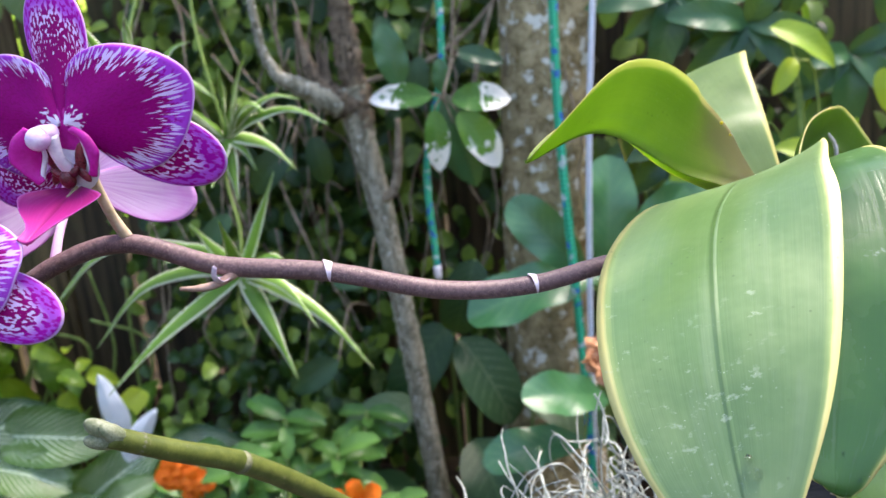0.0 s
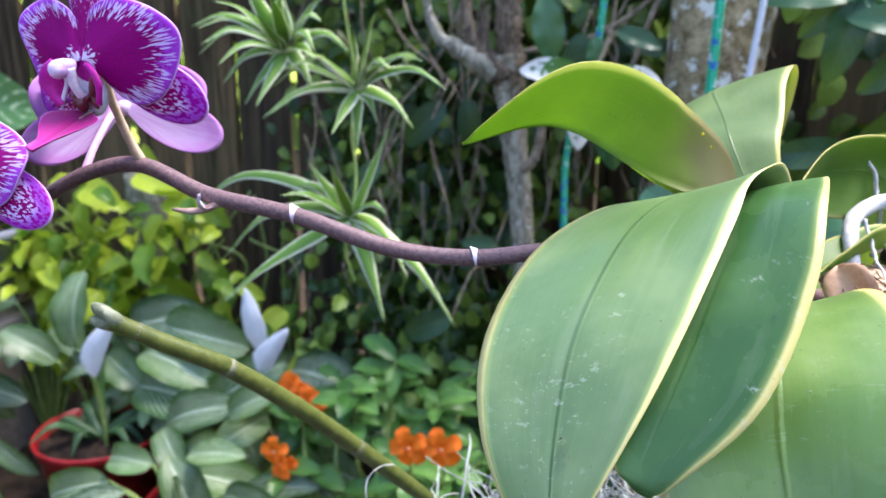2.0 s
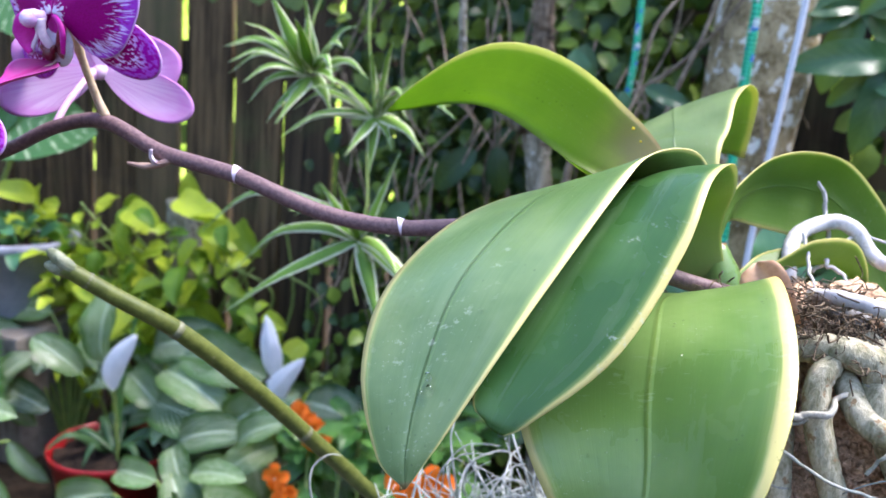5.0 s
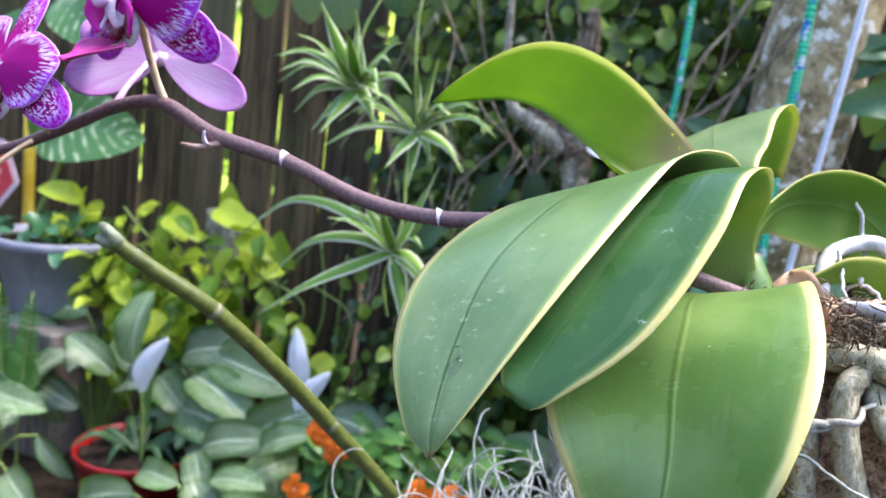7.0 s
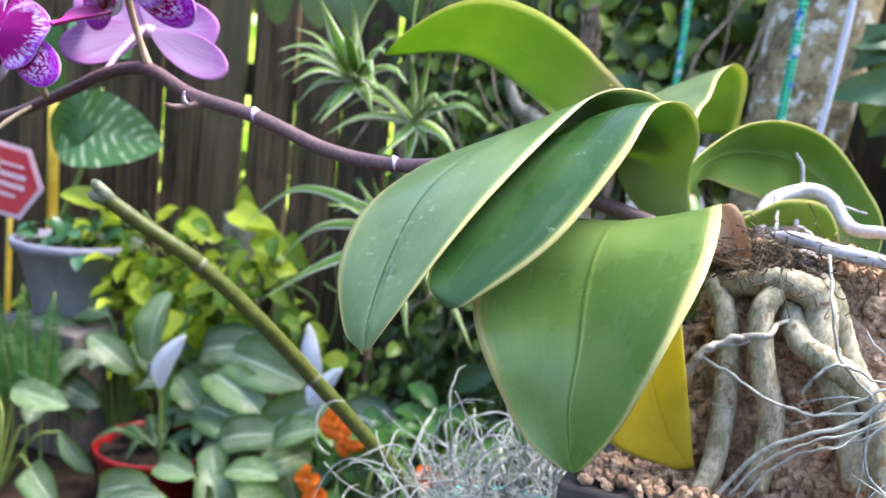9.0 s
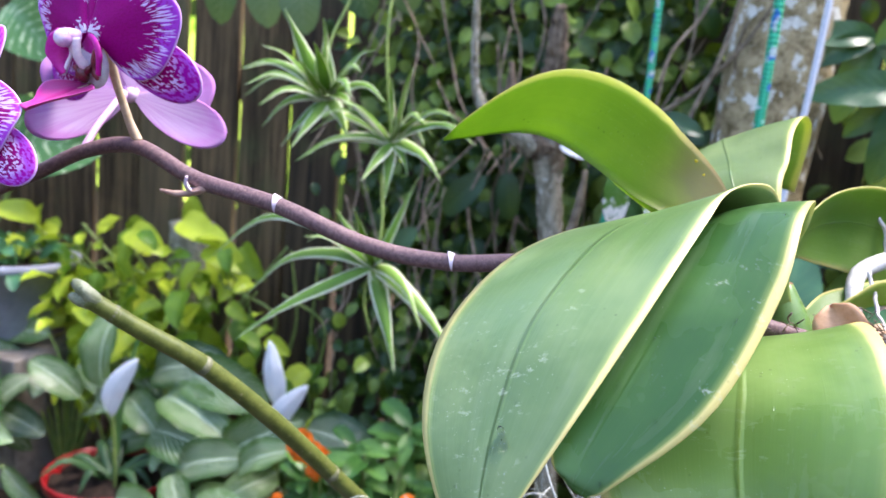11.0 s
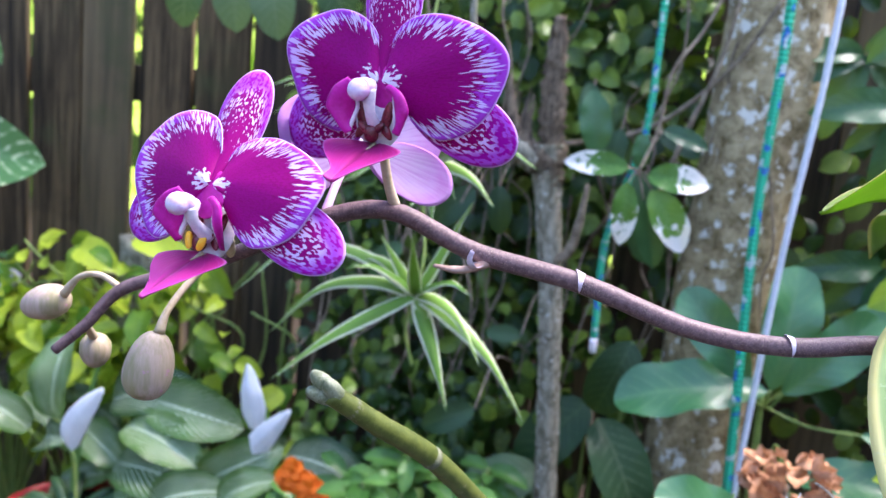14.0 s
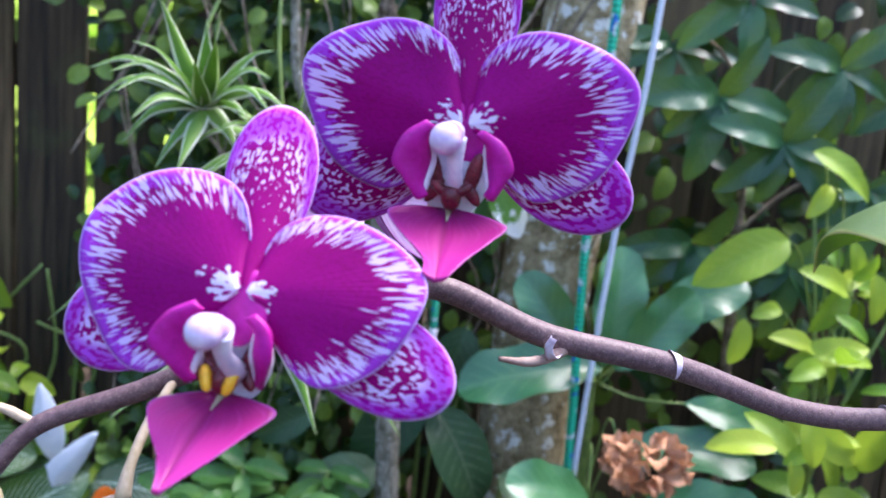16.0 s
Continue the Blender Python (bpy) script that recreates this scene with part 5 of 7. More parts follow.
    mid = [n0, n0 * 0.82 + t * 0.18 + (0, 0.0002, 0.0012), n0 * 0.62 + t * 0.38 + (0, 0, 0.0016), n0 * 0.42 + t * 0.58 + (0, 0, 0.0014), n0 * 0.2 + t * 0.8 + (0, 0, 0.0006), t]
    part("lip", lofted_leaf(left, mid, right, 30, 21, 0.0008, 0.0005), LIP_BLADE, body, "magenta pointed lip", m=M)
    part("crease", tube([n0 + (0, -0.0002, 0.0008), n0 * 0.9 + mid[1] * 0.1 + (0, -0.0002, 0.0010), mid[1] + (0, -0.0001, 0)], [0.0009, 0.0007, 0.0002], 8, 12), PEDICEL, body, "tan crease of the lip", m=M)
    return body


SEP = [(90, 39, 0.98, 6), (-28, 39, 1.14, 12), (-150, 43, 1.17, 10)]
HEART_HIGH = {
    "cap": (-0.0025, -0.0012, 0.0135), "foot": (-0.0012, -0.0150, 0.0050), "callus": (-0.0016, -0.0158, 0.0079), "neck": (-0.0020, -0.0193, 0.0040),
    "lobe_left": ((-0.0088, -0.0160, 0.0115), (-0.0142, -0.0078, 0.0132), (-0.0078, 0.0010, 0.0116), (-0.0062, -0.0075, 0.0085)),
    "lobe_right": ((0.0078, -0.0157, 0.0078), (0.0112, -0.0080, 0.0092), (0.0043, -0.0008, 0.0070), (0.0052, -0.0080, 0.0055)),
    "lip_left": (-0.0142, -0.0181, 0.0139), "lip_right": (0.0110, -0.0196, 0.0139), "tip": (-0.0018, -0.0260, 0.0329),
}
HEART_LOW = {
    "cap": (-0.0012, -0.0075, 0.0138), "foot": (0.0000, -0.0152, 0.0000), "callus": (-0.0023, -0.0172, 0.0004), "neck": (-0.0029, -0.0202, -0.0036),
    "lobe_left": ((-0.0085, -0.0186, 0.0035), (-0.0142, -0.0122, 0.0100), (-0.0065, -0.0034, 0.0106), (-0.0060, -0.0110, 0.0050)),
    "lobe_right": ((0.0050, -0.0176, -0.0030), (0.0082, -0.0110, 0.0050), (0.0046, -0.0037, 0.0078), (0.0040, -0.0110, 0.0035)),
    "lip_left": (-0.0145, -0.0238, 0.0026), "lip_right": (0.0098, -0.0212, 0.0004), "tip": (-0.0028, -0.0366, 0.0156),
}
flower((-0.105, 0.270, 0.790), (0.988, -0.14, 0.0), (-0.03, -0.12, 0.99), 1.0, "open magenta moth orchid flower with white streaks", (0.995, 1.01), SEP, HEART_HIGH, seed=0)
flower((-0.1448, 0.244, 0.7538), (0.962, -0.255, -0.05), (0.15, 0.28, 0.95), 0.98, "open magenta moth orchid flower with a yellow throat", (0.88, 1.11), [(98, 39, 1.02, 6), (-17, 37, 1.10, 13), (-162, 37, 1.22, 12)], HEART_LOW, seed=7)
flower((-0.1265, 0.312, 0.768), (-0.64, -0.77, 0.0), (0.0, 0.0, 1.0), 1.0, "pale lilac back of a moth orchid flower facing the fence", (0.95, 0.95), [(90, 38, 0.95, 4), (-22, 44, 1.12, 5), (-158, 44, 1.12, 5)], seed=11, back=True)
part("flower_stalk", tube([(-0.106, 0.293, 0.749), (-0.1085, 0.290, 0.758), (-0.1095, 0.284, 0.772), (-0.107, 0.275, 0.786)], [0.0021, 0.0017, 0.0017, 0.0024], 10, 20), PEDICEL, orchid, "tan flower stalk")
part("flower_stalk", tube([(-0.130, 0.2885, 0.743), (-0.129, 0.294, 0.752), (-0.128, 0.303, 0.762), (-0.1275, 0.310, 0.768)], [0.0017, 0.0015, 0.0015, 0.0022], 10, 16), PEDICEL_PINK, orchid, "lilac flower stalk")
part("flower_stalk", tube([(-0.160, 0.281, 0.727), (-0.157, 0.272, 0.737), (-0.151, 0.258, 0.750), (-0.148, 0.248, 0.755)], [0.0018, 0.0016, 0.0016, 0.0022], 10, 16), PEDICEL, orchid, "tan flower stalk")


def wander(points, r, seed):
    """The line of a rootlet with small kinks along it."""
    rng = np.random.default_rng(seed + 70)
    line = glide(points, len(points) * 3)
    return [tuple(np.array(q) + rng.normal(0, 0.45, 3) * r * (0 < k < len(line) - 1)) for k, q in enumerate(line)]


def build_roots():
    thick = [
        ([(0.1672, 0.335, 0.6827), (0.1742, 0.322, 0.6753), (0.1792, 0.315, 0.6567), (0.1802, 0.312, 0.6449), (0.181, 0.309, 0.6331), (0.1803, 0.304, 0.6159), (0.1779, 0.298, 0.6062)], 0.0047),
        ([(0.1951, 0.326, 0.6885), (0.192, 0.316, 0.6844), (0.1886, 0.312, 0.6772), (0.1904, 0.308, 0.6632), (0.1944, 0.306, 0.6511), (0.1985, 0.305, 0.6394), (0.1982, 0.303, 0.6301), (0.1966, 0.297, 0.6130)], 0.0048),
        ([(0.1738, 0.330, 0.683), (0.1878, 0.322, 0.6881), (0.1961, 0.318, 0.6893), (0.205, 0.318, 0.687), (0.2092, 0.318, 0.6807), (0.2099, 0.314, 0.6727), (0.213, 0.312, 0.6639), (0.2179, 0.311, 0.6532), (0.2239, 0.310, 0.6417), (0.2309, 0.306, 0.6200)], 0.0060),
        ([(0.1973, 0.324, 0.6806), (0.2, 0.316, 0.6752), (0.2044, 0.310, 0.6685), (0.2121, 0.307, 0.6649), (0.2203, 0.307, 0.661), (0.2272, 0.308, 0.6559), (0.233, 0.308, 0.6450), (0.239, 0.303, 0.6150)], 0.0050),
        ([(0.2036, 0.330, 0.693), (0.2115, 0.324, 0.6879), (0.2161, 0.320, 0.6772), (0.2207, 0.318, 0.6664), (0.2268, 0.316, 0.6561), (0.2327, 0.314, 0.6449), (0.240, 0.310, 0.6250)], 0.0042),
        ([(0.1981, 0.345, 0.6924), (0.2099, 0.342, 0.693), (0.2176, 0.340, 0.6865), (0.2253, 0.338, 0.6767), (0.2304, 0.336, 0.6667), (0.239, 0.334, 0.6564), (0.2472, 0.330, 0.6459), (0.256, 0.322, 0.622)], 0.0046),
    ]
    for i, (p, r) in enumerate(thick):
        part("root", tube(p, [r * 0.85, r * 0.98, r, r * 0.94, r * 0.9], 18, 64, 0.06, i), ROOT, orchid, "thick grey green root clasping the bark")
    for at, d, r in (((0.1805, 0.3105, 0.6385), (-0.05, -0.1, -1), 0.0049), ((0.1987, 0.305, 0.6360), (0.05, -0.1, -1), 0.0050), ((0.2092, 0.318, 0.6805), (0.25, 0, -1), 0.0063)):
        part("root_collar", blob(at, (0.0011, r), d, 8, 18, 0.5), ROOT_THIN, orchid, "cracked ring round a root")
    pale = [
        ([(0.1814, 0.385, 0.7000), (0.1809, 0.395, 0.7098), (0.1834, 0.408, 0.7163), (0.1907, 0.418, 0.7208), (0.202, 0.424, 0.7238), (0.2111, 0.424, 0.720), (0.2166, 0.421, 0.7124), (0.223, 0.416, 0.7076), (0.2353, 0.412, 0.708), (0.2500, 0.408, 0.7060)], 0.0037),
        ([(0.186, 0.345, 0.7029), (0.1921, 0.334, 0.7054), (0.2006, 0.330, 0.7053), (0.2101, 0.330, 0.7032), (0.2243, 0.330, 0.702), (0.2401, 0.330, 0.6989), (0.275, 0.332, 0.690)], 0.0030),
        ([(0.1880, 0.350, 0.7000), (0.1935, 0.341, 0.7005), (0.1983, 0.338, 0.699), (0.2050, 0.338, 0.6975), (0.2104, 0.339, 0.6955)], 0.0040),
    ]
    for i, (p, r) in enumerate(pale):
        part("root", tube(p, [r * 0.85, r, r, r * 0.92, r * 0.7], 14, 48, 0.045, 20 + i), ROOT_AIR, orchid, "silver white aerial root")
    thin = [
        ([(0.2004, 0.425, 0.7092), (0.1981, 0.427, 0.7232), (0.1948, 0.428, 0.7342), (0.1884, 0.429, 0.7473)], 0.0013, ROOT_AIR),
        ([(0.1915, 0.400, 0.7027), (0.1977, 0.405, 0.708), (0.2013, 0.412, 0.7116), (0.212, 0.425, 0.7178), (0.2279, 0.430, 0.7155)], 0.0011, ROOT_AIR),
        ([(0.1973, 0.400, 0.7105), (0.1964, 0.395, 0.7074), (0.2018, 0.395, 0.7047), (0.2054, 0.390, 0.7017)], 0.0012, ROOT_AIR),
        ([(0.1853, 0.395, 0.7204), (0.1878, 0.385, 0.7101), (0.1898, 0.370, 0.7011)], 0.0010, ROOT_AIR),
        ([(0.1623, 0.304, 0.6451), (0.1675, 0.300, 0.6559), (0.1718, 0.299, 0.6625), (0.1802, 0.302, 0.6672), (0.1896, 0.303, 0.6708), (0.1988, 0.312, 0.6762)], 0.0019, ROOT_THIN),
        ([(0.1640, 0.304, 0.6480), (0.1690, 0.300, 0.6590), (0.1760, 0.300, 0.6640), (0.1860, 0.304, 0.6670)], 0.0013, ROOT_THIN),
        ([(0.2087, 0.325, 0.7017), (0.2118, 0.306, 0.6855), (0.2153, 0.302, 0.6701), (0.2228, 0.300, 0.6613), (0.2281, 0.299, 0.6565), (0.2289, 0.298, 0.6448), (0.230, 0.294, 0.6150)], 0.0008, STRAND),
        ([(0.1679, 0.300, 0.6596), (0.1822, 0.300, 0.6539), (0.1952, 0.298, 0.6487), (0.2094, 0.298, 0.6457), (0.2221, 0.298, 0.6487), (0.2384, 0.300, 0.6542), (0.255, 0.302, 0.655)], 0.0008, STRAND),
        ([(0.184, 0.292, 0.6090), (0.1966, 0.294, 0.6283), (0.2105, 0.295, 0.6388), (0.2226, 0.296, 0.6449), (0.2304, 0.297, 0.6529), (0.2369, 0.298, 0.6625), (0.2385, 0.300, 0.6716)], 0.0011, STRAND),
        ([(0.188, 0.292, 0.6100), (0.1990, 0.293, 0.6270), (0.2110, 0.293, 0.6365), (0.2235, 0.294, 0.6430), (0.2330, 0.296, 0.6500), (0.2440, 0.298, 0.6600)], 0.0007, STRAND),
        ([(0.2357, 0.315, 0.689), (0.2378, 0.308, 0.6778), (0.236, 0.302, 0.6643), (0.2298, 0.300, 0.6579), (0.2183, 0.299, 0.6492), (0.2044, 0.299, 0.6402)], 0.0007, STRAND),
        ([(0.2064, 0.302, 0.6518), (0.2092, 0.300, 0.6585), (0.2141, 0.300, 0.6639), (0.2203, 0.300, 0.6657), (0.2272, 0.300, 0.6627), (0.2346, 0.302, 0.6619)], 0.0008, STRAND),
        ([(0.1925, 0.292, 0.6100), (0.2045, 0.293, 0.6287), (0.2166, 0.294, 0.636), (0.2269, 0.295, 0.641), (0.2376, 0.296, 0.6519)], 0.0007, STRAND),
        ([(0.2378, 0.300, 0.6632), (0.2399, 0.298, 0.656), (0.2372, 0.296, 0.6435), (0.2371, 0.292, 0.6120)], 0.0007, STRAND),
    ]
    for i, (p, r, mat) in enumerate(thin):
        part("rootlet", tube(wander(p, r, i), [r * 0.9, r * 0.75, r * 0.8, r * 0.45], 8, 30, 0.14, 40 + i), mat, orchid, "thin pale rootlet")


build_roots()


def strands(name, label, centre, spreadv, count, length, r, mat, seed, bias=(0, 0, 0), curl=1.0):
    rng = np.random.default_rng(seed)
    pieces = []
    for i in range(count):
        p = np.array(centre) + rng.normal(0, 1, 3) * spreadv
        d = norm(rng.normal(0, 1, 3) + np.array(bias))
        pts = [p]
        ax = norm(rng.normal(0, 1, 3))
        n = 9
        L = length * rng.uniform(0.5, 1.3)
        for k in range(n - 1):
            d = norm(d + curl * 0.28 * np.cross(ax, d) + 0.12 * rng.normal(0, 1, 3))
            pts.append(pts[-1] + d * L / (n - 1))
        rr = r * rng.uniform(0.6, 1.2)
        pieces.append(tube(pts, [rr, rr, rr * 0.5], 5, 17))
    ob = part(name, weld(pieces), mat)
    tagged(ob, label, "air plant", kind="stuff")


strands("air_plant", "tangle of silvery air plant strands in the teal pot", (0.070, 0.43, 0.488), (0.030, 0.022, 0.010), 330, 0.075, 0.0008, MOSS, 3, (0, -0.3, 0.5))
strands("air_plant", "loose silvery strands over the bark and roots", (0.256, 0.296, 0.640), (0.010, 0.008, 0.012), 34, 0.055, 0.00045, MOSS, 4, (0.1, -0.15, -0.1), 1.5)
strands("air_plant", "curling silvery strands that climb beside the orchid leaf", (0.086, 0.425, 0.56), (0.012, 0.010, 0.030), 22, 0.085, 0.0007, MOSS, 6, (0, -0.1, 0.5), 2.2)
strands("air_plant", "springy grey mat of air plant strands above the teal pot", (0.066, 0.420, 0.512), (0.034, 0.018, 0.014), 280, 0.07, 0.00055, MOSS, 9, (0, -0.2, 0.2), 1.4)


# ==== plants behind ====
RNG = np.random.default_rng(21)


def scatter_leaves(plant, name, meshes, mat, count, centre, extent, size, face=(0, -0.6, 0.8), jitter=0.5, droop=(0, -0.3, -0.5), rng=RNG, label="", radial=0.6):
    out = []
    for i in range(count):
        q = rng.uniform(-1, 1, 3)
        p = np.array(centre) + q * np.array(extent)
        along = np.array(droop) + radial * np.array([q[0], -abs(q[1]) * 0.5, q[2] * 0.5]) + jitter * rng.normal(0, 1, 3)
        f = np.array(face) + jitter * 0.6 * rng.normal(0, 1, 3)
        s = rng.uniform(*size)
        out.append((p, along))
        part(name, meshes[i % len(meshes)], mat, plant, label, m=aim(p, along, f, s))
    return out


def build_vine():
    rng = np.random.default_rng(8)
    sh = small_leaf(1.0, 0.72, 0.5, 0.62, 0.25, 0.35, 6, 5)
    poses = []
    for c, e, n, s in (
        ((-0.28, 1.66, 0.62), (0.36, 0.09, 0.75), 1500, (0.028, 0.055)),
        ((-0.42, 1.60, 0.75), (0.24, 0.10, 0.55), 700, (0.028, 0.05)),
        ((-0.05, 1.60, 0.95), (0.24, 0.10, 0.30), 500, (0.03, 0.06)),
        ((-0.36, 1.45, 0.18), (0.22, 0.12, 0.22), 420, (0.026, 0.045)),
        ((0.62, 1.62, 0.5), (0.5, 0.08, 0.75), 500, (0.035, 0.07)),
    ):
        for i in range(n):
            q = rng.normal(0, 0.5, 3).clip(-1.1, 1.1)
            p = np.array(c) + q * np.array(e)
            poses.append(aim(p, (rng.normal(0, 0.6), -0.35 + rng.normal(0, 0.3), -0.7 + rng.normal(0, 0.5)), (rng.normal(0, 0.5), -1, 0.7 + rng.normal(0, 0.5)), rng.uniform(*s)))
    ob = part("vine", spread(sh, poses), VINE)
    tagged(ob, "dense dark green small leaved vine over the fence", "vine", kind="stuff")
    st = thing("vine_stems", "thin bare brown vine stems hanging before the fence", "vine", (-0.3, 1.5, 0.2))
    for i in range(46):
        x = rng.uniform(-0.62, 0.25)
        z0 = rng.uniform(0.5, 1.3)
        y = rng.uniform(1.38, 1.6)
        p = [(x, y, z0)]
        for k in range(4):
            p.append((p[-1][0] + rng.normal(0, 0.035), y + rng.normal(0, 0.02), p[-1][2] - rng.uniform(0.05, 0.16)))
        part("stem", tube(p, [0.0022, 0.002, 0.0014], 6, 20), TWIG, st)

    bl = thing("vine_leaves", "larger oval dark green leaves of the climbing vine", "vine", (-0.2, 1.4, 0.6))
    me = to_mesh("leaf", *small_leaf(0.10, 0.05, 0.55, 0.6, 0.2, 0.3, 12, 7, 0.03, 2))
    for p, q in (((-0.228, 1.4, 0.687), (-0.215, 1.39, 0.599)), ((-0.081, 1.4, 0.79), (-0.089, 1.39, 0.875)), ((-0.268, 1.4, 0.675), (-0.352, 1.39, 0.599)), ((0.0, 1.37, 0.735), (0.049, 1.35, 0.581)), ((0.033, 1.4, 0.795), (0.105, 1.39, 0.772)), ((-0.152, 1.3, 0.449), (-0.212, 1.29, 0.452)), ((-0.203, 1.2, 0.348), (-0.29, 1.19, 0.309)), ((-0.03, 1.4, 0.80), (-0.05, 1.38, 0.72)), ((-0.40, 1.42, 0.56), (-0.46, 1.40, 0.50))):
        p, q = np.array(p), np.array(q)
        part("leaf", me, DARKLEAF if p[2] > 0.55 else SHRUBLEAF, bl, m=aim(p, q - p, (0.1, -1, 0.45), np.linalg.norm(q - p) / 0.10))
        part("stalk", tube([p, p + (0.01, 0.12, 0.05), p + (0.03, 0.22, 0.02)], [0.0015, 0.002], 5, 8), TWIG, bl)
    st = thing("stump", "grey weathered post stump among the pothos", "stump", (-1.07, 1.63, GROUND))
    part("post", tube([(-1.066, 1.64, GROUND), (-1.068, 1.64, 0.2), (-1.068, 1.64, 0.47)], [0.058, 0.056, 0.054], 18, 24, 0.05, 6), BARK_GREY, st)


build_vine()


def build_big_tree():
    t = thing("tree", "tree trunk with rough grey bark and pale lichen patches", "tree", (0.16, 1.45, GROUND))
    n, seg = 90, 56
    V, U = [], []
    for i in range(n):
        s = i / (n - 1)
        z = GROUND + s * 2.6
        cx = np.interp(z, [0.0, 0.27, 1.01, 2.4], [0.155, 0.160, 0.200, 0.26])
        r = np.interp(z, [GROUND, 0.1, 0.3, 1.0, 2.4], [0.135, 0.092, 0.078, 0.083, 0.075])
        for j in range(seg):
            a = 2 * math.pi * j / seg
            q = Vector((math.cos(a) * 3, math.sin(a) * 3, z * 9))
            k = r * (1 + 0.07 * noise.noise(q * 0.5) + 0.03 * noise.noise(q * 2.2) + 0.012 * noise.noise(q * 7))
            V.append((cx + k * math.cos(a), 1.455 + k * math.sin(a), z))
            U.append((j / seg, s))
    F = []
    for i in range(n - 1):
        for j in range(seg):
            a, b = i * seg + j, i * seg + (j + 1) % seg
            F.append((a, b, b + seg, a + seg))
    part("trunk", (np.array(V), F, np.array(U)), BARK, t)
    part("limb", tube([(0.225, 1.45, 1.40), (0.17, 1.25, 1.56), (0.0, 1.22, 1.60), (-0.20, 0.90, 1.60), (-0.30, 0.70, 1.64)], [0.040, 0.032, 0.026, 0.018], 14, 40, 0.06, 4), BARK, t)
    part("limb", tube([(0.225, 1.45, 1.50), (0.25, 1.30, 1.62), (0.25, 1.12, 1.66)], [0.034, 0.026, 0.02], 14, 20, 0.06, 5), BARK, t)


build_big_tree()


def build_sapling():
    t = thing("sapling", "dead grey sapling with a snapped splintered top", "tree", (-0.075, 1.3, GROUND))
    part("trunk", tube([(-0.060, 1.30, GROUND), (-0.078, 1.30, 0.10), (-0.092, 1.30, 0.30), (-0.103, 1.30, 0.43), (-0.118, 1.30, 0.58), (-0.135, 1.30, 0.70), (-0.143, 1.30, 0.765)], [0.023, 0.0190, 0.0185, 0.0190, 0.021, 0.027], 20, 80, 0.09, 2), BARK_GREY, t)
    part("stub", tube([(-0.130, 1.30, 0.735), (-0.140, 1.302, 0.82), (-0.143, 1.304, 0.90), (-0.143, 1.304, 0.965)], [0.020, 0.019, 0.017, 0.009], 16, 40, 0.34, 3), DEADWOOD, t, "charred split stub")
    part("stub", tube([(-0.150, 1.295, 0.735), (-0.185, 1.293, 0.765), (-0.203, 1.291, 0.81), (-0.212, 1.290, 0.872)], [0.022, 0.018, 0.010, 0.004], 12, 30, 0.25, 4), DEADWOOD, t, "splintered stub")
    part("branch", tube([(-0.155, 1.29, 0.735), (-0.200, 1.285, 0.765), (-0.245, 1.28, 0.790), (-0.268, 1.28, 0.84), (-0.275, 1.28, 0.93), (-0.285, 1.28, 1.10)], [0.021, 0.017, 0.0105, 0.0066, 0.0058, 0.005], 14, 44, 0.20, 5), BARK_GREY, t)
    part("branch", tube([(-0.118, 1.292, 0.58), (-0.09, 1.285, 0.60), (-0.078, 1.283, 0.65), (-0.072, 1.283, 0.71)], [0.010, 0.008, 0.007, 0.004], 8, 18, 0.12, 6), TWIG, t)
    part("burl", tube([(-0.128, 1.298, 0.70), (-0.140, 1.296, 0.735), (-0.165, 1.293, 0.752), (-0.195, 1.290, 0.775)], [0.017, 0.025, 0.021, 0.007], 18, 30, 0.30, 9), DEADWOOD, t, "knobbly broken crown of the stem")
    rng = random.Random(3)
    for i in range(8):
        x = -0.165 - 0.055 * rng.random()
        part("splinter", tube([(x, 1.29, 0.76), (x - 0.006, 1.288, 0.80), (x - 0.01 + 0.012 * rng.random(), 1.286, 0.82 + 0.04 * rng.random())], [0.004, 0.003, 0.0008], 6, 8, 0.25, i), DEADWOOD, t)
    for p in (
        [(-0.17, 1.45, 0.76), (0.0, 1.42, 0.80), (0.12, 1.38, 0.90), (0.19, 1.36, 1.02)],
        [(0.03, 1.36, 0.66), (0.07, 1.36, 0.80), (0.11, 1.36, 0.92), (0.13, 1.36, 1.05)],
    ):
        tw = thing("twig", "thin bare grey twig", "twig", p[0])
        part("stem", tube(p, [0.005, 0.004, 0.003], 8, 24, 0.06, 7), TWIG, tw)


build_sapling()


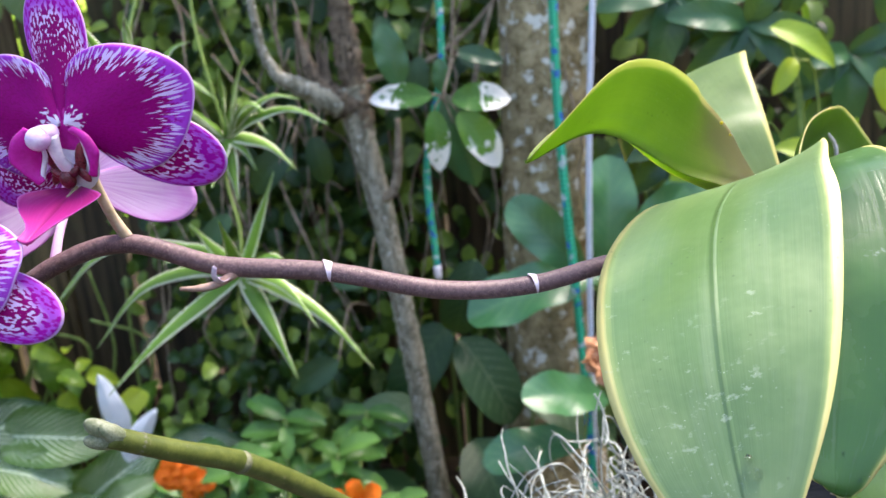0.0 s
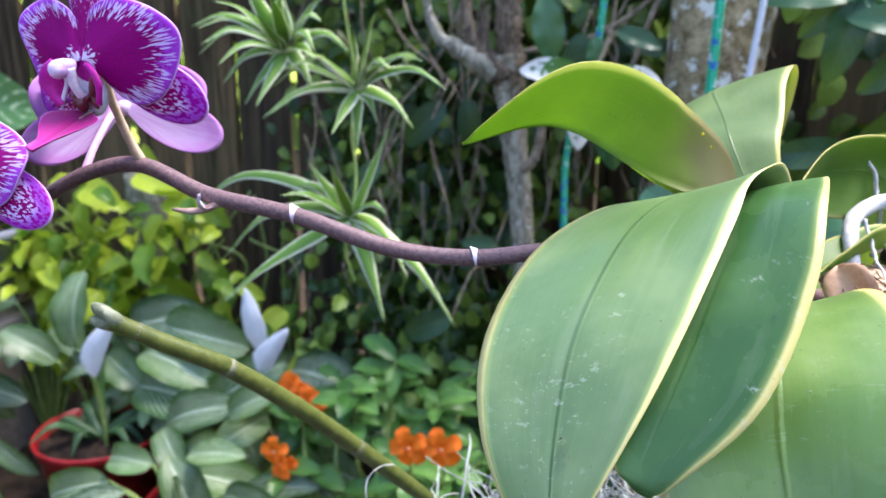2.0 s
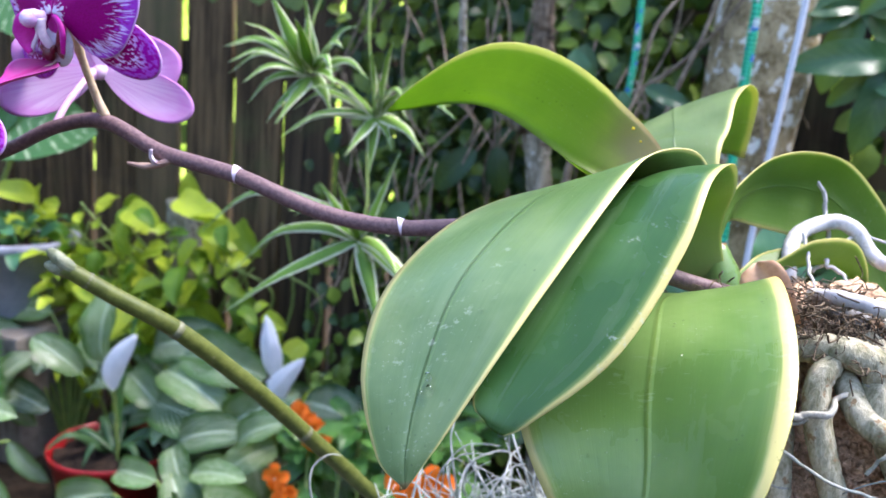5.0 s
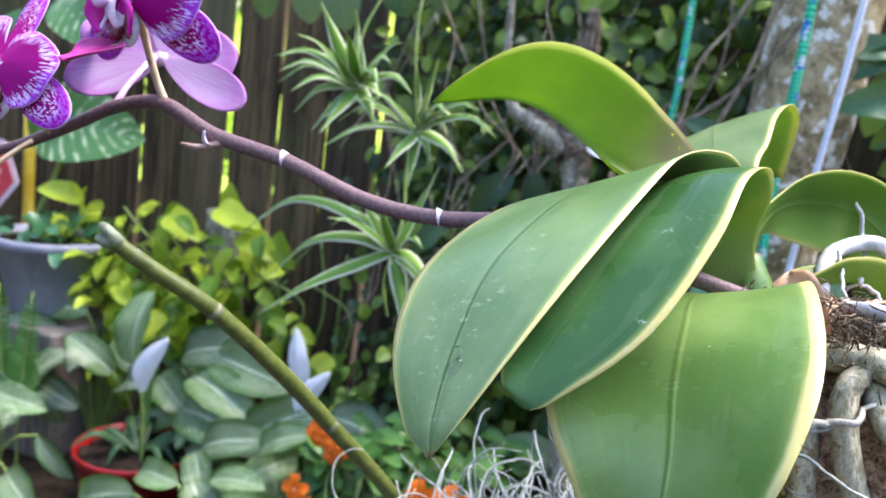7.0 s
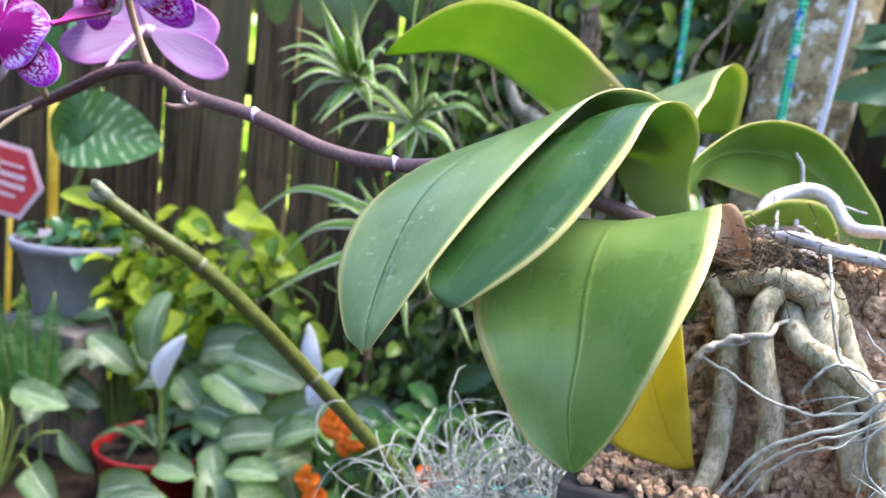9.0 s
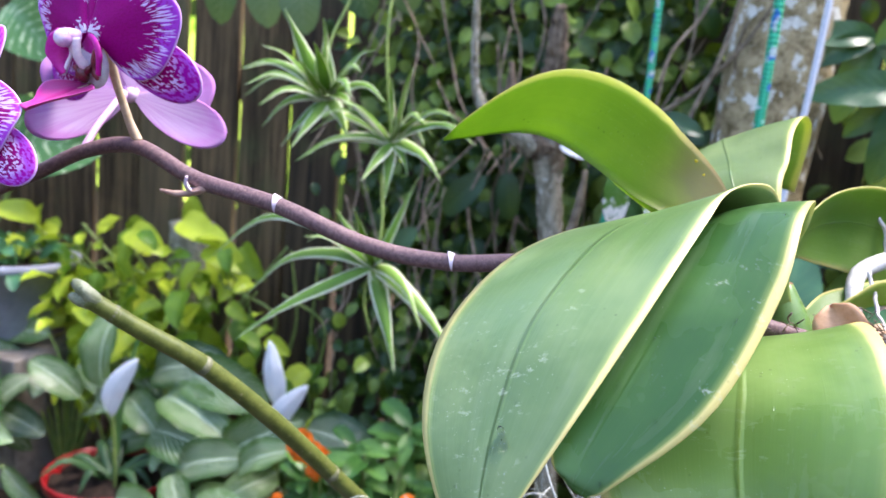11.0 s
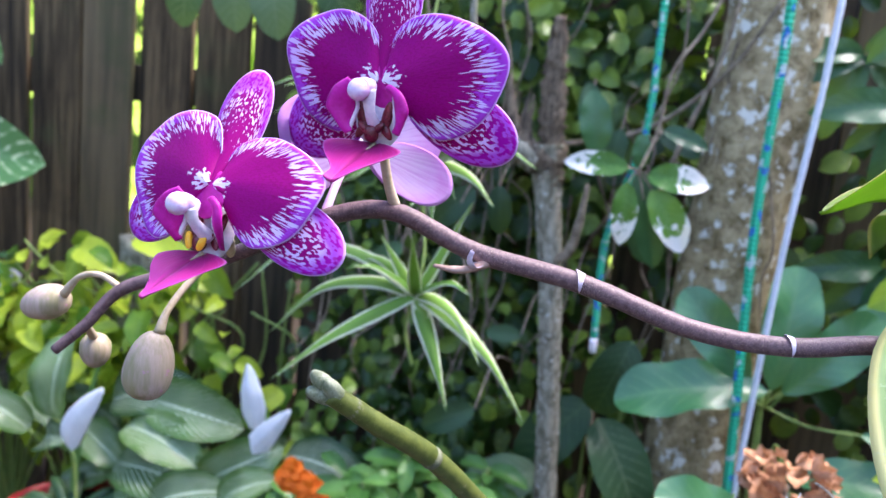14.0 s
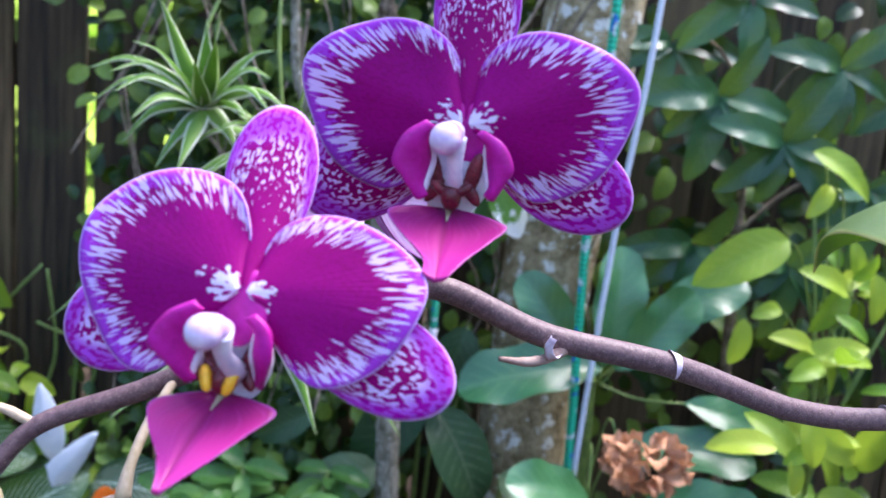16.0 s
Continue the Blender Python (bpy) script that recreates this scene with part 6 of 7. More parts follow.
def build_ropes():
    r1 = thing("rope", "green and blue braided rope hanging with a white whipped end", "rope", (0.0, 1.27, 0.45))
    p = [(0.012, 1.235, 1.60), (0.010, 1.27, 1.0), (0.006, 1.27, 0.80), (-0.024, 1.27, 0.68), (-0.036, 1.27, 0.60), (-0.034, 1.27, 0.47)]
    part("line", tube(p, [0.0056], 10, 90), ROPE, r1)
    part("whipped_end", tube([(-0.034, 1.27, 0.47), (-0.0338, 1.27, 0.447)], [0.0062, 0.006], 10, 4), ROPE_END, r1, "white whipped rope end")
    r2 = thing("rope", "green and blue braided rope hanging along the trunk", "rope", (0.18, 1.2, 0.2))
    part("line", tube([(0.174, 1.24, 1.58), (0.172, 1.2, 0.985), (0.168, 1.2, 0.68), (0.182, 1.2, 0.33), (0.188, 1.2, 0.08)], [0.0068], 10, 110), ROPE, r2)
    c = thing("cord", "grey white twisted cord hanging beside the rope", "cord", (0.2, 1.2, 0.2))
    part("line", tube([(0.252, 1.2, 1.64), (0.234, 1.2, 0.985), (0.211, 1.2, 0.665), (0.196, 1.2, 0.345), (0.19, 1.2, 0.1)], [0.0046], 8, 110, 0.05, 3), CORD, c)


build_ropes()


def build_bleached():
    s = thing("seedling", "seedling with green leaves bleached white at the edges", "seedling", (0.0, 1.235, 0.71))
    hub = (0.001, 1.238, 0.737)
    part("stem", tube([(0.10, 1.30, 1.02), (0.070, 1.29, 0.95), (0.034, 1.27, 0.89), (0.022, 1.26, 0.80), hub], [0.0030, 0.0028, 0.0022], 6, 30), TWIG, s)
    slim, wet_slim = [to_mesh("leaf", *small_leaf(0.1, 0.042, 0.6, 0.72, 0.25, 0.2, 16, 9, 0.10, k)) for k in (1, 4)]
    fat, wet_fat = [to_mesh("leaf", *small_leaf(0.1, 0.052, 0.6, 0.68, 0.25, 0.25, 16, 9, 0.12, k)) for k in (2, 5)]
    for me, mat, p, q in (
        (slim, BLEACHED, (-0.014, 1.230, 0.742), (-0.108, 1.225, 0.748)),
        (fat, BLEACHED, (0.015, 1.230, 0.7336), (0.1024, 1.222, 0.731)),
        (slim, BLEACHED, (-0.0133, 1.225, 0.7214), (-0.0125, 1.215, 0.629)),
        (fat, BLEACHED, (0.0229, 1.225, 0.7137), (0.0811, 1.215, 0.6305)),
        (wet_slim, WETLEAF, (0.0138, 1.245, 0.697), (0.0434, 1.240, 0.596)),
        (wet_fat, WETLEAF, (-0.0631, 1.260, 0.760), (-0.0779, 1.25, 0.854)),
        (wet_fat, WETLEAF, (0.0024, 1.258, 0.743), (0.0021, 1.25, 0.795)),
        (wet_slim, WETLEAF, (0.0306, 1.262, 0.803), (0.0978, 1.25, 0.7825)),
    ):
        p, q = np.array(p), np.array(q)
        part("leaf", me, mat, s, m=aim(p, q - p, (0.12, -1, 0.4), np.linalg.norm(q - p) / 0.098))
        part("stalk", tube([p, (p + np.array(hub)) / 2 + (0, 0.006, 0.004), hub], [0.0012, 0.0014], 5, 6), TWIG, s)


build_bleached()


def build_spider():
    sp = thing("spider_plant", "hanging spider plantlets with white edged arching leaves", "spider plant", (-0.2, 0.8, 0.6))
    rng = np.random.default_rng(12)

    def rosette(c, blades, more=0):
        c = np.array(c)
        for k in range(more):
            a = k * 2.4 + 0.4
            reach = rng.uniform(0.045, 0.095)
            blades = blades + [(reach * math.cos(a), reach * (0.75 * math.sin(a) + 0.1), 0.018 * abs(math.cos(a)), rng.uniform(0.006, 0.0095))]
        for i, (tx, tz, arch, w) in enumerate(blades):
            ty = -0.05 + 0.035 * math.sin(i * 2.2)
            tip = np.array([tx, ty, tz])
            up = np.array([0, 0, arch])
            mid = glide([c, c + tip * 0.30 + up * 0.8, c + tip * 0.66 + up, c + tip], 22)
            t = norm(np.gradient(mid, axis=0))
            lat = norm(np.cross(t, np.array([0.1, -0.7, 0.8])))
            s = np.linspace(0, 1, 22)
            half = w * (0.5 + 0.5 * np.sin(np.pi * np.minimum(s * 1.25, 1) ** 0.8)) * (1 - s**3.0) + 0.0003
            part("leaf", sheet(mid, lat, half, 0.35, 0.0004, 7, 0.06, 4, i), SPIDER, sp)

    rosette((-0.217, 0.80, 0.607), [(-0.178, -0.012, 0.050, 0.0085), (-0.150, -0.058, 0.034, 0.0090), (-0.118, -0.085, 0.008, 0.0095), (0.050, -0.105, 0.006, 0.0105), (0.125, -0.105, 0.020, 0.0100), (0.070, 0.024, 0.012, 0.0080), (0.055, 0.102, 0.0, 0.0080), (-0.030, 0.062, 0.0, 0.0085), (0.012, 0.070, 0.0, 0.0075), (-0.070, 0.020, 0.022, 0.0070), (0.080, -0.050, 0.020, 0.0080), (-0.045, 0.035, 0.010, 0.0070), (0.024, -0.058, 0.010, 0.0080)])
    rosette((-0.215, 0.82, 0.742), [(0.112, 0.004, 0.020, 0.0078), (0.070, -0.038, 0.012, 0.0085), (0.052, 0.074, 0.010, 0.0080), (0.028, 0.040, 0.0, 0.0070), (-0.085, 0.0, 0.022, 0.0075), (-0.040, 0.042, 0.010, 0.0075), (0.010, -0.062, 0.0, 0.0070), (0.085, 0.030, 0.016, 0.0072), (-0.060, -0.022, 0.014, 0.0065), (0.055, 0.010, 0.018, 0.0080)], 8)
    rosette((-0.285, 0.80, 0.782), [(-0.028, 0.085, 0.0, 0.0110), (0.004, 0.070, 0.0, 0.0100), (0.026, 0.050, 0.006, 0.0085), (-0.085, 0.022, 0.020, 0.0070), (-0.060, -0.036, 0.016, 0.0085), (0.070, 0.0, 0.018, 0.0085), (0.048, -0.020, 0.014, 0.0075), (-0.030, -0.055, 0.006, 0.0070), (0.010, 0.034, 0.0, 0.0080), (-0.090, -0.006, 0.022, 0.0060)], 10)
    for p in ([(-0.205, 0.89, 1.60), (-0.222, 0.84, 1.0), (-0.228, 0.82, 0.86), (-0.215, 0.82, 0.742)], [(-0.215, 0.82, 0.742), (-0.222, 0.82, 0.70), (-0.214, 0.81, 0.65), (-0.217, 0.80, 0.607)], [(-0.225, 0.86, 1.60), (-0.26, 0.84, 1.0), (-0.29, 0.81, 0.84), (-0.285, 0.80, 0.782)], [(-0.217, 0.80, 0.607), (-0.225, 0.80, 0.57), (-0.215, 0.80, 0.53)]):
        part("stolon", tube(p, [0.0018, 0.0016], 7, 24), STALK, sp)


build_spider()


def build_glossy():
    g = thing("umbrella_shrub", "young shrub with large wet glossy green leaves before the trunk", "shrub", (0.2, 1.25, GROUND))
    part("stem", tube([(0.24, 1.30, GROUND), (0.235, 1.29, 0.2), (0.225, 1.27, 0.42)], [0.010, 0.008, 0.005], 8, 20), STALK, g)
    meshes = [to_mesh("leaf", *small_leaf(0.21, 0.092, 0.75, 0.45, 0.22, 0.30, 22, 11, 0.13, k)) for k in range(3)]
    for i, (at, d, f, s) in enumerate((
        ((0.225, 1.23, 0.435), (-1, -0.15, -0.06), (0, -0.6, 0.8), 1.08), ((0.20, 1.24, 0.44), (-0.62, -0.05, 0.75), (-0.3, -1, 0.5), 0.82), ((0.235, 1.26, 0.43), (0.12, 0, 1), (0.1, -1, 0.3), 0.93),
        ((0.25, 1.25, 0.43), (0.6, -0.1, 0.7), (0.2, -1, 0.5), 0.85), ((0.215, 1.18, 0.25), (-0.65, -0.45, 0.35), (-0.2, -0.7, 0.7), 0.8), ((0.26, 1.2, 0.32), (0.9, -0.35, 0.2), (0.1, -0.6, 0.9), 0.95),
        ((0.28, 1.15, 0.25), (0.5, -0.6, 0.4), (0.0, -0.6, 0.9), 0.9), ((0.17, 1.15, 0.20), (-0.9, -0.3, 0.1), (0, -0.6, 0.9), 0.8), ((0.30, 1.28, 0.5), (0.8, 0, 0.45), (0, -1, 0.6), 0.9), ((0.35, 1.2, 0.4), (1, -0.2, -0.2), (0, -0.7, 0.8), 0.8))):
        part("leaf", meshes[i % 3], GLOSSY, g, m=aim(at, d, f, s))
        part("petiole", tube([(0.23, 1.27, 0.40 if at[2] > 0.38 else 0.15), (np.array(at) + np.array((0.23, 1.27, 0.38))) / 2, at], [0.0022, 0.002], 6, 10), STALK, g)
    # large dull leaves lower down
    d = thing("taro_clump", "clump of broad dusty grey green leaves near the ground", "shrub", (-0.05, 1.4, GROUND))
    m2 = [to_mesh("leaf", *small_leaf(0.22, 0.12, 0.55, 0.6, 0.2, 0.5, 14, 9, 0.05, k)) for k in range(2)]
    for i, (at, dd, f, s) in enumerate((
        ((-0.03, 1.40, 0.32), (-0.7, -0.4, -0.7), (-0.2, -0.9, 0.6), 0.85), ((-0.01, 1.38, 0.30), (0.45, -0.5, -0.6), (0.2, -0.9, 0.6), 0.85), ((0.03, 1.36, 0.45), (-0.35, -0.2, -0.9), (0, -1, 0.3), 0.7),
        ((-0.1, 1.35, 0.2), (-0.9, -0.4, -0.3), (0, -0.7, 0.8), 0.8), ((0.0, 1.3, 0.14), (0.2, -0.6, -0.4), (0, -0.7, 0.8), 0.9), ((0.1, 1.3, 0.22), (0.9, -0.5, -0.3), (0, -0.7, 0.8), 0.8), ((-0.12, 1.32, 0.06), (-0.5, -0.6, 0.1), (0, -0.6, 0.9), 0.8))):
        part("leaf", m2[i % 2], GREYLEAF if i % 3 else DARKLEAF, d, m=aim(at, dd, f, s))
        part("petiole", tube([(-0.03 + 0.01 * i, 1.42, GROUND), (np.array(at) + np.array((0, 0.04, -0.1))), at], [0.004, 0.003], 6, 12), STALK, d)


build_glossy()


LIME_SPRAY = [
    ((0.442, 1.15, 0.667), (0.312, 1.12, 0.61)),
    ((0.446, 1.15, 0.569), (0.401, 1.12, 0.565)),
    ((0.457, 1.15, 0.791), (0.545, 1.12, 0.746)),
    ((0.49, 1.15, 0.746), (0.455, 1.12, 0.708)),
    ((0.53, 1.15, 0.379), (0.442, 1.12, 0.39)),
    ((0.541, 1.15, 0.366), (0.569, 1.12, 0.303)),
    ((0.496, 1.15, 0.476), (0.471, 1.12, 0.451)),
    ((0.542, 1.15, 0.597), (0.468, 1.12, 0.638)),
    ((0.531, 1.15, 0.563), (0.571, 1.12, 0.541)),
    ((0.523, 1.15, 0.512), (0.481, 1.12, 0.469)),
]


def build_dark_right():
    b = thing("laurel_shrub", "dark green shrub with drooping oval leaves on brown twigs", "shrub", (0.5, 1.3, GROUND))
    part("stem", tube([(0.55, 1.42, GROUND), (0.5, 1.40, 0.4), (0.45, 1.36, 0.85), (0.38, 1.30, 1.2)], [0.012, 0.010, 0.007, 0.004], 8, 24, 0.05, 2), TWIG, b)
    me = [to_mesh("leaf", *small_leaf(0.135, 0.050, 0.6, 0.75, 0.28, 0.45, 16, 9, 0.09, k)) for k in range(3)]
    rng = np.random.default_rng(31)
    hubs = [(0.36, 1.26, 0.86), (0.46, 1.24, 0.80), (0.55, 1.28, 0.92), (0.42, 1.34, 1.02), (0.64, 1.3, 0.74), (0.40, 1.38, 0.62), (0.56, 1.36, 0.6), (0.72, 1.34, 0.9), (0.33, 1.42, 0.95)]
    for h in hubs:
        part("twig", tube([(0.46, 1.37, h[2] - 0.1), (np.array(h) + (0.46, 1.37, h[2])) / 2, h], [0.004, 0.003], 6, 10), TWIG, b)
        for k in range(6):
            a = k * 1.05 + rng.uniform(0, 0.5)
            d = (math.cos(a), -0.25 + 0.15 * rng.normal(), math.sin(a) * 0.8 - 0.45)
            part("leaf", me[k % 3], WETLEAF, b, m=aim(h, d, (0.15 * rng.normal(), -1, 0.35), rng.uniform(0.75, 1.1)))
    lime = thing("lime_shrub", "bright lime green shrub with pointed leaves", "shrub", (0.55, 1.2, GROUND))
    m2 = [to_mesh("leaf", *small_leaf(0.095, 0.042, 0.55, 0.75, 0.25, 0.4, 12, 7, 0.05, k)) for k in range(2)]
    for h, n in (((0.50, 1.12, 0.50), 9), ((0.58, 1.2, 0.60), 9), ((0.45, 1.02, 0.42), 8), ((0.62, 1.1, 0.44), 8), ((0.56, 1.33, 0.78), 6), ((0.70, 1.2, 0.70), 7), ((0.52, 1.1, 0.30), 7)):
        part("twig", tube([(0.56, 1.22, GROUND), (0.56, 1.2, (h[2] + GROUND) / 2), h], [0.005, 0.003], 6, 12), STALK, lime)
        for k in range(n):
            a = k * 6.283 / n + rng.uniform(0, 0.6)
            part("leaf", m2[k % 2], LIME, lime, m=aim(np.array(h) + rng.normal(0, 0.018, 3), (math.cos(a) + 0.4 * rng.normal(), -0.2 + 0.5 * rng.normal(), 0.7 * math.sin(a) - 0.2), (0.4 * rng.normal(), -0.7, 0.8), rng.uniform(0.5, 1.15)))
    for p, q in LIME_SPRAY:
        p, q = np.array(p), np.array(q)
        part("leaf", m2[0], LIME, lime, m=aim(p, q - p, (0.2, -0.8, 0.6), np.linalg.norm(q - p) / 0.09))
        part("twig", tube([p, p + (0.05, 0.04, -0.04), (0.56, 1.2, 0.42)], [0.0015, 0.002], 5, 8), STALK, lime)
    part("leaf", m2[1], ROPE_END, lime, "pale lilac withered leaf", m=aim((0.372, 1.1, 0.56), (-0.1, -0.1, -1), (0, -1, 0.2), 0.75))
    dr = thing("dried_flowers", "cluster of dried tan flower heads", "flowers", (0.187, 0.90, 0.44))
    m3 = to_mesh("petal", *small_leaf(0.022, 0.02, 0.5, 0.4, 0.5, 0.8, 6, 5, 0.2, 1))
    part("stem", tube([(0.22, 0.98, GROUND), (0.20, 0.95, 0.2), (0.19, 0.91, 0.425)], [0.004, 0.003], 6, 14), TWIG, dr)
    for k in range(60):
        v = norm(rng.normal(0, 1, 3))
        part("petal", m3, DRIED, dr, m=aim(np.array((0.187, 0.90, 0.435)) + v * (0.033, 0.024, 0.02), v + 0.4 * rng.normal(0, 1, 3), rng.normal(0, 1, 3), rng.uniform(0.8, 1.3)))


build_dark_right()


def build_pothos():
    p = thing("pothos", "sprawling yellow green pothos with glossy heart shaped leaves", "pothos", (-1.0, 1.5, GROUND))
    me = [to_mesh("leaf", *small_leaf(0.11, 0.064, 0.46, 0.85, 0.3, 0.5, 12, 7, 0.09, k)) for k in range(4)]
    rng = np.random.default_rng(17)
    scatter_leaves(p, "leaf", me, POTHOS, 125, (-1.12, 1.52, 0.30), (0.30, 0.10, 0.17), (0.5, 0.95), (0, -0.7, 0.8), 0.65, (0, -0.4, -0.5), rng)
    scatter_leaves(p, "leaf", me, POTHOS, 45, (-1.5, 1.55, 0.22), (0.35, 0.12, 0.16), (0.65, 1.1), (0, -0.7, 0.8), 0.45, (0, -0.4, -0.5), rng)
    scatter_leaves(p, "leaf", me, POTHOS, 40, (-0.90, 1.47, 0.10), (0.34, 0.08, 0.12), (0.5, 0.85), (0, -0.7, 0.8), 0.65, (0, -0.4, -0.5), rng)
    scatter_leaves(p, "leaf", me, POTHOS, 70, (-1.02, 1.44, 0.26), (0.30, 0.06, 0.16), (0.35, 0.7), (0, -0.7, 0.8), 0.75, (0, -0.4, -0.4), rng)
    for i in range(26):
        x = rng.uniform(-1.4, -0.65)
        pts = [(x + rng.normal(0, 0.06), 1.58, GROUND), (x, 1.56, 0.12), (x + rng.normal(0, 0.05), 1.53, 0.3), (x + rng.normal(0, 0.1), 1.48, 0.36 + 0.12 * rng.random())]
        part("stem", tube(pts, [0.004, 0.0035, 0.0025], 6, 20), STALK, p)
    for x, z in ((-0.98, 0.50), (-0.91, 0.45), (-1.12, 0.46)):
        part("leaf", me[0], POTHOS, p, m=aim((x, 1.48, z), (0.6, -0.2, -0.1), (0, -0.8, 0.7), 1.1))


build_pothos()


def build_aglaonema():
    rng = np.random.default_rng(5)
    me = [to_mesh("leaf", *small_leaf(0.155, 0.084, 0.55, 0.62, 0.36, 0.55, 16, 9, 0.09, k)) for k in range(4)]
    long = [to_mesh("leaf", *small_leaf(0.17, 0.066, 0.6, 0.7, 0.25, 0.35, 14, 9, 0.04, k)) for k in range(2)]
    spots = [
        ("silver veined aglaonema with drooping grey green leaves", (-0.80, 1.42), -0.04, 16, 0.20),
        ("silver veined aglaonema half hidden by pothos", (-1.22, 1.40), 0.02, 14, 0.20),
        ("silver veined aglaonema near the ground", (-0.62, 1.32), -0.08, 11, 0.18),
        ("silver veined aglaonema beside the grey pot", (-1.50, 1.26), 0.0, 14, 0.22),
        ("low silver veined aglaonema beside the red pot", (-0.66, 1.06), -0.09, 12, 0.16),
        ("low silver veined aglaonema with pale leaves", (-1.26, 1.10), -0.06, 9, 0.17),
    ]
    near = [
        (-1.054, 1.33, 0.144, -1.05, 1.31, 0.309), (-1.088, 1.3, 0.125, -1.153, 1.24, 0.214), (-0.864, 1.36, 0.203, -0.674, 1.3, 0.21), (-0.961, 1.38, 0.18, -0.792, 1.34, 0.252),
        (-0.886, 1.32, 0.16, -0.721, 1.26, 0.161), (-0.895, 1.3, 0.09, -0.688, 1.24, 0.116), (-0.775, 1.22, 0.066, -0.646, 1.2, 0.138), (-0.704, 1.28, 0.093, -0.569, 1.25, 0.191),
        (-0.639, 1.22, 0.097, -0.552, 1.2, 0.173), (-0.566, 1.34, 0.148, -0.411, 1.28, 0.17), 
        (-0.66, 1.05, 0.10, -0.57, 1.0, 0.01),
    ]
    for n, (label, (x, y), z0, count, spreadr) in enumerate(spots):
        a = thing("aglaonema", label, "aglaonema", (x, y, GROUND), group="potted aglaonemas")
        for k in range(count):
            t = k * 2.4 + rng.uniform(0, 0.5)
            rr = spreadr * math.sqrt((k + 0.5) / count)
            base = np.array((x + rr * math.cos(t), y + 0.45 * rr * math.sin(t), z0 + 0.17 - 0.55 * rr + rng.normal(0, 0.025)))
            d = (math.cos(t) * 0.8 + 0.2 * rng.normal(), -0.3 + 0.4 * math.sin(t), 0.1 - 1.4 * rr + 0.2 * rng.normal())
            part("leaf", (me if k % 4 else long)[k % 2], AGLAO, a, m=aim(base, d, (0.4 * rng.normal(), -0.75 + 0.3 * rng.normal(), 0.75), rng.uniform(0.7, 1.0)))
            part("petiole", tube([(x, y, GROUND), (np.array((x, y, z0 + 0.02)) + base) / 2 + (0, 0.01, 0), base], [0.004, 0.003], 6, 10), STALK, a)
    a = thing("aglaonema", "large silver veined aglaonema with broad pale leaves", "aglaonema", (-0.80, 1.36, GROUND), group="potted aglaonemas")
    for k, row in enumerate(near):
        p, q = np.array(row[:3]), np.array(row[3:])
        part("leaf", me[k % 4], AGLAO, a, m=aim(p, q - p, (0.55 * math.sin(k * 2.1), -0.75 + 0.3 * math.cos(k * 1.3), 0.62), np.linalg.norm(q - p) / 0.145))
        root = np.array((-1.06 if p[0] < -1.0 else -0.78, 1.37, GROUND)) if p[1] > 1.18 else np.array((p[0] + 0.02, p[1] + 0.03, GROUND))
        part("petiole", tube([root, (root + p) / 2 + (0, 0.02, 0.03), p], [0.005, 0.0035], 6, 12), STALK, a)
    s = thing("strap_plant", "dark strap leaved plant in the red pot", "plant", (-0.960, 1.25, -0.008))
    for k in range(9):
        t = k * 2.4
        L = rng.uniform(0.13, 0.22)
        c0 = np.array((-0.960, 1.25, -0.008))
        e = np.array((math.cos(t), 0.7 * math.sin(t), 0.55))
        mid = glide([c0, c0 + e * L * 0.5, c0 + e * L * 0.85 + (0, 0, -0.07)], 14)
        lat = norm(np.cross(norm(np.gradient(mid, axis=0)), np.array([0.1, -0.4, 1.0])))
        part("leaf", sheet(mid, lat, 0.012 * (1 - np.linspace(0, 1, 14) ** 2.5) + 0.0004, 0.4, 0.0004, 5), DARKLEAF, s)
    u = thing("strap_leaf", "single upright green strap leaf among the pothos", "plant", (-0.96, 1.28, GROUND))
    mid = glide([(-0.985, 1.29, GROUND), (-0.968, 1.285, 0.08), (-0.945, 1.28, 0.2), (-0.905, 1.28, 0.345)], 20)
    lat = norm(np.cross(norm(np.gradient(mid, axis=0)), np.array([0.2, 1.0, 0.1])))
    part("leaf", sheet(mid, lat, 0.011 * (1 - np.linspace(0, 1, 20) ** 3) + 0.0005, 0.5, 0.0005, 5), SHRUBLEAF, u)
    for x, y, z, lean in ((-0.925, 1.21, 0.185, 0.45), (-0.618, 1.31, 0.235, -0.15), (-0.612, 1.29, 0.17, 0.5)):
        s = thing("spathe", "white hooded spathe on a green stalk", "flower", (x, y, GROUND))
        part("hood", rolled_leaf([(x, y, z - 0.04), (x + 0.012 * lean, y - 0.012, z), (x + 0.06 * lean, y - 0.014, z + 0.04), (x + 0.14 * lean, y - 0.004, z + 0.09)], (0.2, 0.1, 0), 0.024, 0.45, 0.55, 0.30, 18, 9, 0.0006, wave=0.05), SPATHE, s)
        part("stalk", tube([(x, y + 0.02, GROUND), (x, y + 0.01, z - 0.1), (x, y, z - 0.04)], [0.004, 0.0035], 6, 10), STALK, s)


build_aglaonema()
pot("red_pot", "red glazed pot with dark soil", (-0.960, 1.25, GROUND), 0.122, 0.160, RED_POT, fill=0.88)
pot("red_pot", "small red glazed pot half hidden by leaves", (-0.70, 1.18, GROUND), 0.09, 0.09, RED_POT, fill=0.88)


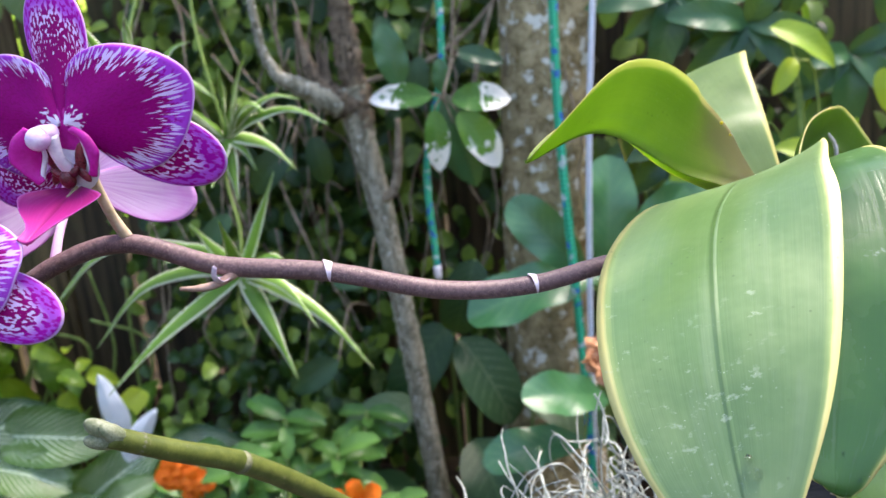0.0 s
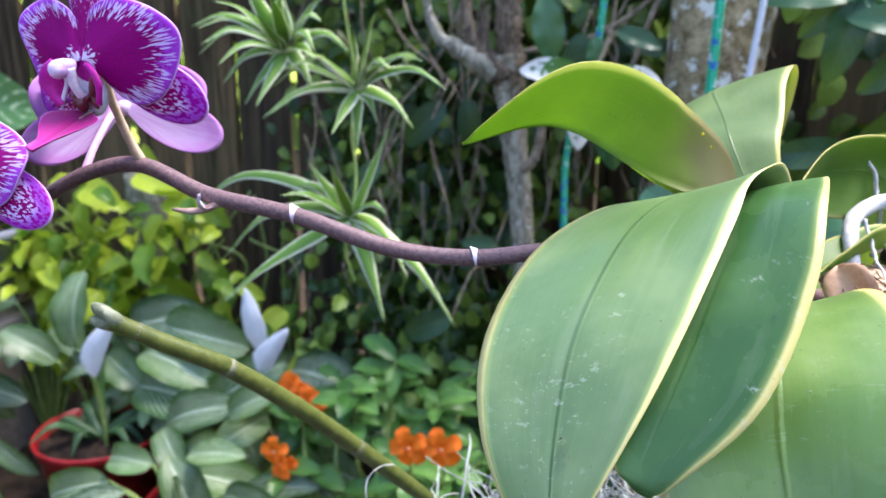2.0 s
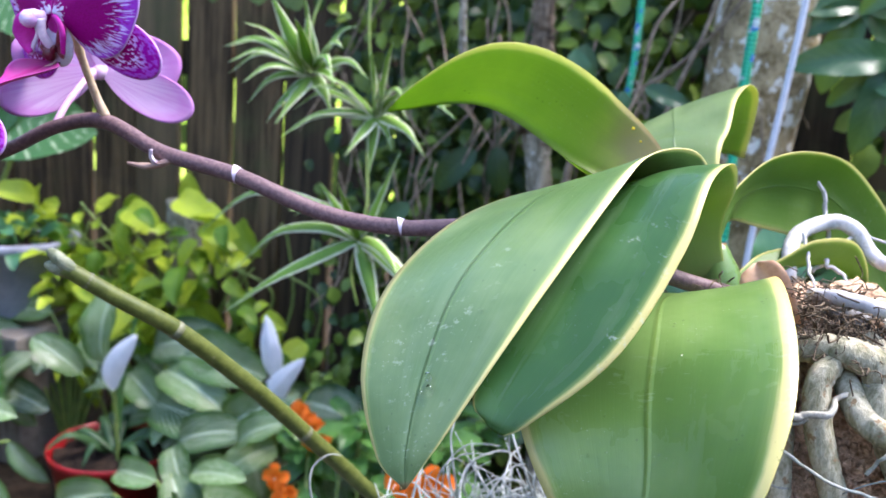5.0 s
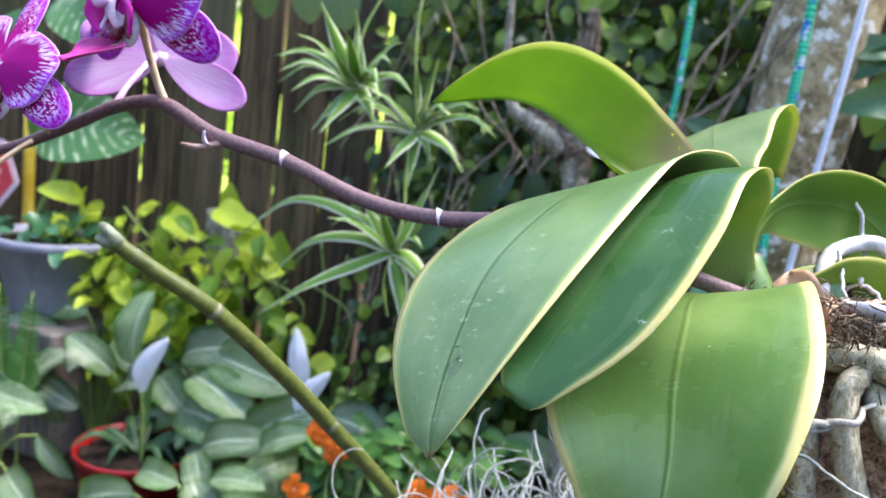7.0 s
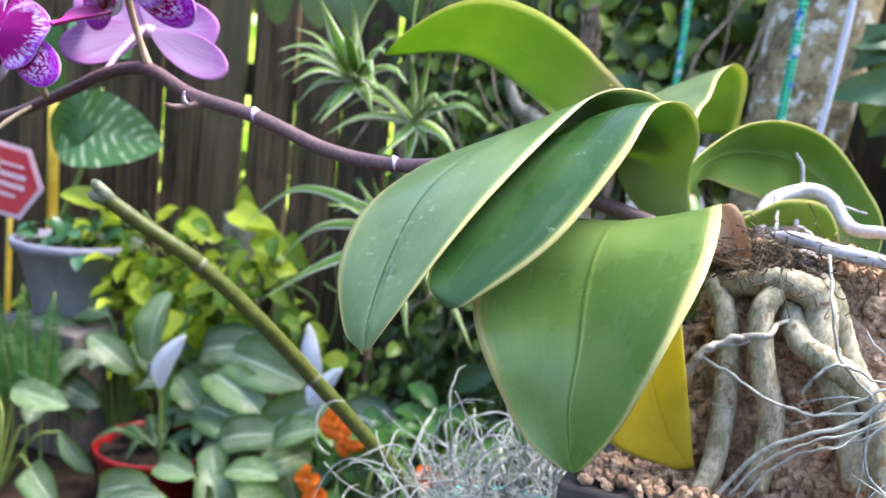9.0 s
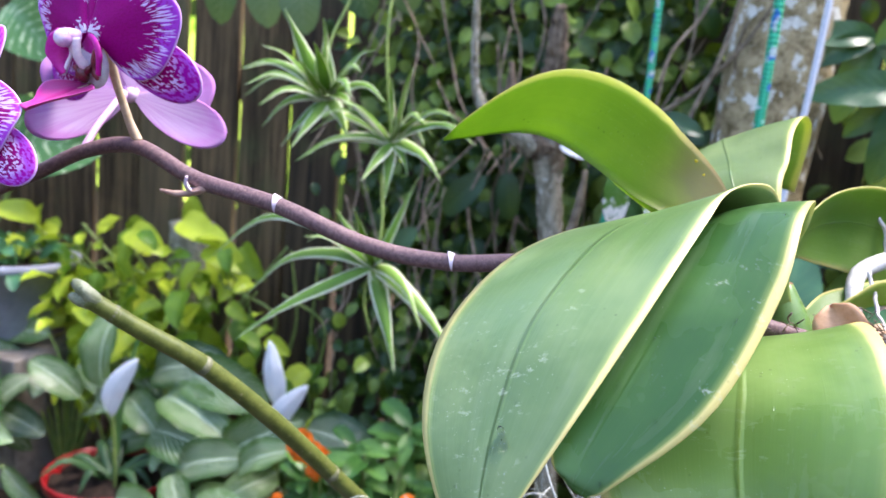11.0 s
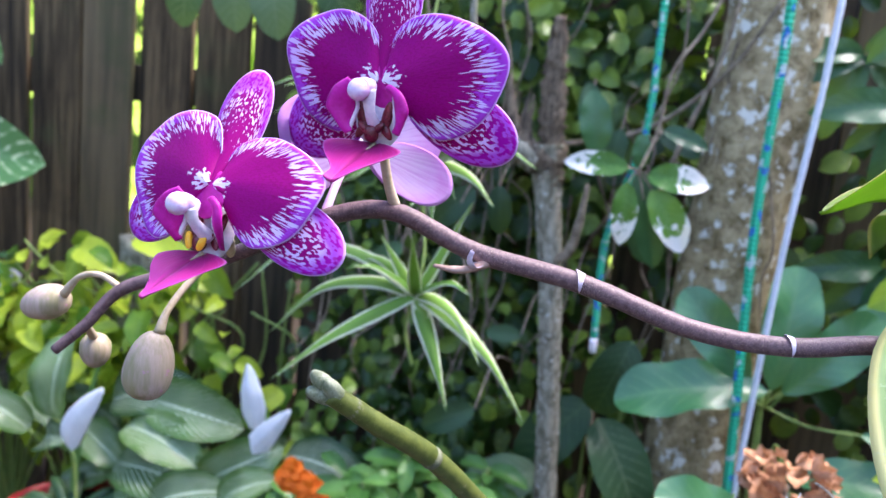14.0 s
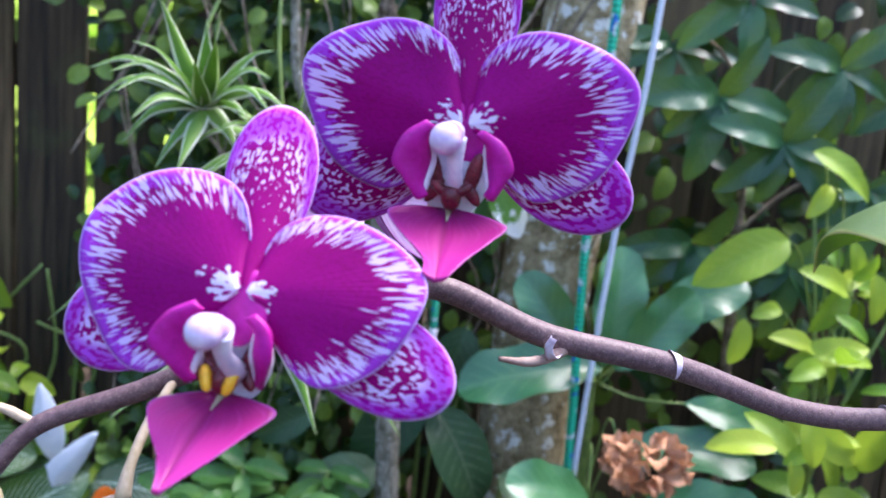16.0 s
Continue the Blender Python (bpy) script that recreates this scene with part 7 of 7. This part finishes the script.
def build_crossandra():
    rng = np.random.default_rng(9)
    c = thing("crossandra", "bushy crossandra with glossy leaves and orange flowers", "crossandra", (-0.35, 1.2, GROUND))
    me = [to_mesh("leaf", *small_leaf(0.075, 0.034, 0.6, 0.65, 0.3, 0.45, 10, 7, 0.12, k)) for k in range(3)]
    shr = foliage_material("crossandra leaf", (0.03, 0.10, 0.02), (0.11, 0.24, 0.05), 0.26, 0.2, (0.15, 0.28, 0.08), 0.35)
    hubs = [(-0.487, 1.215, 0.13), (-0.16, 1.0, 0.19), (-0.21, 0.99, 0.19), (-0.48, 1.12, 0.07), (-0.36, 1.15, 0.22), (-0.30, 1.2, 0.26), (-0.42, 1.25, 0.18), (-0.26, 1.1, 0.12), (-0.36, 1.1, 0.06), (-0.22, 1.18, 0.20), (-0.14, 1.15, 0.12), (-0.46, 1.2, 0.02), (-0.28, 1.0, 0.06), (-0.10, 1.05, 0.05), (-0.40, 1.0, -0.02), (-0.33, 1.28, 0.12), (-0.18, 1.28, 0.22), (-0.24, 1.3, 0.08)]
    for h in hubs:
        part("stem", tube([(-0.33 + rng.normal(0, 0.02), 1.2, GROUND), (h[0] * 0.7 - 0.1, 1.15, h[2] * 0.5 - 0.05), h], [0.005, 0.003], 6, 14), STALK, c)
        for k in range(12):
            a = k * 2.4
            q = np.array(h) + (0, 0, -0.012 * (k // 2))
            part("leaf", me[k % 3], shr, c, m=aim(q, (math.cos(a), -0.3 + 0.6 * math.sin(a), 0.15 + 0.3 * rng.normal()), (0.2 * rng.normal(), -0.5, 0.9), rng.uniform(0.6, 1.05)))
    pm = to_mesh("petal", *small_leaf(0.020, 0.021, 0.45, 0.28, 0.15, 0.45, 7, 7, 0.15, 3))
    lobe = to_mesh("petal", *small_leaf(0.021, 0.0155, 0.6, 0.3, 0.15, 0.45, 8, 7, 0.18, 5))
    eye = blob((0, 0, 0), (0.003, 0.0022), (0, 1, 0), 6, 8)
    for h, n, big in (((-0.494, 1.19, 0.182), 11, 1.3), ((-0.458, 1.185, 0.172), 10, 1.3), ((-0.157, 0.965, 0.243), 6, 1.15), ((-0.205, 0.965, 0.238), 6, 1.15), ((-0.485, 1.10, 0.115), 6, 1.0), ((-0.47, 1.10, 0.09), 5, 0.9)):
        fl = thing("orange_flower", "cluster of flat orange crossandra flowers", "flower", h, group="orange crossandra flowers")
        part("stalk", tube([(h[0], h[1] + 0.012, h[2] - 0.08), (h[0], h[1] + 0.008, h[2] - 0.03), h], [0.0025, 0.002], 6, 8), STALK, fl)
        if n == 6:
            part("eye", eye, BRACT, fl, "dark throat of the flower", m=Matrix.Translation(np.array(h) - (0, 0.004, 0)))
        for k in range(n):
            c0 = np.array(h) + rng.normal(0, 1, 3) * (0.013, 0.005, 0.010) * (0 if n == 6 else 1)
            for a in (np.arange(5) * 1.257 + rng.uniform(0, 1)) if n != 6 or k == 0 else ():
                d = (math.cos(a), -0.25, math.sin(a))
                part("petal", pm if n != 6 else lobe, ORANGE, fl, m=aim(c0, d, (0, -1, 0.35), (0.75 if n != 6 else 1.3) * big))


build_crossandra()


def build_left_far():
    g = pot("grey_pot", "large grey plastic pot with a small leafy plant", (-1.44, 1.45, 0.175), 0.140, 0.19, GREY_POT, 0.016, fill=0.9, taper=0.66)
    blk = thing("concrete_block", "rough grey concrete block under the grey pot", "block", (-1.42, 1.45, GROUND))
    part("block", box((0.28, 0.28, 0.315), bevel=0.008), STAND, blk, m=pose(-1.42, 1.45, GROUND + 0.1575), smooth=False)
    rng = np.random.default_rng(2)
    pl = thing("pot_plant", "low dark leafy plant in the grey pot", "plant", (-1.42, 1.45, 0.335))
    me = to_mesh("leaf", *small_leaf(0.06, 0.03, 0.5, 0.6, 0.2, 0.4, 8, 5, 0, 1))
    scatter_leaves(pl, "leaf", [me], GLOSSY, 60, (-1.42, 1.45, 0.37), (0.11, 0.11, 0.03), (0.6, 1.1), (0, -0.3, 1), 0.6, (0, -0.2, 0.2), rng)
    m = thing("creeper", "variegated creeper leaves on a pale stem", "creeper", (-1.35, 1.47, GROUND))
    mm = to_mesh("leaf", *small_leaf(0.22, 0.15, 0.42, 0.75, 0.2, 0.4, 16, 9, 0.03, 1))
    part("stem", tube([(-1.62, 1.44, 0.15), (-1.52, 1.44, 0.35), (-1.42, 1.46, 0.60), (-1.40, 1.47, 0.75)], [0.008, 0.006, 0.005], 8, 20), STALK, m)
    for at, d, s in (((-1.50, 1.45, 0.640), (1, -0.08, 0.02), 1.35), ((-1.40, 1.46, 0.70), (-0.7, -0.2, -0.5), 0.9), ((-1.45, 1.46, 0.95), (0.5, -0.2, -0.3), 1.0), ((-1.6, 1.46, 0.9), (0.3, -0.2, -0.6), 1.0)):
        part("leaf", mm, VARIEGATED, m, m=aim(at, d, (0.1, -1, 0.3), s))
    s = thing("garden_sign", "red hexagonal garden sign with a white border", "sign", (-1.72, 1.50, GROUND))
    hexo = lambda r, t: lathe([(0.001, t), (r, t), (r, 0), (0.001, 0)], 6)
    base = pose(-1.765, 1.50, 0.475, 90, 8, 12)
    part("plate", hexo(0.115, 0.004), SIGN_WHITE, s, "white sign border", m=base, smooth=False)
    part("face", hexo(0.100, 0.003), SIGN_RED, s, "red sign face", m=base @ pose(0, 0, 0.0035), smooth=False)
    for k, (w, h) in enumerate(((0.10, 0.008), (0.12, 0.014), (0.12, 0.014), (0.07, 0.010))):
        part("bar", box((w, h, 0.002)), SIGN_WHITE, s, m=base @ pose(0, 0.045 - 0.028 * k, 0.0078), smooth=False)
    part("stake", tube([(-1.765, 1.51, GROUND), (-1.765, 1.51, 0.45)], [0.008], 8, 4), POLE, s, "yellow stake")
    y = thing("stake", "yellow orange plant stake by the fence", "stake", (-1.74, 1.62, GROUND))
    part("pole", tube([(-1.72, 1.62, GROUND), (-1.74, 1.62, 0.72)], [0.017, 0.016], 10, 6), POLE, y)
    f = thing("fern", "small green fern frond", "fern", (-1.35, 1.2, GROUND))
    lf = small_leaf(1.0, 0.3, 0.4, 0.8, 0.1, 0.3, 5, 3)
    for fx, dx in ((-1.32, 0.0), (-1.27, 0.05), (-1.37, -0.05)):
        poses = []
        for k in range(22):
            t = k / 21
            c = np.array((fx + dx * t, 1.22 - 0.02 * t, 0.02 + 0.28 * t))
            for sgn in (-1, 1):
                poses.append(aim(c, (sgn, -0.2, 0.35), (0, -1, 0.3), 0.055 * (1 - t) ** 0.6 + 0.006))
        part("frond", spread(lf, poses), FERN, f)
        part("rib", tube([(fx, 1.22, GROUND), (fx, 1.22, 0.02), (fx + dx, 1.20, 0.30)], [0.003, 0.0015], 6, 12), STALK, f)
    up = thing("climber", "broad bluish green climber leaves hanging before the fence", "climber", (-0.75, 1.45, 0.95))
    mu = to_mesh("leaf", *small_leaf(0.14, 0.088, 0.5, 0.6, 0.2, 0.3, 12, 7, 0.03, 2))
    part("stem", tube([(-1.05, 1.5, 1.5), (-0.9, 1.48, 1.16), (-0.72, 1.46, 1.08), (-0.5, 1.48, 1.16)], [0.005, 0.004], 6, 20), TWIG, up)
    for at, d in (((-0.86, 1.46, 1.06), (-0.25, -0.1, -1)), ((-0.77, 1.45, 1.06), (0.0, -0.1, -1)), ((-0.70, 1.45, 1.05), (0.15, -0.1, -1)), ((-0.60, 1.46, 1.08), (0.4, -0.1, -1)), ((-0.95, 1.47, 1.12), (-0.4, 0, -1)), ((-0.5, 1.47, 1.1), (0.2, 0, -1))):
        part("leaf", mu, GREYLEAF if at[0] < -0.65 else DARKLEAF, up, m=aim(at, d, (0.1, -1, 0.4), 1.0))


build_left_far()
